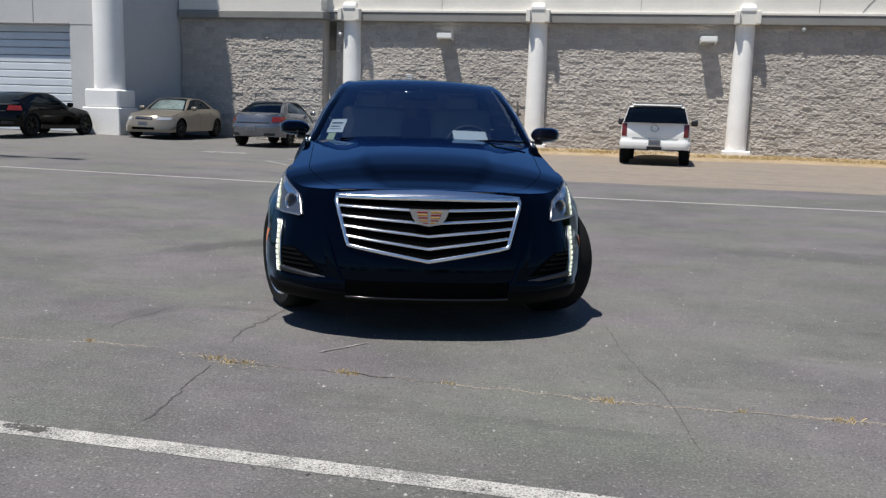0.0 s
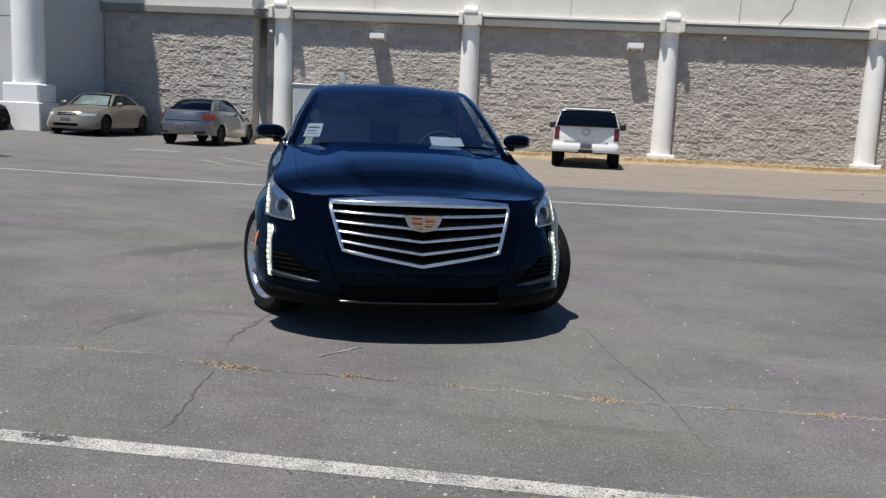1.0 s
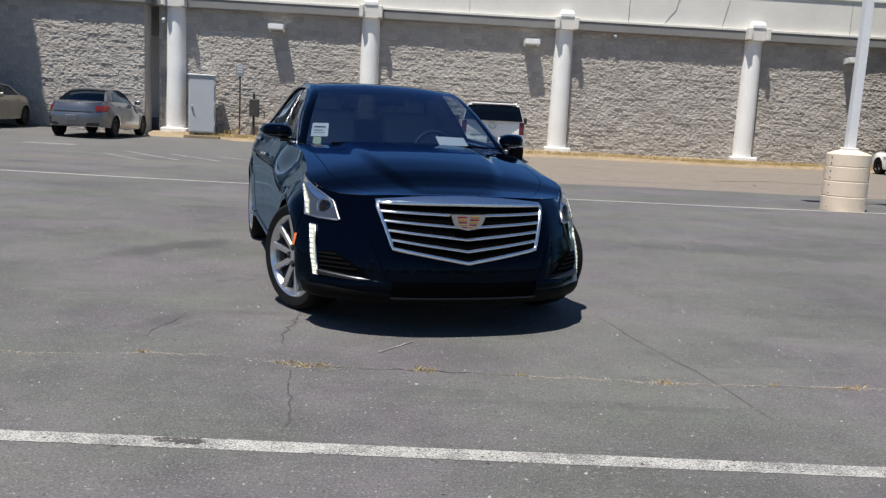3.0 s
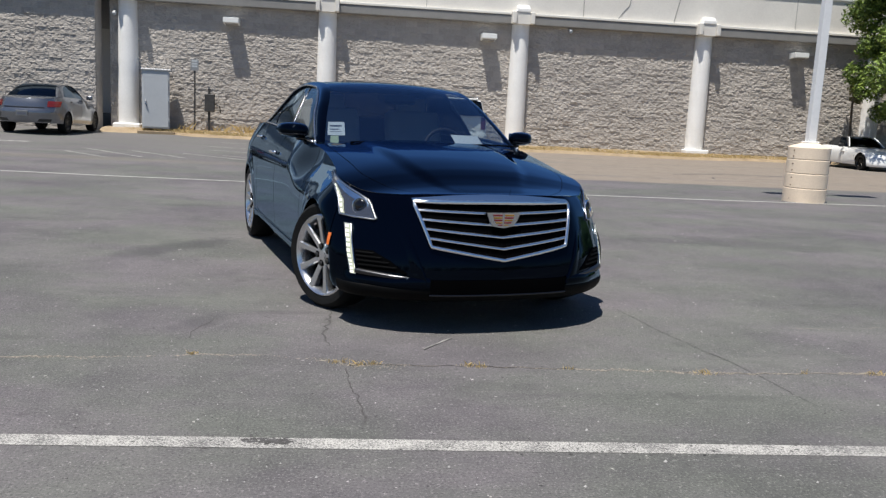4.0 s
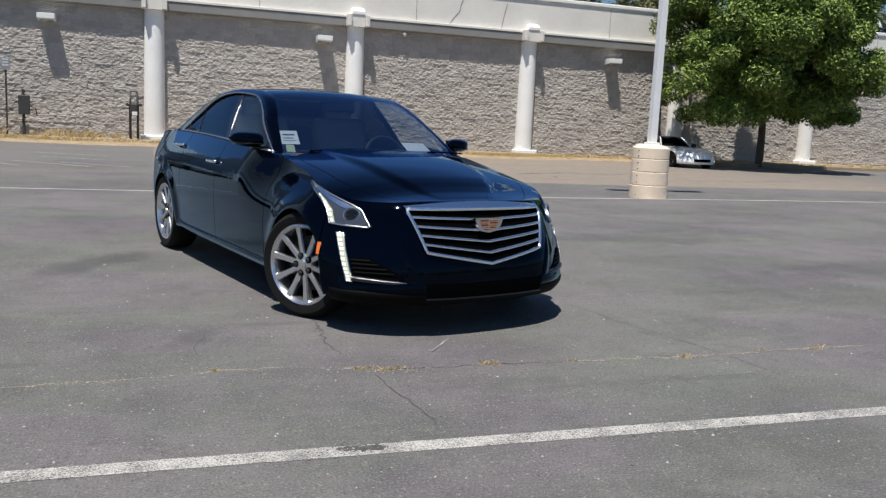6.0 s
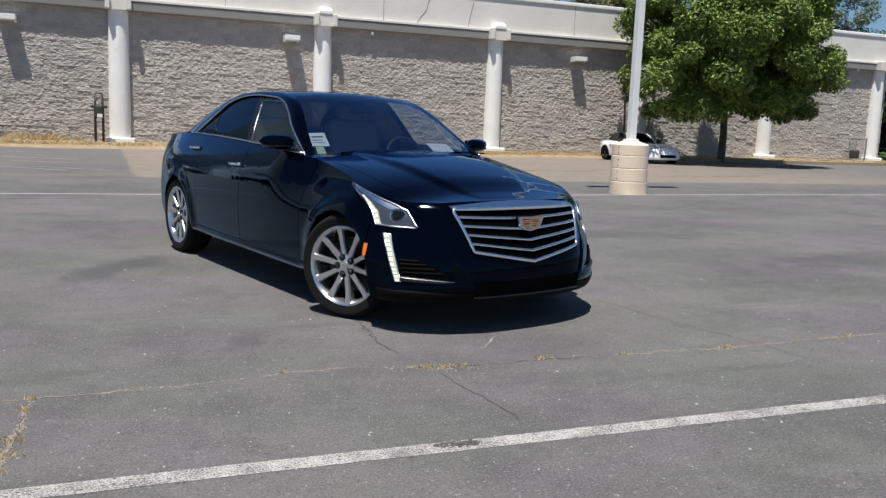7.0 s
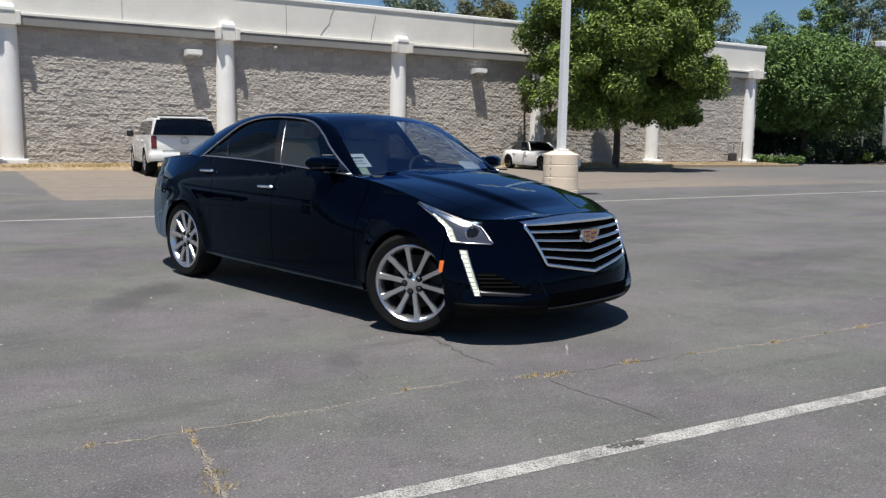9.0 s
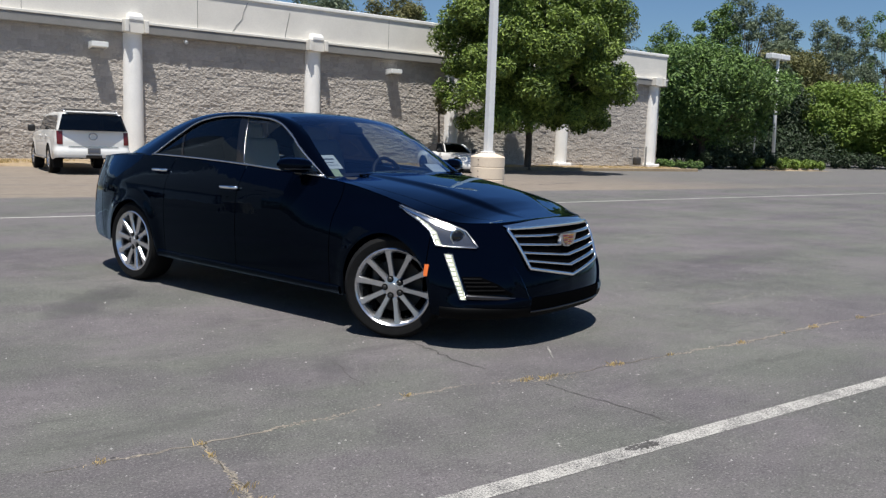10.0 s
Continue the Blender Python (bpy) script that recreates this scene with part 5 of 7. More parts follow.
def convertible():
    P = scaled(SEDAN, 0.78, 2.265, 0.90, 0.838, 1.13, 0.28, 0.72)
    P["wheel_r"], P["arch_r"], P["arch_z"] = 0.29, 0.32, 0.285
    P["top"] = [(y, z * 0.94 + 0.0) for y, z in P["top"]]
    car = thing("car", "small white two-seat convertible with closed black soft top", "car", pose(18.98, 26.9, 0, 0, 0, 0))
    car_shell(P, car, M_WHITEPAINT, 10, 0.10)
    greenhouse(P, car, M_SOFTTOP, dict(front=M_TINTGLASS, side=M_TINTGLASS, rear=M_SOFTTOP, back=M_SOFTTOP, roof=M_SOFTTOP), chrome=False)
    add_wheels(P, car, 0.19, 7, False, alloy=M_DISC)
    common_parts(P, car, M_WHITEPAINT, dark_mirror=True)
    for sg in (1, -1):
        pts = [Vector((p.x * sg, p.y - 0.012, p.z)) for p in (spline(P["W"], s * 0.2) for s in range(0, 17))]
        part("windshield_frame", tube(pts, 0.022, 6), M_WHITEPAINT, car, smooth=True)
    centre_sheet(P, car, "air_intake", 0.36, (0.24, 0.30, 0.35), M_VOID, False)
    small_sheet(P, car, "turn_lamp", [P["plan"][0][1] + 0.14 + 0.16 * i / 3 for i in range(4)], (0.42, 0.45, 0.48), M_CLEARLAMP)
    return car


convertible()

SUV = dict(
    plan=[(0, -0.93), (0.4, -0.915), (0.68, -0.86), (0.84, -0.72), (0.915, -0.5), (0.94, -0.2), (0.95, 0.2), (0.955, 0.9), (0.955, 1.7), (0.955, 2.5), (0.955, 2.95), (0.952, 3.4), (0.945, 3.7), (0.925, 3.90), (0.86, 4.01), (0.6, 4.045), (0.3, 4.05), (0, 4.05)],
    top=[(-0.93, 1.0), (-0.4, 1.03), (0.0, 1.06), (0.6, 1.12), (1.2, 1.15), (2.5, 1.165), (3.6, 1.17), (4.05, 1.17)],
    low=[(-0.93, 0.36), (0, 0.36), (3.3, 0.38), (4.05, 0.46)],
    in_front=[(0.36, 0.06), (0.45, 0.0), (0.7, 0.01), (0.9, 0.05), (1.05, 0.13)],
    in_side=[(0.36, 0.05), (0.45, 0.01), (0.7, 0.0), (0.9, 0.008), (1.05, 0.02), (1.17, 0.05)],
    in_rear=[(0.42, 0.02), (0.5, -0.02), (0.66, -0.025), (0.71, 0.0), (0.9, 0.0), (1.17, 0.03)],
    axles=(0.0, 2.95), arch_r=0.43, arch_z=0.39, wheel_r=0.385, track=0.835,
    crown=[(-0.93, 0.0), (-0.7, 0.03), (0.0, 0.06), (0.75, 0.05)], deck_crown=[(3.0, 0.0), (4.1, 0.0)], cowl=0.72, deck=99,
    T=[(0.89, 0.72, 1.125), (0.84, 1.05, 1.37), (0.80, 1.35, 1.525), (0.785, 2.0, 1.555), (0.785, 2.8, 1.555), (0.785, 3.45, 1.545), (0.83, 3.66, 1.39), (0.885, 3.78, 1.175)],
    W=[(0.84, 0.66, 1.12), (0.78, 1.0, 1.39), (0.735, 1.32, 1.58), (0.715, 2.0, 1.645), (0.715, 2.9, 1.65), (0.73, 3.82, 1.615), (0.79, 3.94, 1.41), (0.86, 4.03, 1.17)],
    header=2.2, rear_header=5.15, lean=0.08, ws_bulge=0.12, roof_crown=0.03,
    splits=(-0.42, 0.55, 1.55, 2.5, 3.75), pillar=(1.52, 1.62), quarter=(2.55, 2.68),
)


def build_suv():
    P = dict(SUV)
    car = thing("suv", "large white sport utility vehicle parked facing the block wall", "car", pose(4.20, 28.45, 0, 0, 0, 176))
    car_shell(P, car, M_WHITEPAINT, 14, 0.07)
    greenhouse(P, car, M_WHITEPAINT, dict(front=M_DARKGLASS, side=M_DARKGLASS, rear=M_DARKGLASS, back=M_DARKGLASS), chrome=False)
    add_wheels(P, car, 0.225, 6, False, width=0.265)
    for sg in (1, -1):
        part("side_mirror", box(sg * 1.10, 0.86, 1.20, 0.20, 0.10, 0.20, 0.04, seg=2), M_SATINBLACK, car, "black door mirror", smooth=True, angle=60)
        rows = [[Vector((sg * (p.x), p.y, p.z)) for p in (on_shell(P, "xr", x, z, 0.010) for z in (0.80, 0.9, 1.02, 1.15))] for x in (0.76, 0.82, 0.87, 0.90)]
        part("tail_light", grid_mesh("tail_light", rows), M_DEEPRED, car, "tall dark red tail lamp")
        part("roof_rail", tube([(sg * 0.66, 1.3, 1.66), (sg * 0.66, 1.5, 1.725), (sg * 0.66, 2.6, 1.74), (sg * 0.66, 3.6, 1.72), (sg * 0.66, 3.75, 1.66)], 0.022, 6), M_SATIN, car, smooth=True)
        part("running_board", box(sg * 0.93, 1.5, 0.40, 0.16, 1.9, 0.06, 0.02), M_SATIN, car)
        part("mud_flap", box(sg * 0.80, 3.42, 0.34, 0.26, 0.02, 0.34, 0.005), M_RUBBER, car)
        for y in (1.42, 2.4):
            p = on_shell(P, "y", y, 1.0, 0.02)
            part("door_handle", box(sg * p.x, y, 1.0, 0.03, 0.18, 0.035, 0.01), M_WHITEPAINT, car)
    for y in (2.0, 3.2):
        part("roof_bar", tube([(-0.66, y, 1.735), (0.66, y, 1.735)], 0.018, 6), M_SATINBLACK, car)
    centre_sheet(P, car, "tailgate_strip", 0.62, (0.735, 0.75, 0.765), M_CHROME, True, 0.012)
    centre_sheet(P, car, "tow_cover", 0.20, (0.45, 0.49, 0.53), M_SATINBLACK, True, 0.012)
    plate(P, car, 0.64, True)
    part("badge", tube([(0.02 + 0.10 * math.cos(a), 4.075, 1.02 + 0.085 * math.sin(a)) for a in [2 * math.pi * i / 20 for i in range(20)]], 0.012, 6, closed=True), M_SATIN, car, "silver ring badge", smooth=True)
    part("rear_wiper", tube([(-0.05, 4.05, 1.19), (0.3, 4.02, 1.24), (0.48, 4.02, 1.23)], 0.010, 5), M_SATINBLACK, car)
    part("spoiler", box(0, 3.86, 1.655, 1.30, 0.20, 0.045, 0.018, seg=2), M_WHITEPAINT, car)
    return car


build_suv()

# ---- plants ----
def leaf_material(name, c0, c1, thru=0.16):
    m = bpy.data.materials.new(name)
    m.use_nodes = True
    nt = m.node_tree
    n, li = nt.nodes, nt.links
    b = n["Principled BSDF"]
    b.inputs["Roughness"].default_value = 0.55
    b.inputs["Specular IOR Level"].default_value = 0.35
    geo = n.new("ShaderNodeNewGeometry")
    mx = n.new("ShaderNodeMix")
    mx.data_type = "RGBA"
    mx.inputs[6].default_value, mx.inputs[7].default_value = (*c0, 1), (*c1, 1)
    li.new(geo.outputs["Random Per Island"], mx.inputs[0])
    li.new(mx.outputs[2], b.inputs["Base Color"])
    tr = n.new("ShaderNodeBsdfTranslucent")
    li.new(mx.outputs[2], tr.inputs[0])
    ms = n.new("ShaderNodeMixShader")
    ms.inputs[0].default_value = thru
    li.new(b.outputs[0], ms.inputs[1])
    li.new(tr.outputs[0], ms.inputs[2])
    li.new(ms.outputs[0], n["Material Output"].inputs[0])
    return m


M_LEAF = leaf_material("fresh green leaves", (0.026, 0.056, 0.011), (0.26, 0.355, 0.065), 0.06)
M_LEAF_DARK = leaf_material("deep green leaves", (0.034, 0.072, 0.022), (0.19, 0.30, 0.075), 0.12)
M_LEAF_LIME = leaf_material("yellow green leaves", (0.12, 0.195, 0.03), (0.22, 0.30, 0.06))
M_LEAF_OLIVE = leaf_material("olive brown foliage", (0.105, 0.115, 0.042), (0.19, 0.18, 0.07))
# Leaf colour darkened to stand in for the shade under trees.
M_LEAF_SHADE = leaf_material("leaves darkened for shade", (0.016, 0.030, 0.012), (0.040, 0.064, 0.026), 0.04)
# Grey-green foliage, lightened so distance haze is partly in its colour.
M_LEAF_GREY = leaf_material("grey green foliage", (0.09, 0.125, 0.075), (0.19, 0.235, 0.15), 0.2)
M_BARK = material("grey brown bark", (0.16, 0.125, 0.095), 0.95, dark=(0.07, 0.055, 0.042), scale=14, fine=60, bump=0.6, stretch=(1, 1, 0.25))
M_STRAW = leaf_material("dry straw", (0.42, 0.30, 0.12), (0.62, 0.48, 0.24), 0.2)
M_SOIL = material("dry tan soil", (0.36, 0.28, 0.18), 0.95, dark=(0.24, 0.18, 0.115), scale=3, fine=40, bump=0.5, bump_scale=25)


def leaves_mesh(name, centres, radii, count, size, seed, squash=0.8, droop=0.2, shell=0.55):
    """Many small folded leaves scattered over clumps."""
    rng = np.random.default_rng(seed)
    centres, radii = np.asarray(centres, float), np.asarray(radii, float)
    w = radii ** 2
    pick = rng.choice(len(centres), count, p=w / w.sum())
    d = rng.normal(size=(count, 3))
    d /= np.linalg.norm(d, axis=1)[:, None]
    rad = radii[pick] * (shell + (1 - shell) * rng.random(count) ** 0.7)
    d2 = d.copy()
    d2[:, 2] *= squash
    pos = centres[pick] + d2 * rad[:, None]
    nrm = d * 0.6 + rng.normal(size=(count, 3)) * 0.6 + np.array([0, 0, 0.8])
    nrm /= np.linalg.norm(nrm, axis=1)[:, None]
    t = rng.normal(size=(count, 3)) + np.array([0, 0, -droop])
    t -= nrm * (t * nrm).sum(1)[:, None]
    t /= np.linalg.norm(t, axis=1)[:, None]
    b = np.cross(nrm, t)
    s = size * (0.6 + 0.8 * rng.random(count))
    L, Wd = (t * s[:, None]), (b * (s * 0.34)[:, None])
    fold = nrm * (s * 0.10)[:, None]
    v = np.stack([pos - L, pos + Wd + fold, pos + L, pos - Wd + fold], 1).reshape(-1, 3)
    idx = np.arange(count * 4).reshape(-1, 4)
    tri = np.concatenate([idx[:, [0, 1, 2]], idx[:, [0, 2, 3]]], 0)
    me = bpy.data.meshes.new(name)
    me.from_pydata(v.tolist(), [], tri.tolist())
    me.update()
    return me


def branch(bm, p0, p1, r0, r1, rng, bend=0.15, seg=6, n=5):
    pts = []
    p0, p1 = Vector(p0), Vector(p1)
    ln = (p1 - p0).length
    off = Vector((rng.uniform(-1, 1), rng.uniform(-1, 1), rng.uniform(-0.3, 0.6))) * bend * ln
    for i in range(n + 1):
        t = i / n
        pts.append(p0.lerp(p1, t) + off * (t * (1 - t)))
    add_tube(bm, pts, r0, seg, taper=r1 / r0)


def build_tree(label, base, height, crown_c, crown_r, clumps, leaves, size, mat, seed, trunk_r=0.16, fork=0.3, squash=0.8, cat="tree", clump_r=(0.7, 1.3), shell=0.55, boxy=False, skirt=None):
    rng = random.Random(seed)
    tree = thing("tree", label, cat, pose(*base))
    bm = bmesh.new()
    fk = Vector((rng.uniform(-0.1, 0.1), rng.uniform(-0.1, 0.1), height * fork))
    add_tube(bm, [(0, 0, -0.1), (0.02, 0, 0.15), (fk.x * 0.5 + 0.04, fk.y * 0.5, fk.z * 0.5), fk], trunk_r * 1.25, 10, taper=0.72)
    part("trunk", bm, M_BARK, tree, smooth=True, angle=60)
    cen, rad = [], []
    cc, cr = Vector(crown_c), Vector(crown_r)
    for k in range(clumps):
        for _ in range(40):
            d = Vector((rng.gauss(0, 1), rng.gauss(0, 1), rng.gauss(0, 1))).normalized()
            if boxy:
                d = d / (abs(d.x) ** 3 + abs(d.y) ** 3 + abs(d.z) ** 3) ** (1 / 3)
            f = rng.uniform(0.35, 1.0) ** 0.5
            p = cc + Vector((d.x * cr.x, d.y * cr.y, d.z * cr.z)) * f * rng.uniform(0.78, 1.02)
            if p.z > cc.z - cr.z * 0.95:
                break
        cen.append(p)
        rad.append(rng.uniform(*clump_r))
    if skirt:
        for at, spread, count in skirt:
            for k in range(count):
                cen.append(Vector(at) + Vector([rng.uniform(-1, 1) * r for r in spread]))
                rad.append(rng.uniform(*clump_r) * 0.85)
    for k in range(7):
        tgt = cen[rng.randrange(len(cen))]
        limb = bmesh.new()
        branch(limb, fk, fk.lerp(tgt, 0.8), trunk_r * 0.6, trunk_r * 0.15, rng)
        part("limb", limb, M_BARK, tree, smooth=True)
    limbs = bmesh.new()
    for k in range(min(clumps, 40)):
        a = fk.lerp(cen[k], rng.uniform(0.3, 0.5))
        branch(limbs, a, cen[k], trunk_r * 0.22, trunk_r * 0.06, rng, 0.2, 5, 4)
    tagged(part("twig_work", limbs, M_BARK, tree, smooth=True), kind="stuff")
    part("crown", leaves_mesh("crown", cen, rad, leaves, size, seed, squash, shell=shell), mat, tree, "leafy crown with gaps")
    return tree


build_tree("broad leafy green tree with dark trunk by the wall", (23.85, 29.0, 0.12), 7.6, (-1.6, -2.1, 4.80), (4.2, 3.0, 3.05), 165, 210000, 0.086, M_LEAF, 11, 0.145, 0.30, clump_r=(0.45, 0.95), shell=0.35, boxy=True, skirt=(((-3.9, -2.0, 3.0), (1.4, 2.1, 1.1), 22), ((1.1, -2.0, 2.85), (1.4, 1.8, 0.9), 22)))
build_tree("thin young tree tied beside the wall", (19.75, 30.3, 0.15), 3.0, (0.05, 0, 2.6), (0.30, 0.30, 0.55), 8, 330, 0.10, M_LEAF_OLIVE, 12, 0.045, 0.72, clump_r=(0.16, 0.30))

# trees past the end of the building
build_tree("dense dark green tree past the building corner", (44.6, 34.7, 0.0), 7.8, (0, 0, 4.9), (5.3, 4.4, 3.3), 130, 60000, 0.135, M_LEAF_DARK, 21, 0.22, 0.2, clump_r=(0.9, 1.5))
build_tree("bright yellow-green tree by the lot edge", (71.0, 39.5, 0.0), 7.2, (0, 0, 4.0), (6.0, 4.2, 3.2), 120, 34000, 0.18, M_LEAF_LIME, 22, 0.2, 0.2, clump_r=(0.8, 1.5))
build_tree("wide bright green tree by the lot edge", (75.5, 34.5, 0.0), 6.0, (0, 0, 3.3), (6.5, 4.0, 2.6), 90, 22000, 0.20, M_LEAF_LIME, 23, 0.2, 0.2, clump_r=(0.9, 1.6))
build_tree("olive brown shrubby tree behind the lamp post", (74.5, 46.5, 0.0), 10.8, (0, 0, 6.4), (7.0, 4.0, 4.6), 110, 28000, 0.21, M_LEAF_OLIVE, 24, 0.2, 0.15, clump_r=(1.0, 1.7))
# Fills a patch of deep shade; the dark is in its leaf colour.
build_tree("understorey tree behind the hedge, darkened for shade", (63.5, 42.0, 0.0), 9.2, (0, 0, 4.6), (5.0, 3.0, 4.4), 80, 26000, 0.17, M_LEAF_SHADE, 25, 0.2, 0.15, clump_r=(1.0, 1.6))
_rng = random.Random(5)
for _k, (_x, _y, _h, _w, _m) in enumerate((
        (31.0, 62.0, 13.5, 3.6, M_LEAF_GREY), (36.5, 60.0, 14.0, 3.4, M_LEAF_OLIVE), (26.0, 66.0, 12.4, 4.0, M_LEAF_GREY), (41.0, 62.0, 12.6, 2.6, M_LEAF_DARK),
        (65.0, 62.0, 17.5, 3.2, M_LEAF_GREY), (75.0, 62.0, 15.0, 3.2, M_LEAF_DARK), (80.5, 63.0, 14.5, 3.4, M_LEAF_DARK), (86.0, 64.0, 19.5, 3.2, M_LEAF_DARK), (90.0, 62.0, 21.5, 5.0, M_LEAF_GREY),
        (97.5, 62.0, 18.5, 2.6, M_LEAF_GREY), (106.0, 66.0, 17.0, 3.0, M_LEAF_GREY), (111.0, 63.0, 21.0, 4.2, M_LEAF_GREY), (118.0, 64.0, 20.5, 4.6, M_LEAF_GREY), (125.0, 62.0, 23.0, 6.0, M_LEAF_DARK))):
    build_tree("tall slender grey-green tree in the distance", (_x, _y, 0.0), _h, (0, 0, _h * 0.62), (_w, _w, _h * 0.38), 70, 12000, 0.19, _m, 40 + _k, 0.20, 0.40, clump_r=(0.6, 1.25), shell=0.2)


def hedge(name, label, x0, x1, y, depth, height, count, mat, seed, size=0.10):
    rng = random.Random(seed)
    cen, rad = [], []
    n = int((x1 - x0) * 4.5)
    for k in range(n):
        cen.append((x0 + (x1 - x0) * (k + rng.random()) / n, y + rng.uniform(-depth / 2, depth / 2), height * rng.uniform(0.35, 0.72)))
        rad.append(height * rng.uniform(0.28, 0.50))
    ob = part(name, leaves_mesh(name, cen, rad, count, size, seed, 1.0, 0.0, 0.3), mat)
    return tagged(ob, label, "hedge", kind="stuff")


hedge("hedge", "low green hedge along the lot edge", 36.2, 39.6, 31.4, 1.6, 0.60, 5000, M_LEAF_DARK, 61, 0.07)
# Added filler: dark leaves stand in for the shade seen below the crowns.
hedge("hedge", "tall dark filler hedge standing in for shade behind the trees", 36.4, 66.0, 38.8, 2.0, 2.9, 30000, M_LEAF_SHADE, 65, 0.16)
# This hedge and the last one carry tree shade in their leaf colour.
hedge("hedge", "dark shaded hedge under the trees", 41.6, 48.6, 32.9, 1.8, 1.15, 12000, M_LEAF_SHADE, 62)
hedge("hedge", "low sunlit hedge by the lamp post", 46.2, 54.0, 32.0, 2.2, 0.75, 8000, M_LEAF_LIME, 63)
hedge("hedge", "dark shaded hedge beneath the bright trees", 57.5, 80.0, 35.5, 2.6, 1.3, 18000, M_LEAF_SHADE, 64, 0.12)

# tree belts that close the horizon; those out of view are added for reflections
def far_woods(x0, y0, x1, y1, n, h, seed):
    rng = random.Random(seed)
    cen, rad = [], []
    for k in range(n):
        t = (k + rng.random()) / n
        hh = h * rng.uniform(0.65, 1.15)
        for j in range(4):
            cen.append((x0 + (x1 - x0) * t + rng.uniform(-2, 2), y0 + (y1 - y0) * t + rng.uniform(-3, 3), hh * (0.15 + 0.24 * j)))
            rad.append(rng.uniform(2.0, 3.4) * (1.2 - 0.18 * j))
    return leaves_mesh("far_woods", cen, rad, n * 420, 0.48, seed, 1.0, 0.0, 0.3)


for _i, _a in enumerate(((44, 74, 190, 70, 60, 11.5), (190, 66, 150, -60, 34, 9), (150, -60, -120, -75, 60, 6), (-120, -75, -130, 60, 34, 9), (-130, 60, -20, 80, 34, 12))):
    tagged(part("far_woods", far_woods(*_a[:4], _a[4], _a[5], 70 + _i), M_LEAF_GREY), "far belt of grey-green trees added to close the horizon", "trees", kind="stuff")


def blades(name, spots, mat, label, seed, height=0.2, per=30, spread=0.12, width=0.006, cat="dry grass"):
    rng = np.random.default_rng(seed)
    v, f = [], []
    for x, y, z, k in spots:
        for _ in range(int(per * k)):
            px, py = x + rng.normal() * spread * k, y + rng.normal() * spread * 0.5 * k
            a, h = rng.random() * 6.283, height * (0.35 + 0.9 * rng.random())
            lean = rng.normal(size=2) * h * 0.55
            dx, dy = math.cos(a) * width, math.sin(a) * width
            i = len(v)
            v += [(px - dx, py - dy, z), (px + dx, py + dy, z), (px + lean[0] * 0.4 + dx * 0.6, py + lean[1] * 0.4 + dy * 0.6, z + h * 0.6), (px + lean[0], py + lean[1], z + h * 0.95)]
            f += [(i, i + 1, i + 2), (i, i + 2, i + 3)]
    return tagged(part(name, mesh_of(name, v, f), mat), label, cat, kind="stuff")


# planting strip along the wall
def bed_edge(x):
    return 28.9 + 0.95 * smooth01(-4.3, -5.2, x) + 0.25 * math.sin(x * 0.9) * (1 if x < 14 else 0) + 1.1 * smooth01(13.5, 16.0, x) - 0.9 * smooth01(20.3, 22.0, x)


_rows = []
for _j in range(9):
    _f = _j / 8
    _r = []
    for _i in range(120):
        _x = -7.6 + 43.6 * _i / 119
        _y = bed_edge(_x) + (31.2 - bed_edge(_x)) * _f
        _r.append((_x, _y, -0.03 + 0.20 * smooth01(0, 0.5, _f) + 0.025 * noise.noise((_x * 1.3, _y * 1.3, 0)) * (1 if _j else 0)))
    _rows.append(_r)
_mound = [[(45.5 + 8.8 * i / 24, 30.4 + 3.4 * j / 6, 0.16 * math.sin(math.pi * i / 24) * smooth01(0, 0.45, j / 6) - 0.01 + 0.03 * noise.noise((i * 0.9, j * 0.9, 3))) for i in range(25)] for j in range(7)]
tagged(part("soil_bed", grid_mesh("soil_bed", _mound), M_SOIL), "stony tan soil at the foot of the hedge", "soil", kind="structure")
bed = part("soil_bed", grid_mesh("soil_bed", _rows), M_SOIL)
tagged(bed, "dry tan soil strip along the wall", "soil", kind="structure")
_rng = random.Random(9)
_spots = []
for _i in range(430):
    _x = _rng.uniform(-7.0, 35.5)
    _y = bed_edge(_x) + 0.15 + _rng.random() ** 1.6 * 1.6
    if 2.7 < _x < 5.2 and _y < 29.6:
        continue
    _spots.append((_x, min(_y, 30.9), 0.10, _rng.uniform(0.5, 1.3) * (1.0 if _x < 20 else 0.5)))
blades("dry_grass", _spots, M_STRAW, "dry golden grass along the foot of the wall", 10, 0.11, 60, 0.30, 0.0042)
blades("weeds", [(-2.5, 30.6, 0.1, 1.2), (-2.2, 30.5, 0.1, 1.0), (-4.9, 30.5, 0.1, 0.7), (-3.5, 30.5, 0.1, 0.8), (-2.9, 30.6, 0.1, 0.7), (-1.2, 30.5, 0.1, 0.6)], M_STRAW, "tall dry weeds by the wall", 13, 0.32, 46, 0.24, 0.0018, "weeds")

# ---- things on the lot and the wall ----
M_POSTBASE = material("cream painted concrete", (0.80, 0.66, 0.50), 0.8, dark=(0.70, 0.57, 0.43), scale=2.5, fine=40, bump=0.1, bump_scale=60)
M_POLE = material("white painted steel", (0.78, 0.78, 0.77), 0.4, dark=(0.70, 0.70, 0.69), scale=2, fine=20)
M_RUST = material("rusty bolt", (0.16, 0.08, 0.045), 0.8)
M_CABINET = material("pale grey enamel", (0.50, 0.52, 0.53), 0.45, dark=(0.44, 0.46, 0.47), scale=2, fine=30)
M_DARKMETAL = material("dark weathered steel", (0.05, 0.048, 0.045), 0.6, dark=(0.03, 0.028, 0.026), scale=10)
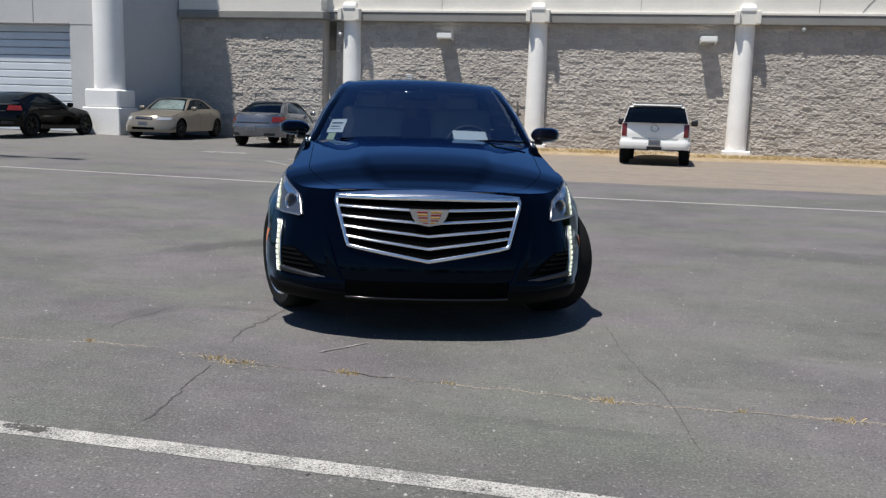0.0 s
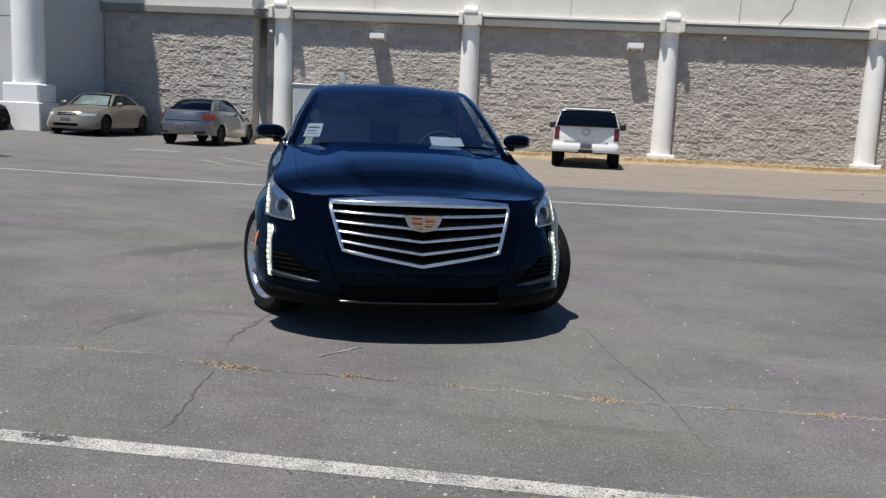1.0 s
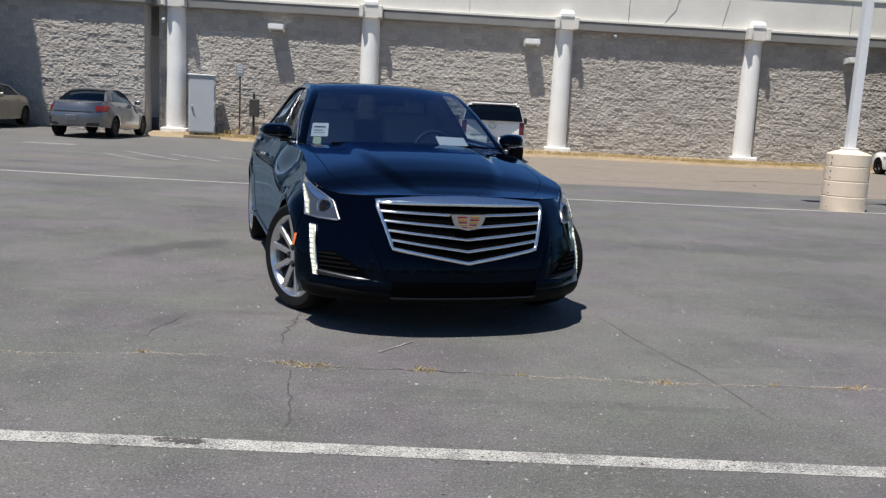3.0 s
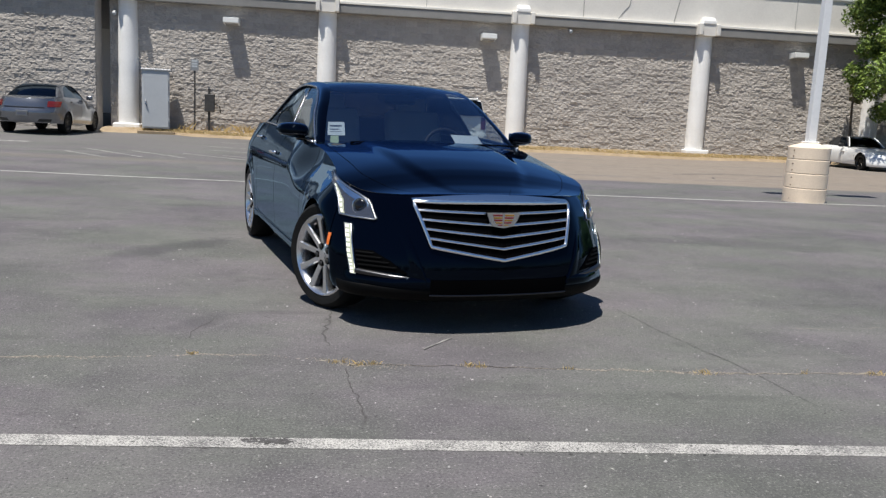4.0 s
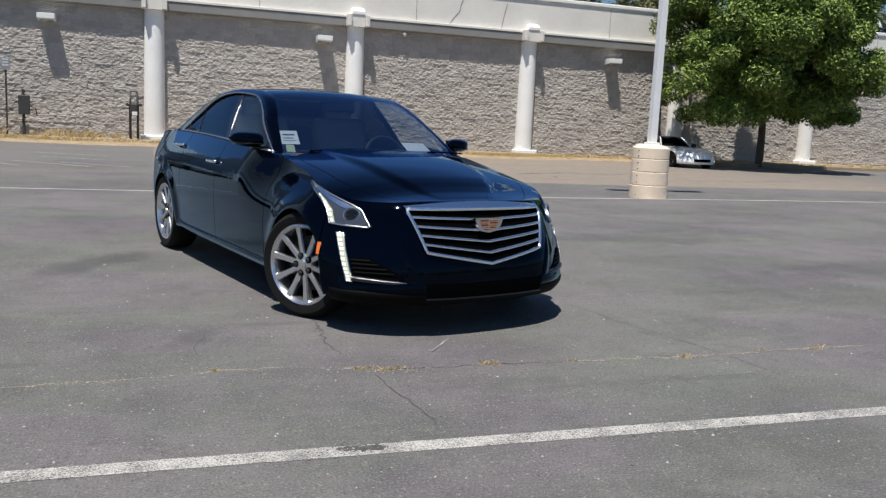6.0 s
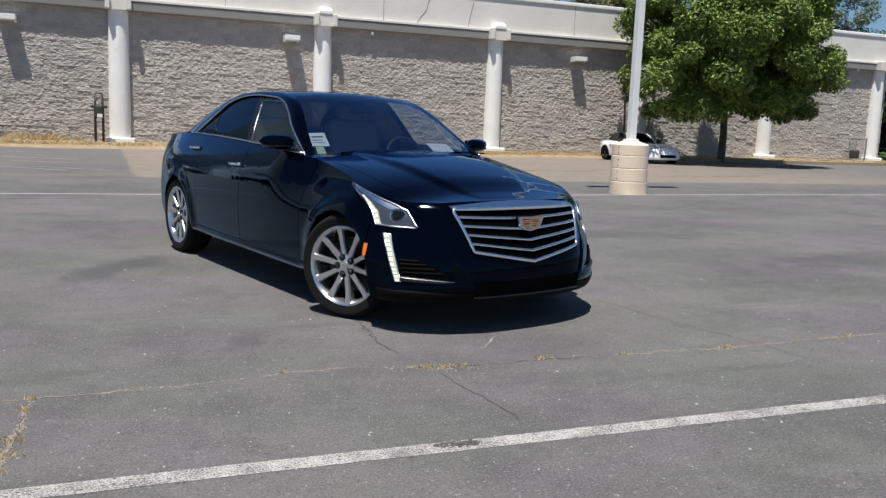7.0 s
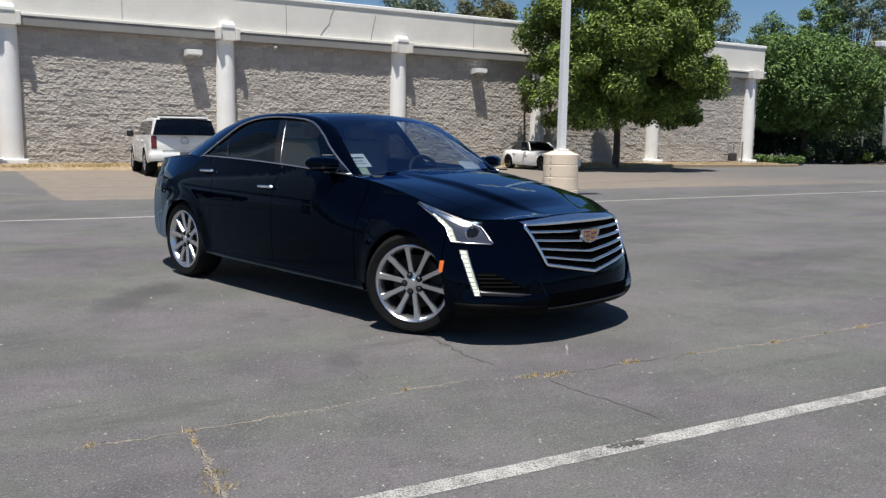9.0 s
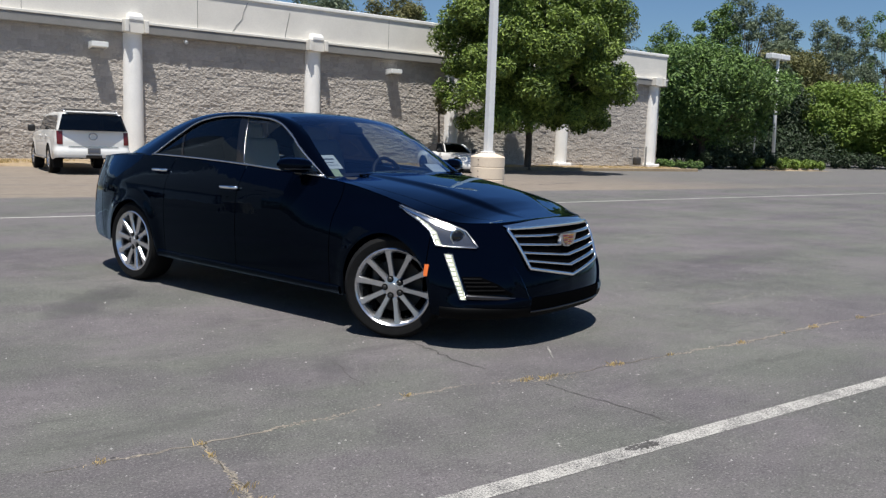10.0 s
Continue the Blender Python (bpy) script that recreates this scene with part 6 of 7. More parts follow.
M_LIGHTBOX = material("off-white lamp housing", (0.78, 0.78, 0.75), 0.5)
M_PEBBLE = material("pale grit", (0.42, 0.41, 0.39), 0.9, dark=(0.25, 0.24, 0.23), scale=30)
M_PIPE = material("grey pipe", (0.35, 0.35, 0.34), 0.45, metal=0.6)


def lamp_post(label, m, group):
    post = thing("lamp_post", label, "lamp post", m, group=group)
    base = part("concrete_base", lathe([(0.360, 0.0), (0.362, 0.235), (0.352, 0.242), (0.352, 0.252), (0.358, 0.26), (0.357, 0.49), (0.349, 0.497), (0.349, 0.507), (0.355, 0.515), (0.354, 0.735), (0.346, 0.742), (0.346, 0.752), (0.352, 0.76), (0.352, 0.95), (0.340, 0.965), (0.144, 1.03), (0.000, 1.035)], seg=40), M_POSTBASE, post, "cream round concrete base with bolted bands", smooth=True, angle=35)
    for z in (0.06, 0.17, 0.30, 0.43, 0.56, 0.67, 0.80, 0.90):
        a = radians(198)
        part("bolt", lathe([(0.013, 0), (0.011, 0.005), (0.0, 0.006)], Matrix.Translation((0.355 * math.cos(a), 0.355 * math.sin(a), z)) @ Vector((math.cos(a), math.sin(a), 0)).to_track_quat("Z", "Y").to_matrix().to_4x4(), 8), M_RUST, base)
    bm = bmesh.new()
    rings = []
    for z, h in ((1.02, 0.072), (3.5, 0.065), (6.05, 0.058)):
        rings.append([bm.verts.new((sx * h, sy * h, z)) for sx, sy in ((-1, -1), (1, -1), (1, 1), (-1, 1))])
    for a, b in zip(rings, rings[1:]):
        for i in range(4):
            j = (i + 1) % 4
            bm.faces.new((a[i], a[j], b[j], b[i]))
    bm.faces.new(rings[-1])
    bmesh.ops.bevel(bm, geom=[e for e in bm.edges if abs(e.verts[0].co.z - e.verts[1].co.z) > 1], offset=0.012, segments=2, affect="EDGES")
    part("pole", bm, M_POLE, post)
    part("foot_collar", box(0, 0, 1.045, 0.22, 0.22, 0.035, 0.01), M_POLE, post)
    for sg in (1, -1):
        part("arm", box(sg * 0.2, 0, 5.98, 0.36, 0.08, 0.08, 0.01), M_POLE, post)
        part("lamp_head", box(sg * 0.75, 0, 6.0, 0.80, 0.36, 0.22, 0.03), M_POLE, post)
    return post


lamp_post("white steel lamp post on a cream concrete base", pose(8.94, 14.08, 0, 0, 0, 0), "lot lamp posts")
lamp_post("white steel lamp post at the lot's far side", pose(-10.98, 15.4, 0, 0, 0, 0), "lot lamp posts")
far_post = thing("lamp_post", "white twin-head lamp post among the hedges", "lamp post", pose(54.4, 35.6, 0), group="lot lamp posts")
part("pole", tube([(0, 0, 0), (-0.25, 0, 4), (-0.5, 0, 7.9)], 0.13, 8, taper=0.8), M_POLE, far_post, smooth=True)
for _sx in (-1, 1):
    part("lamp_head", box(-0.5 + _sx * 0.62, 0, 7.95, 1.1, 0.55, 0.38, 0.04), M_POLE, far_post)
sign_pole = part("marker_pole", tube([(0, 0, 0), (0.05, 0, 3.4)], 0.05, 6), M_PIPE)
sign_pole.matrix_world = pose(51.2, 35.2, 0)
tagged(sign_pole, "thin grey steel pole among dark hedges", "pole")


def wall_lamp(x):
    lamp = thing("wall_lamp", "off-white box wall lamp mounted high on blocks", "wall lamp", pose(x, WALL_Y, 4.0), group="wall lamps")
    bm = bmesh.new()
    vs = [(-0.27, 0, 0.12), (0.27, 0, 0.12), (0.27, -0.56, 0.12), (-0.27, -0.56, 0.12), (-0.27, 0, -0.12), (0.27, 0, -0.12), (0.27, -0.56, -0.06), (-0.27, -0.56, -0.06)]
    v = [bm.verts.new(p) for p in vs]
    for f in ((0, 1, 2, 3), (7, 6, 5, 4), (3, 2, 6, 7), (1, 5, 6, 2), (0, 3, 7, 4), (0, 4, 5, 1)):
        bm.faces.new([v[i] for i in f])
    bmesh.ops.bevel(bm, geom=bm.edges[:], offset=0.015, segments=2, affect="EDGES")
    part("housing", bm, M_LIGHTBOX, lamp)
    part("lens", box(0, -0.26, -0.095, 0.44, 0.36, 0.02, 0.004, Euler((radians(-6.8), 0, 0))), M_CLEARLAMP, lamp)
    return lamp


for _x in (-3.32, 5.80, 17.72):
    wall_lamp(_x)


def dome_camera(x, y, z, label, light=True):
    d = thing("security_camera", label, "camera", pose(x, y, z))
    part("bracket", box(0, -0.12, 0.05, 0.08, 0.26, 0.06, 0.01), M_LIGHTBOX if light else M_DARKMETAL, d)
    part("dome", lathe([(0.0, -0.08), (0.04, -0.072), (0.062, -0.045), (0.07, 0.0), (0.07, 0.025), (0.03, 0.05), (0.0, 0.05)], pose(0, -0.24, 0), 18), M_CABINET, d, smooth=True)
    return d


dome_camera(8.84, WALL_Y, 4.40, "small off-white dome camera under the ledge")
dome_camera(33.3, WALL_Y, 4.50, "small off-white dome camera near the corner column")
dome_camera(-7.30, WALL_Y, 4.05, "small round globe light in the shaded niche")

# grey utility cabinet on its slab
cab = thing("utility_cabinet", "pale grey steel utility cabinet on a concrete slab", "utility cabinet", pose(-5.80, 30.45, 0, 0, 0, 11))
part("slab", box(0.0, 0.06, 0.04, 1.22, 0.92, 0.14, 0.02), M_SOIL, cab)
part("body", box(0, 0, 1.18, 0.90, 0.7, 1.98, 0.015), M_CABINET, cab)
cab_door = part("door", box(0, -0.362, 1.17, 0.83, 0.03, 1.86, 0.012), M_CABINET, cab)
part("handle", tube([(-0.33, -0.385, 1.14), (-0.33, -0.41, 1.12), (-0.33, -0.41, 1.02), (-0.28, -0.41, 0.94)], 0.022, 6), M_SATIN, cab_door, "bright metal lever handle")
for _z in (0.5, 1.2, 1.9):
    part("hinge", box(0.43, -0.37, _z, 0.03, 0.04, 0.12, 0.006), M_CABINET, cab_door)
part("roof_cap", box(0, -0.02, 2.19, 0.96, 0.78, 0.05, 0.012), M_POLE, cab)

sign = thing("sign_post", "small faded sign on a thin dark post", "sign", pose(-4.52, 30.6, 0.1))
part("post", tube([(0, 0, 0), (0, 0, 2.45)], 0.028, 6), M_DARKMETAL, sign)
_pl = part("plate", box(0, -0.035, 2.33, 0.27, 0.012, 0.40, 0.004), M_PIPE, sign)
for _z in (2.46, 2.37, 2.28):
    part("bar", box(0, -0.044, _z, 0.19, 0.004, 0.06), M_CABINET, _pl)
meter = thing("meter_box", "dark weathered meter box on a short post", "meter box", pose(-4.05, 30.75, 0.1))
part("post", tube([(0, 0, 0), (0, 0, 1.55)], 0.045, 6), M_DARKMETAL, meter)
part("box", box(0.03, -0.06, 1.05, 0.34, 0.14, 0.62, 0.015), M_DARKMETAL, meter)
part("conduit", tube([(0.2, -0.05, 1.0), (0.36, -0.03, 0.95), (0.4, 0.0, 0.7)], 0.02, 6), M_DARKMETAL, meter)
gauge = thing("standpipe", "black valve on two grey standpipes beside a column", "standpipe", pose(-0.66, 30.45, 0.1))
for _sx in (-0.12, 0.12):
    part("pipe", tube([(_sx, 0, 0), (_sx, 0, 1.2), (_sx * 0.8, 0, 1.62)], 0.042, 8), M_DARKMETAL, gauge, smooth=True)
    part("valve_wheel", lathe([(0.02, -0.02), (0.055, -0.015), (0.055, 0.015), (0.02, 0.02)], pose(_sx * 1.7, -0.05, 1.22, 90, 0, 0), 12), M_DARKMETAL, gauge)
part("valve_body", box(0, -0.02, 1.06, 0.24, 0.22, 0.42, 0.05, seg=2), M_DARKMETAL, gauge)
part("tag", box(0.02, -0.16, 0.93, 0.16, 0.02, 0.12, 0.004), M_LIGHTBOX, gauge, "white valve tag")
part("top_bar", tube([(-0.11, 0, 1.60), (-0.08, 0, 1.66), (0.08, 0, 1.66), (0.11, 0, 1.60)], 0.03, 6), M_DARKMETAL, gauge)
gas = thing("gas_meter", "grey gas meter with thin pipes by the wall", "gas meter", pose(33.4, 30.75, 0.1))
part("body", box(0.05, 0, 0.36, 0.42, 0.3, 0.42, 0.08, seg=2), M_DARKMETAL, gas)
part("pipe", tube([(-0.32, 0, 0.0), (-0.32, 0, 1.0), (0.1, 0, 1.05), (0.1, 0, 0.5)], 0.03, 6), M_PIPE, gas)
part("pipe", tube([(0.75, 0, 0.0), (0.75, 0, 1.15)], 0.045, 6), M_PIPE, gas)
dish = thing("roof_antenna", "small white antenna on a mast above the roof", "antenna", pose(32.5, 32.2, 5.3))
part("mast", tube([(0, 0, 0), (0, 0, 1.5)], 0.03, 6), M_PIPE, dish)
part("dish", lathe([(0.0, 0.0), (0.16, 0.04), (0.24, 0.12), (0.25, 0.13), (0.16, 0.06), (0.0, 0.02)], pose(0, -0.05, 1.5, 60, 0, 30), 16), M_POLE, dish, smooth=True)

# kerb along the strip at the right half
for _k in range(8):
    _x = 21.9 + 1.8 * _k
    _kb = part("kerb_stone", box(_x + 0.9, 28.95, 0.05, 1.79, 0.16, 0.20, 0.02), M_SOIL)
    tagged(_kb, "pale concrete kerb stone", "kerb", group="kerb stones")


# painted lines, worn through in places
def worn_paint(name, wear, tint=(0.66, 0.65, 0.62), soft=0.10, patchy=0.6):
    m = bpy.data.materials.new(name)
    m.use_nodes = True
    nt = m.node_tree
    n, li = nt.nodes, nt.links
    b = n["Principled BSDF"]
    b.inputs["Roughness"].default_value = 0.8
    geo = n.new("ShaderNodeNewGeometry")
    a = n.new("ShaderNodeTexNoise")
    a.inputs["Scale"].default_value, a.inputs["Detail"].default_value, a.inputs["Roughness"].default_value = 120, 6, 0.8
    c = n.new("ShaderNodeTexNoise")
    c.inputs["Scale"].default_value, c.inputs["Detail"].default_value = 7.0, 6
    for t in (a, c):
        li.new(geo.outputs["Position"], t.inputs["Vector"])
    mm = n.new("ShaderNodeMath")
    mm.operation = "MULTIPLY_ADD"
    mm.inputs[1].default_value = patchy
    li.new(c.outputs[0], mm.inputs[0])
    li.new(a.outputs[0], mm.inputs[2])
    r = n.new("ShaderNodeValToRGB")
    r.color_ramp.elements[0].position, r.color_ramp.elements[1].position = wear, wear + soft
    r.color_ramp.elements[0].color = (0.14, 0.136, 0.130, 1)
    r.color_ramp.elements[1].color = (*tint, 1)
    li.new(mm.outputs[0], r.inputs[0])
    li.new(r.outputs[0], b.inputs["Base Color"])
    bp = n.new("ShaderNodeBump")
    bp.inputs["Strength"].default_value, bp.inputs["Distance"].default_value = 0.4, 0.004
    li.new(a.outputs[0], bp.inputs["Height"])
    li.new(bp.outputs[0], b.inputs["Normal"])
    return m


M_LINE = worn_paint("worn white road paint", 0.575, (0.46, 0.445, 0.41), 0.12, 0.26)
M_LINE_OLD = worn_paint("old faded road paint", 0.74, (0.40, 0.385, 0.355), 0.2)
M_LINE_FAR = worn_paint("thin white road paint", 0.60, (0.43, 0.42, 0.395))
M_CRACK = material("dark crack", (0.030, 0.027, 0.025), 0.95, dark=(0.115, 0.111, 0.108), scale=9, fine=40, amount=0.7)
M_CRACKSAND = material("pale sand", (0.36, 0.315, 0.25), 0.95, dark=(0.15, 0.135, 0.115), scale=30, fine=90, amount=0.9)
M_CRACKDUST = material("sandy crack filling", (0.31, 0.27, 0.21), 0.95, dark=(0.135, 0.128, 0.118), scale=7, fine=50, amount=0.8)


def strip(name, pts, width, mat, label, cat, seed=0, ragged=0.0, z=0.004, kind="structure", step=0.06):
    """A flat ribbon along ground points with ragged edges."""
    rng = random.Random(seed)
    rows = []
    for (x0, y0), (x1, y1) in zip(pts, pts[1:]):
        ln = math.hypot(x1 - x0, y1 - y0)
        n = max(1, int(ln / step))
        nx, ny = -(y1 - y0) / ln, (x1 - x0) / ln
        for k in range(n + 1):
            t = k / n
            x, y = x0 + (x1 - x0) * t, y0 + (y1 - y0) * t
            a = width / 2 * (1 + ragged * rng.uniform(-1, 1))
            b = width / 2 * (1 + ragged * rng.uniform(-1, 1))
            j = ragged * width * rng.uniform(-0.7, 0.7)
            zz = z + ground_z(x, y)
            rows.append([(x + nx * (a + j), y + ny * (a + j), zz), (x - nx * (b - j), y - ny * (b - j), zz)])
    return tagged(part(name, grid_mesh(name, rows, False), mat), label, cat, kind=kind)


strip("near_line", [(-14, 3.33), (-6, 3.17), (-0.4, 3.105), (3.1, 3.02), (12, 2.9)], 0.098, M_LINE, "worn white painted parking line", "painted line", 1, 0.018, 0.0018)
strip("far_line", [(-22, 14.9), (-8.1, 14.2), (-2.9, 13.70), (0.5, 13.58), (6.6, 13.65), (11.9, 13.87), (26.0, 14.22), (60, 15.2)], 0.085, M_LINE_FAR, "thin white painted line across the lot", "painted line", 2, 0.08, step=0.3)
for _i, (_a, _b) in enumerate((((-5.3, 19.32), (-3.97, 17.75)), ((-5.28, 20.6), (-3.4, 18.3)), ((-4.11, 20.3), (-2.6, 18.6)), ((-2.9, 20.1), (-1.3, 18.7)), ((-2.6, 21.9), (-1.15, 21.2)), ((-2.9, 23.6), (-1.15, 22.8)), ((-3.0, 26.2), (-1.2, 25.6)), ((-2.0, 19.9), (-0.5, 18.9)))):
    strip("hatch_line", [_a, _b], 0.11, M_LINE_OLD, "faded white hatch line on asphalt", "painted line", 20 + _i, 0.15)
strip("lane_mark", [(-8.3, 22.1), (-7.05, 22.2)], 0.5, M_LINE_OLD, "faded white lane mark on asphalt", "painted line", 40, 0.2)

# cracks, dry grass and pebbles
def jag(pts, seed, amp=0.03, step=0.09):
    rng = random.Random(seed)
    out = [pts[0]]
    for (x0, y0), (x1, y1) in zip(pts, pts[1:]):
        n = max(1, int(math.hypot(x1 - x0, y1 - y0) / step))
        for k in range(1, n + 1):
            t = k / n
            j = amp if k < n else amp * 0.4
            out.append((x0 + (x1 - x0) * t + rng.uniform(-j, j), y0 + (y1 - y0) * t + rng.uniform(-j, j)))
    return out


def crack(pts, width, mat, label, seed, keep=0.75, step=0.035):
    """A broken, ragged thread of crack along ground points; its width wanders and fades out in places."""
    rng = random.Random(seed)
    v, f = [], []
    wide, last = 1.0, None
    for (x0, y0), (x1, y1) in zip(pts, pts[1:]):
        ln = math.hypot(x1 - x0, y1 - y0)
        if ln < 1e-6:
            continue
        nx, ny = -(y1 - y0) / ln, (x1 - x0) / ln
        for k in range(max(1, int(ln / step))):
            t = k / max(1, int(ln / step))
            wide = min(1.6, max(-0.9, wide + rng.uniform(-0.42, 0.42) + (keep - 0.5) * 0.10))
            x, y = x0 + (x1 - x0) * t + rng.uniform(-1, 1) * width * 0.45, y0 + (y1 - y0) * t + rng.uniform(-1, 1) * width * 0.45
            h = width / 2 * max(0.0, wide) * rng.uniform(0.6, 1.25)
            if h <= width * 0.04:
                last = None
                continue
            a = len(v)
            v += [(x + nx * h, y + ny * h, 0.0022), (x - nx * h, y - ny * h, 0.0022)]
            if last is not None:
                f.append((last, last + 1, a + 1, a))
            last = a
    return tagged(part("crack", mesh_of("crack", v, f), mat), label, "crack", kind="structure")


CROSS = [(-9, 4.3), (-5, 4.16), (-1.69, 4.12), (-0.94, 4.10), (-0.28, 4.12), (0.15, 4.19), (0.54, 4.20), (0.85, 4.14), (0.92, 4.06), (1.1, 4.07), (1.55, 4.07), (2.1, 4.05), (2.75, 4.01), (3.3, 4.03), (3.86, 4.05), (5.2, 4.0), (8.5, 4.1)]


def sand_line(pts, per_metre, spread, size, mat, label, seed, floor=0.0, z=0.0012, cat="sand"):
    """Sand grains and crumbs lodged along a crack, dense in some stretches and missing in others."""
    rng = np.random.default_rng(seed)
    p = np.array(pts)
    seg = np.diff(p, axis=0)
    ln = np.hypot(seg[:, 0], seg[:, 1])
    at = np.concatenate([[0], np.cumsum(ln)])
    v, f = [], []
    waves = [(rng.uniform(0.5, 9.0), rng.uniform(0, 6.3)) for _ in range(7)]
    for s in np.sort(rng.uniform(0, at[-1], int(at[-1] * per_metre))):
        dense = 0.5 + sum(math.sin(s * w + a) for w, a in waves) / 5.0
        if rng.random() > max(floor, dense):
            continue
        k = min(len(seg) - 1, int(np.searchsorted(at, s, "right")) - 1)
        x, y = p[k] + seg[k] * ((s - at[k]) / max(1e-6, ln[k]))
        x += rng.normal() * spread * 0.8
        y += rng.normal() * spread * (0.4 + 0.8 * max(0.0, dense))
        r = size * (0.4 + 1.4 * rng.random() ** 2)
        a0, n = rng.random() * 6.3, 5
        i = len(v)
        for q in range(n):
            a = a0 + 6.283 * q / n
            rr = r * rng.uniform(0.6, 1.3)
            v.append((x + rr * 1.5 * math.cos(a), y + rr * math.sin(a), z))
        v.append((x, y, z + r * rng.uniform(0.25, 0.6) * (0.1 if z > 0.002 else 1.0)))
        f += [(i + q, i + (q + 1) % n, i + n) for q in range(n)]
    return tagged(part("crack_sand", mesh_of("crack_sand", v, f), mat), label, cat, kind="stuff")


CROSS_LINE = jag(CROSS, 31, 0.016, 0.06)
crack(CROSS_LINE, 0.0075, M_CRACKDUST, "long sandy crack across the asphalt", 3, 0.42)
crack(CROSS_LINE, 0.0055, M_CRACK, "thin dark thread of the long crack", 4, 0.45)
sand_line(CROSS_LINE, 330, 0.007, 0.0034, M_CRACKSAND, "pale sand and crumbs lodged in the long crack", 51)
sand_line(jag([(0.72, 4.17), (0.86, 4.13), (0.92, 4.05), (1.08, 4.08), (1.18, 4.07)], 52, 0.03, 0.05), 900, 0.030, 0.0030, M_CRACKSAND, "loose sand round the crossing of the cracks", 53, 0.4)
sand_line(jag([(2.58, 4.01), (2.74, 4.0), (2.88, 4.02)], 54, 0.01, 0.05), 700, 0.016, 0.0030, M_CRACKSAND, "loose sand round a dry tuft", 55, 0.4)
sand_line(jag([(3.5, 4.04), (3.72, 4.03), (3.95, 4.04)], 56, 0.01, 0.05), 700, 0.018, 0.0030, M_CRACKSAND, "loose sand round a dry tuft", 57, 0.4)
sand_line(jag([(-0.94, 4.12), (-0.965, 3.8), (-0.98, 3.55), (-1.01, 3.3), (-1.0, 3.0)], 58, 0.012, 0.05), 650, 0.010, 0.0034, M_CRACKSAND, "sand lodged in the grassy crack", 59, 0.3)
crack(jag([(0.80, 5.4), (0.82, 5.05), (0.80, 4.7), (0.83, 4.36)], 32, 0.018, 0.05), 0.0075, M_CRACK, "dark jagged crack in the asphalt", 5, 1.0, 0.02)
crack(jag([(0.92, 4.0), (0.93, 3.8), (0.99, 3.5), (1.0, 3.25)], 33, 0.016, 0.05), 0.007, M_CRACK, "dark jagged crack in the asphalt", 6, 1.0, 0.02)
crack(jag([(2.72, 5.4), (2.79, 4.97), (2.9, 4.5), (3.02, 4.01), (3.07, 3.6), (3.12, 3.22), (3.2, 2.6)], 34, 0.010), 0.0036, M_CRACK, "thin dark crack in the asphalt", 7, 1.1, 0.02)
crack(jag([(-0.94, 4.12), (-0.965, 3.8), (-0.98, 3.55), (-1.01, 3.3), (-1.0, 3.0)], 35, 0.012, 0.05), 0.010, M_CRACKDUST, "sandy crack with dry grass", 8, 1.3, 0.02)
crack(jag([(-0.94, 4.12), (-0.965, 3.8), (-0.98, 3.55), (-1.01, 3.3), (-1.0, 3.0)], 35, 0.012, 0.05), 0.0035, M_CRACK, "dark core of the grassy crack", 11, 0.8, 0.02)
crack(jag([(3.0, 5.15), (3.5, 4.98), (4.1, 4.97), (4.6, 5.1)], 37, 0.014), 0.0045, M_CRACKDUST, "faint pale hairline crack in the asphalt", 12, 0.6, 0.02)
crack(jag([(-0.02, 4.40), (0.09, 4.50), (0.08, 4.60), (0.14, 4.81), (0.19, 5.03)], 38, 0.014, 0.05), 0.0045, M_CRACK, "thin dark crack in the asphalt", 13, 0.8, 0.02)
for _i, _pts in enumerate(([(8.9, 20.14), (9.6, 20.6), (10.8, 21.3), (11.6, 21.05), (13.2, 21.5)], [(9.75, 19.7), (9.45, 18.9), (9.4, 18.3), (9.4, 17.7)], [(13.5, 19.2), (15.6, 19.5), (18.2, 20.3)])):
    crack(jag(_pts, 60 + _i, 0.08, 0.3), 0.06, M_CRACK, "dark crack in the tan lane", 17 + _i, 1.0, 0.1)
sand_line([(0.55, 3.096), (0.63, 3.094), (0.72, 3.092)], 1400, 0.014, 0.006, M_CRACK, "dark patch worn through the painted line", 15, 0.6, 0.0021, "worn patch")
sand_line([(-3.0, 3.14), (0.4, 3.095), (3.1, 3.02), (6.0, 2.98)], 170, 0.040, 0.0032, M_CRACK, "dark flaked specks in the painted line", 16, 0.25, 0.0021, "worn patch")
strip("scuff", jag([(1.33, 4.35), (1.42, 4.46), (1.51, 4.59)], 36, 0.006), 0.012, M_LINE_OLD, "pale scuff mark on asphalt", "scuff", 9, 0.5)
_spots = [(2.739, 4.006, 0, 0.8), (1.537, 4.073, 0, 0.9), (1.60, 4.06, 0, 0.5), (3.687, 4.03, 0, 1.0), (0.167, 4.20, 0, 0.5), (0.88, 4.10, 0, 0.9), (0.98, 4.06, 0, 0.7), (1.06, 4.08, 0, 0.6), (2.05, 4.05, 0, 0.4),
          (-1.35, 4.11, 0, 0.6), (-0.96, 3.95, 0, 0.5), (-0.98, 3.6, 0, 0.9), (-1.0, 3.45, 0, 1.1), (-1.02, 3.3, 0, 0.9), (3.3, 4.03, 0, 0.4), (4.4, 4.03, 0, 0.8), (-0.94, 4.1, 0, 0.5)]
blades("crack_grass", _spots, M_STRAW, "short dry grass tufts growing in the cracks", 11, 0.022, 50, 0.032, 0.0018)
_rng = np.random.default_rng(3)
_v, _f = [], []
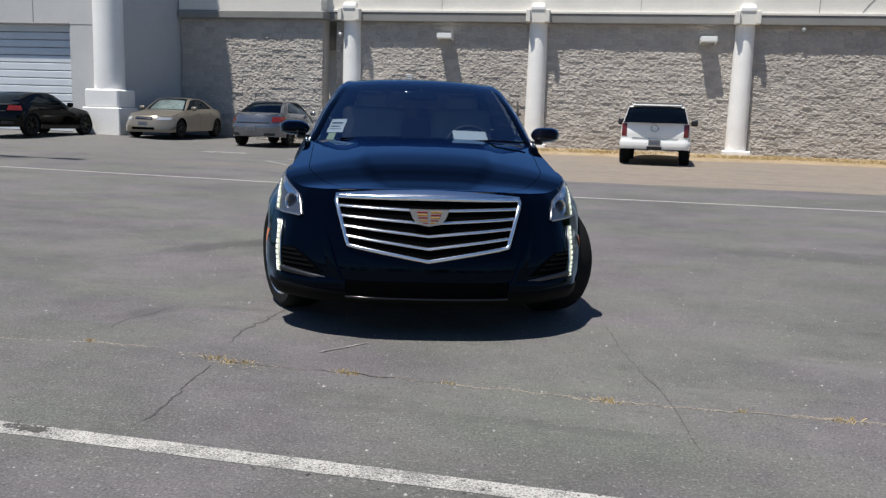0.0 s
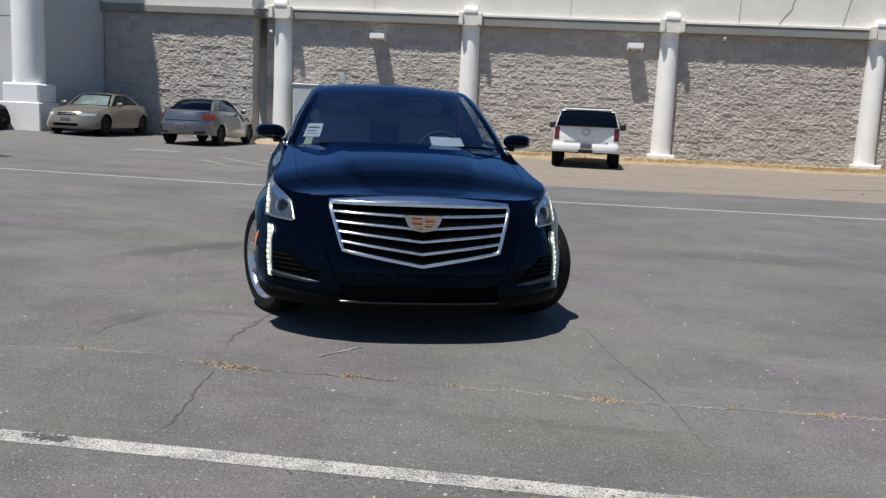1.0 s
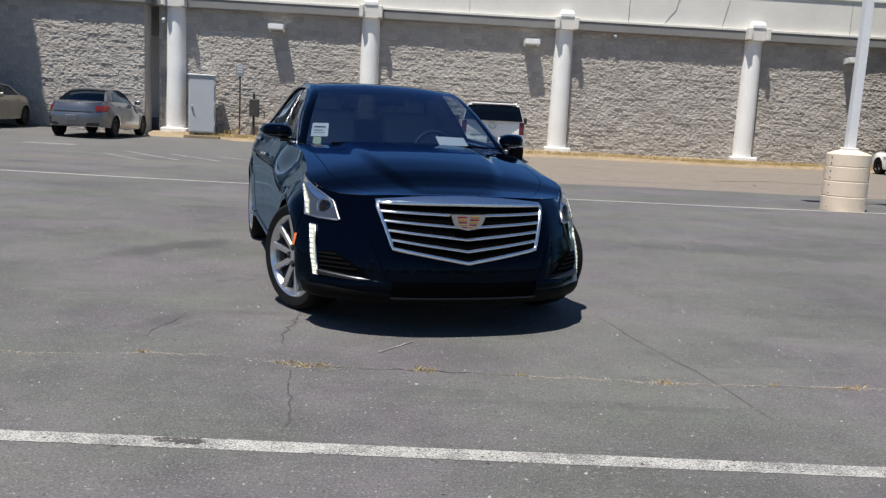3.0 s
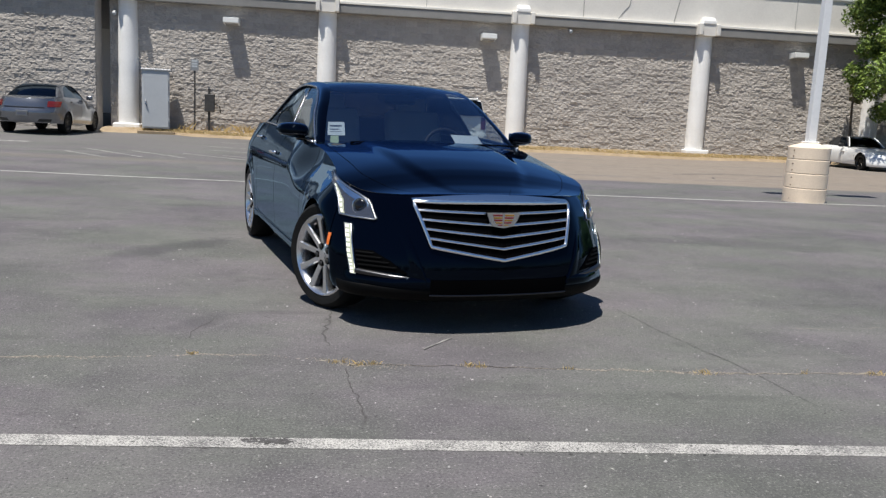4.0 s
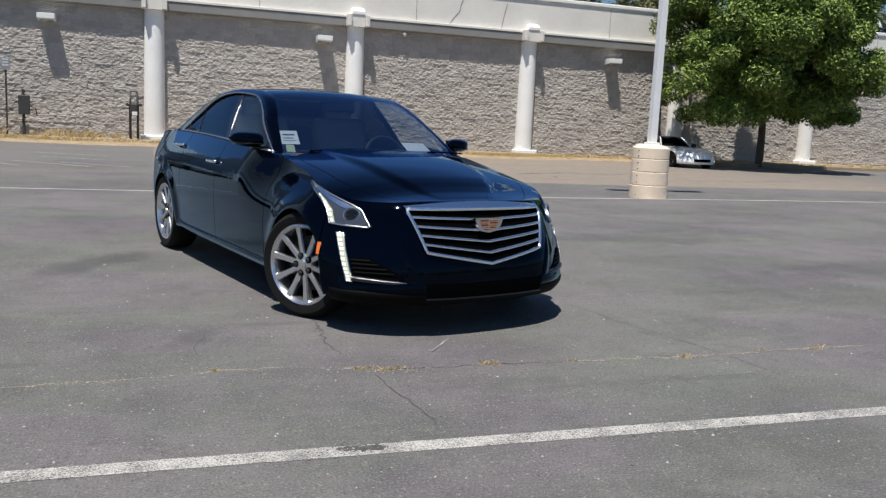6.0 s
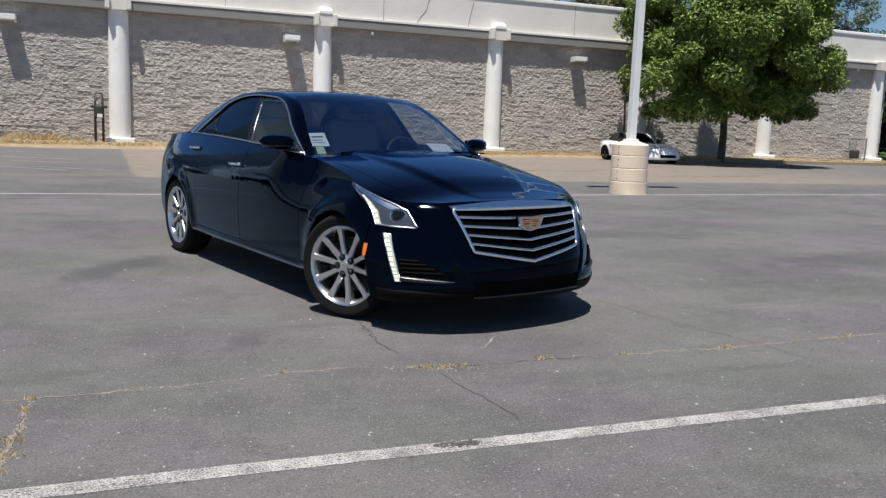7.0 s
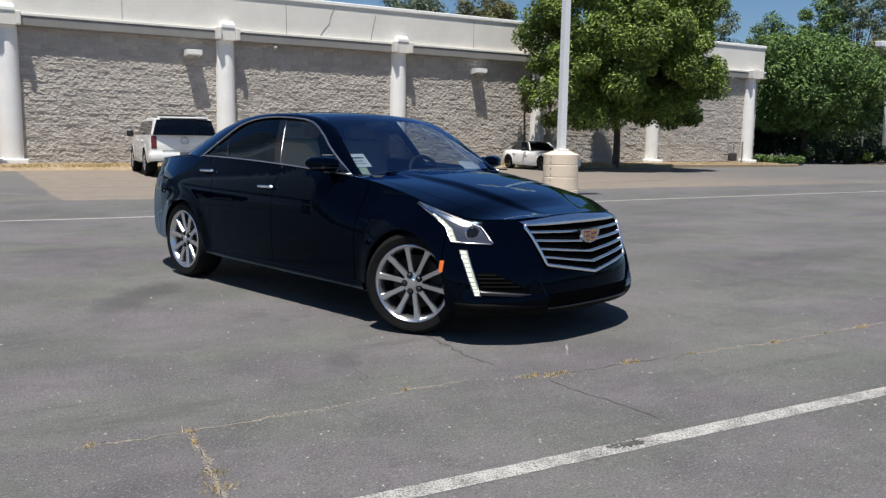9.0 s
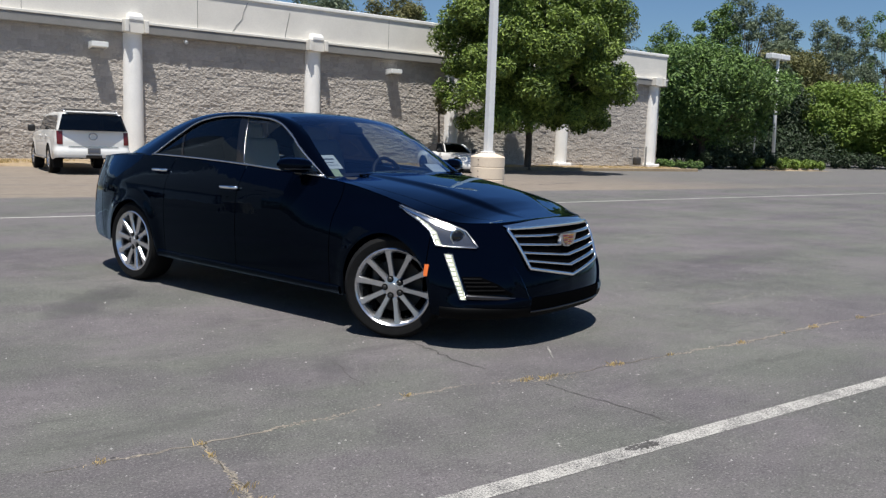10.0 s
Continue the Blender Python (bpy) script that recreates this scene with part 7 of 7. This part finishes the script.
for _k in range(1800):
    _x, _y = _rng.uniform(-5, 8), 1.6 + 8 * _rng.random() ** 1.5
    _s = 0.0022 + 0.0055 * _rng.random() ** 3
    _i = len(_v)
    _a = _rng.random(4) * 0.5 + 0.7
    _v += [(_x - _s * _a[0], _y, 0), (_x, _y - _s * _a[1], 0), (_x + _s * _a[2], _y, 0), (_x, _y + _s * _a[3], 0), (_x + _s * 0.1, _y, _s * 0.9)]
    _f += [(_i, _i + 1, _i + 4), (_i + 1, _i + 2, _i + 4), (_i + 2, _i + 3, _i + 4), (_i + 3, _i, _i + 4)]
tagged(part("pebbles", mesh_of("pebbles", _v, _f), M_PEBBLE), "scattered pale grit and pebbles on asphalt", "pebbles", kind="stuff")

# hairline cracks in the parapet
def wall_crack(pts, seed):
    rng = random.Random(seed)
    p = [(x + rng.uniform(-0.03, 0.03), 31.012, z) for x, z in pts]
    return part("hairline_crack", tube(p, 0.010, 4), M_TRIM, parapet)


wall_crack([(10.62, 4.93), (10.75, 5.2), (10.98, 5.45), (11.05, 5.7), (11.2, 6.05)], 1)
wall_crack([(9.25, 4.93), (9.25, 5.4), (9.3, 6.0)], 2)
wall_crack([(12.75, 4.93), (12.8, 5.3), (12.95, 5.9)], 3)
for _x in (-3.5, 3.5, 17.5, 24.5, 31.5):
    part("joint", box(_x, 31.015, 5.5, 0.012, 0.012, 1.2), M_TRIM, parapet)

# ---- split-faced blocks of the wall ----
BW, BH = 0.40, 0.20
NX, NZ = 13, 8


def block_data(seed):
    """One rough-faced block; front towards -y, origin at its back lower left corner."""
    rng = np.random.default_rng(seed)
    w, h = BW - 0.002, BH - 0.002
    raw = rng.uniform(0.0, 1.0, (NZ, NX + 2))
    fine = (0.45 * raw[:, :-2] + raw[:, 1:-1] + 0.45 * raw[:, 2:]) / 1.9
    fine = (fine - fine.mean()) / fine.std()
    knob = rng.normal(0, 1, (4, 6))
    wide = np.array([[lerp_table([(k, lerp_table([(m, knob[k, m]) for m in range(6)], 5 * i / (NX - 1))) for k in range(4)], 3 * j / (NZ - 1)) for i in range(NX)] for j in range(NZ)])
    run = 0.62 * fine + 0.85 * wide
    tx, tz = rng.normal(0, 1, 2)
    v, f = [], []
    for j in range(NZ):
        for i in range(NX):
            rim = i in (0, NX - 1) or j in (0, NZ - 1)
            a, b = i / (NX - 1), j / (NZ - 1)
            d = 0.034 + (0.5 if rim else 1.0) * 0.0074 * run[j, i] + 0.006 * tx * (a - 0.5) + 0.008 * tz * (b - 0.5)
            jx = 0 if rim else rng.uniform(-0.012, 0.012)
            jz = 0 if rim else rng.uniform(-0.009, 0.009) - 0.5 * (d - 0.034)
            v.append((w * a + jx, -d, h * b + jz))
    for j in range(NZ - 1):
        for i in range(NX - 1):
            a = j * NX + i
            if rng.random() < 0.5:
                f += [(a, a + 1, a + NX + 1), (a, a + NX + 1, a + NX)]
            else:
                f += [(a, a + 1, a + NX), (a + 1, a + NX + 1, a + NX)]
    ring = [i for i in range(NX)] + [j * NX + NX - 1 for j in range(1, NZ)] + [(NZ - 1) * NX + i for i in range(NX - 2, -1, -1)] + [j * NX for j in range(NZ - 2, 0, -1)]
    side = len(v)
    n = len(ring)
    for k in ring:
        v.append(v[k])
    for k in ring:
        v.append((v[k][0], 0.06, v[k][2]))
    for k in range(n):
        m = (k + 1) % n
        f.append((side + m, side + k, side + n + k, side + n + m))
    return v, f


VARIANTS = [block_data(100 + k) for k in range(28)]
VARIANT_MESH = []
for _v, _f in VARIANTS:
    _me = mesh_of("block", _v, _f)
    _me.materials.append(M_BLOCK)
    VARIANT_MESH.append(_me)


def lay_blocks(wall, x0, x1, y, near, seed):
    """Courses of blocks; those in the stretch `near` are pieces of their own, the rest one mesh."""
    rng = random.Random(seed)
    allv, allf = [], []
    made = 0
    row = 0
    z = 0.02
    while z < 4.45:
        x = x0 - rng.uniform(0.0, BW * 0.9)
        while x < x1 - 0.04:
            k = rng.randrange(len(VARIANTS))
            xa, xb = max(x, x0), min(x + BW, x1)
            fit = max(0.05, (xb - xa) / BW)
            dy = rng.uniform(-0.012, 0.012)
            if near and near[0] < x < near[1] and near[2] < z < near[3] and made < 300:
                ob = new("block", VARIANT_MESH[k])
                ob.location = (xa, y + dy, z)
                ob.scale = (fit, 1, 1)
                ob.parent = wall
                made += 1
            else:
                v, f = VARIANTS[k]
                o = len(allv)
                allv += [(p[0] * fit + xa, p[1] + y + dy, p[2] + z) for p in v]
                allf += [tuple(i + o for i in q) for q in f]
            x += BW
        z += BH
        row += 1
    rest = part("blocks", mesh_of("blocks", allv, allf), M_BLOCK, wall)
    tagged(rest, kind="stuff")


lay_blocks(wall_main, -7.5, 35.5, WALL_Y - 0.02, (0.6, 6.6, 0.9, 4.4), 7)
lay_blocks(wall_bay, BAY_X0 + 0.01, BAY_X1 - 0.01, BAY_Y + 0.0, (-99, 0, 0.0, 9.0), 8)
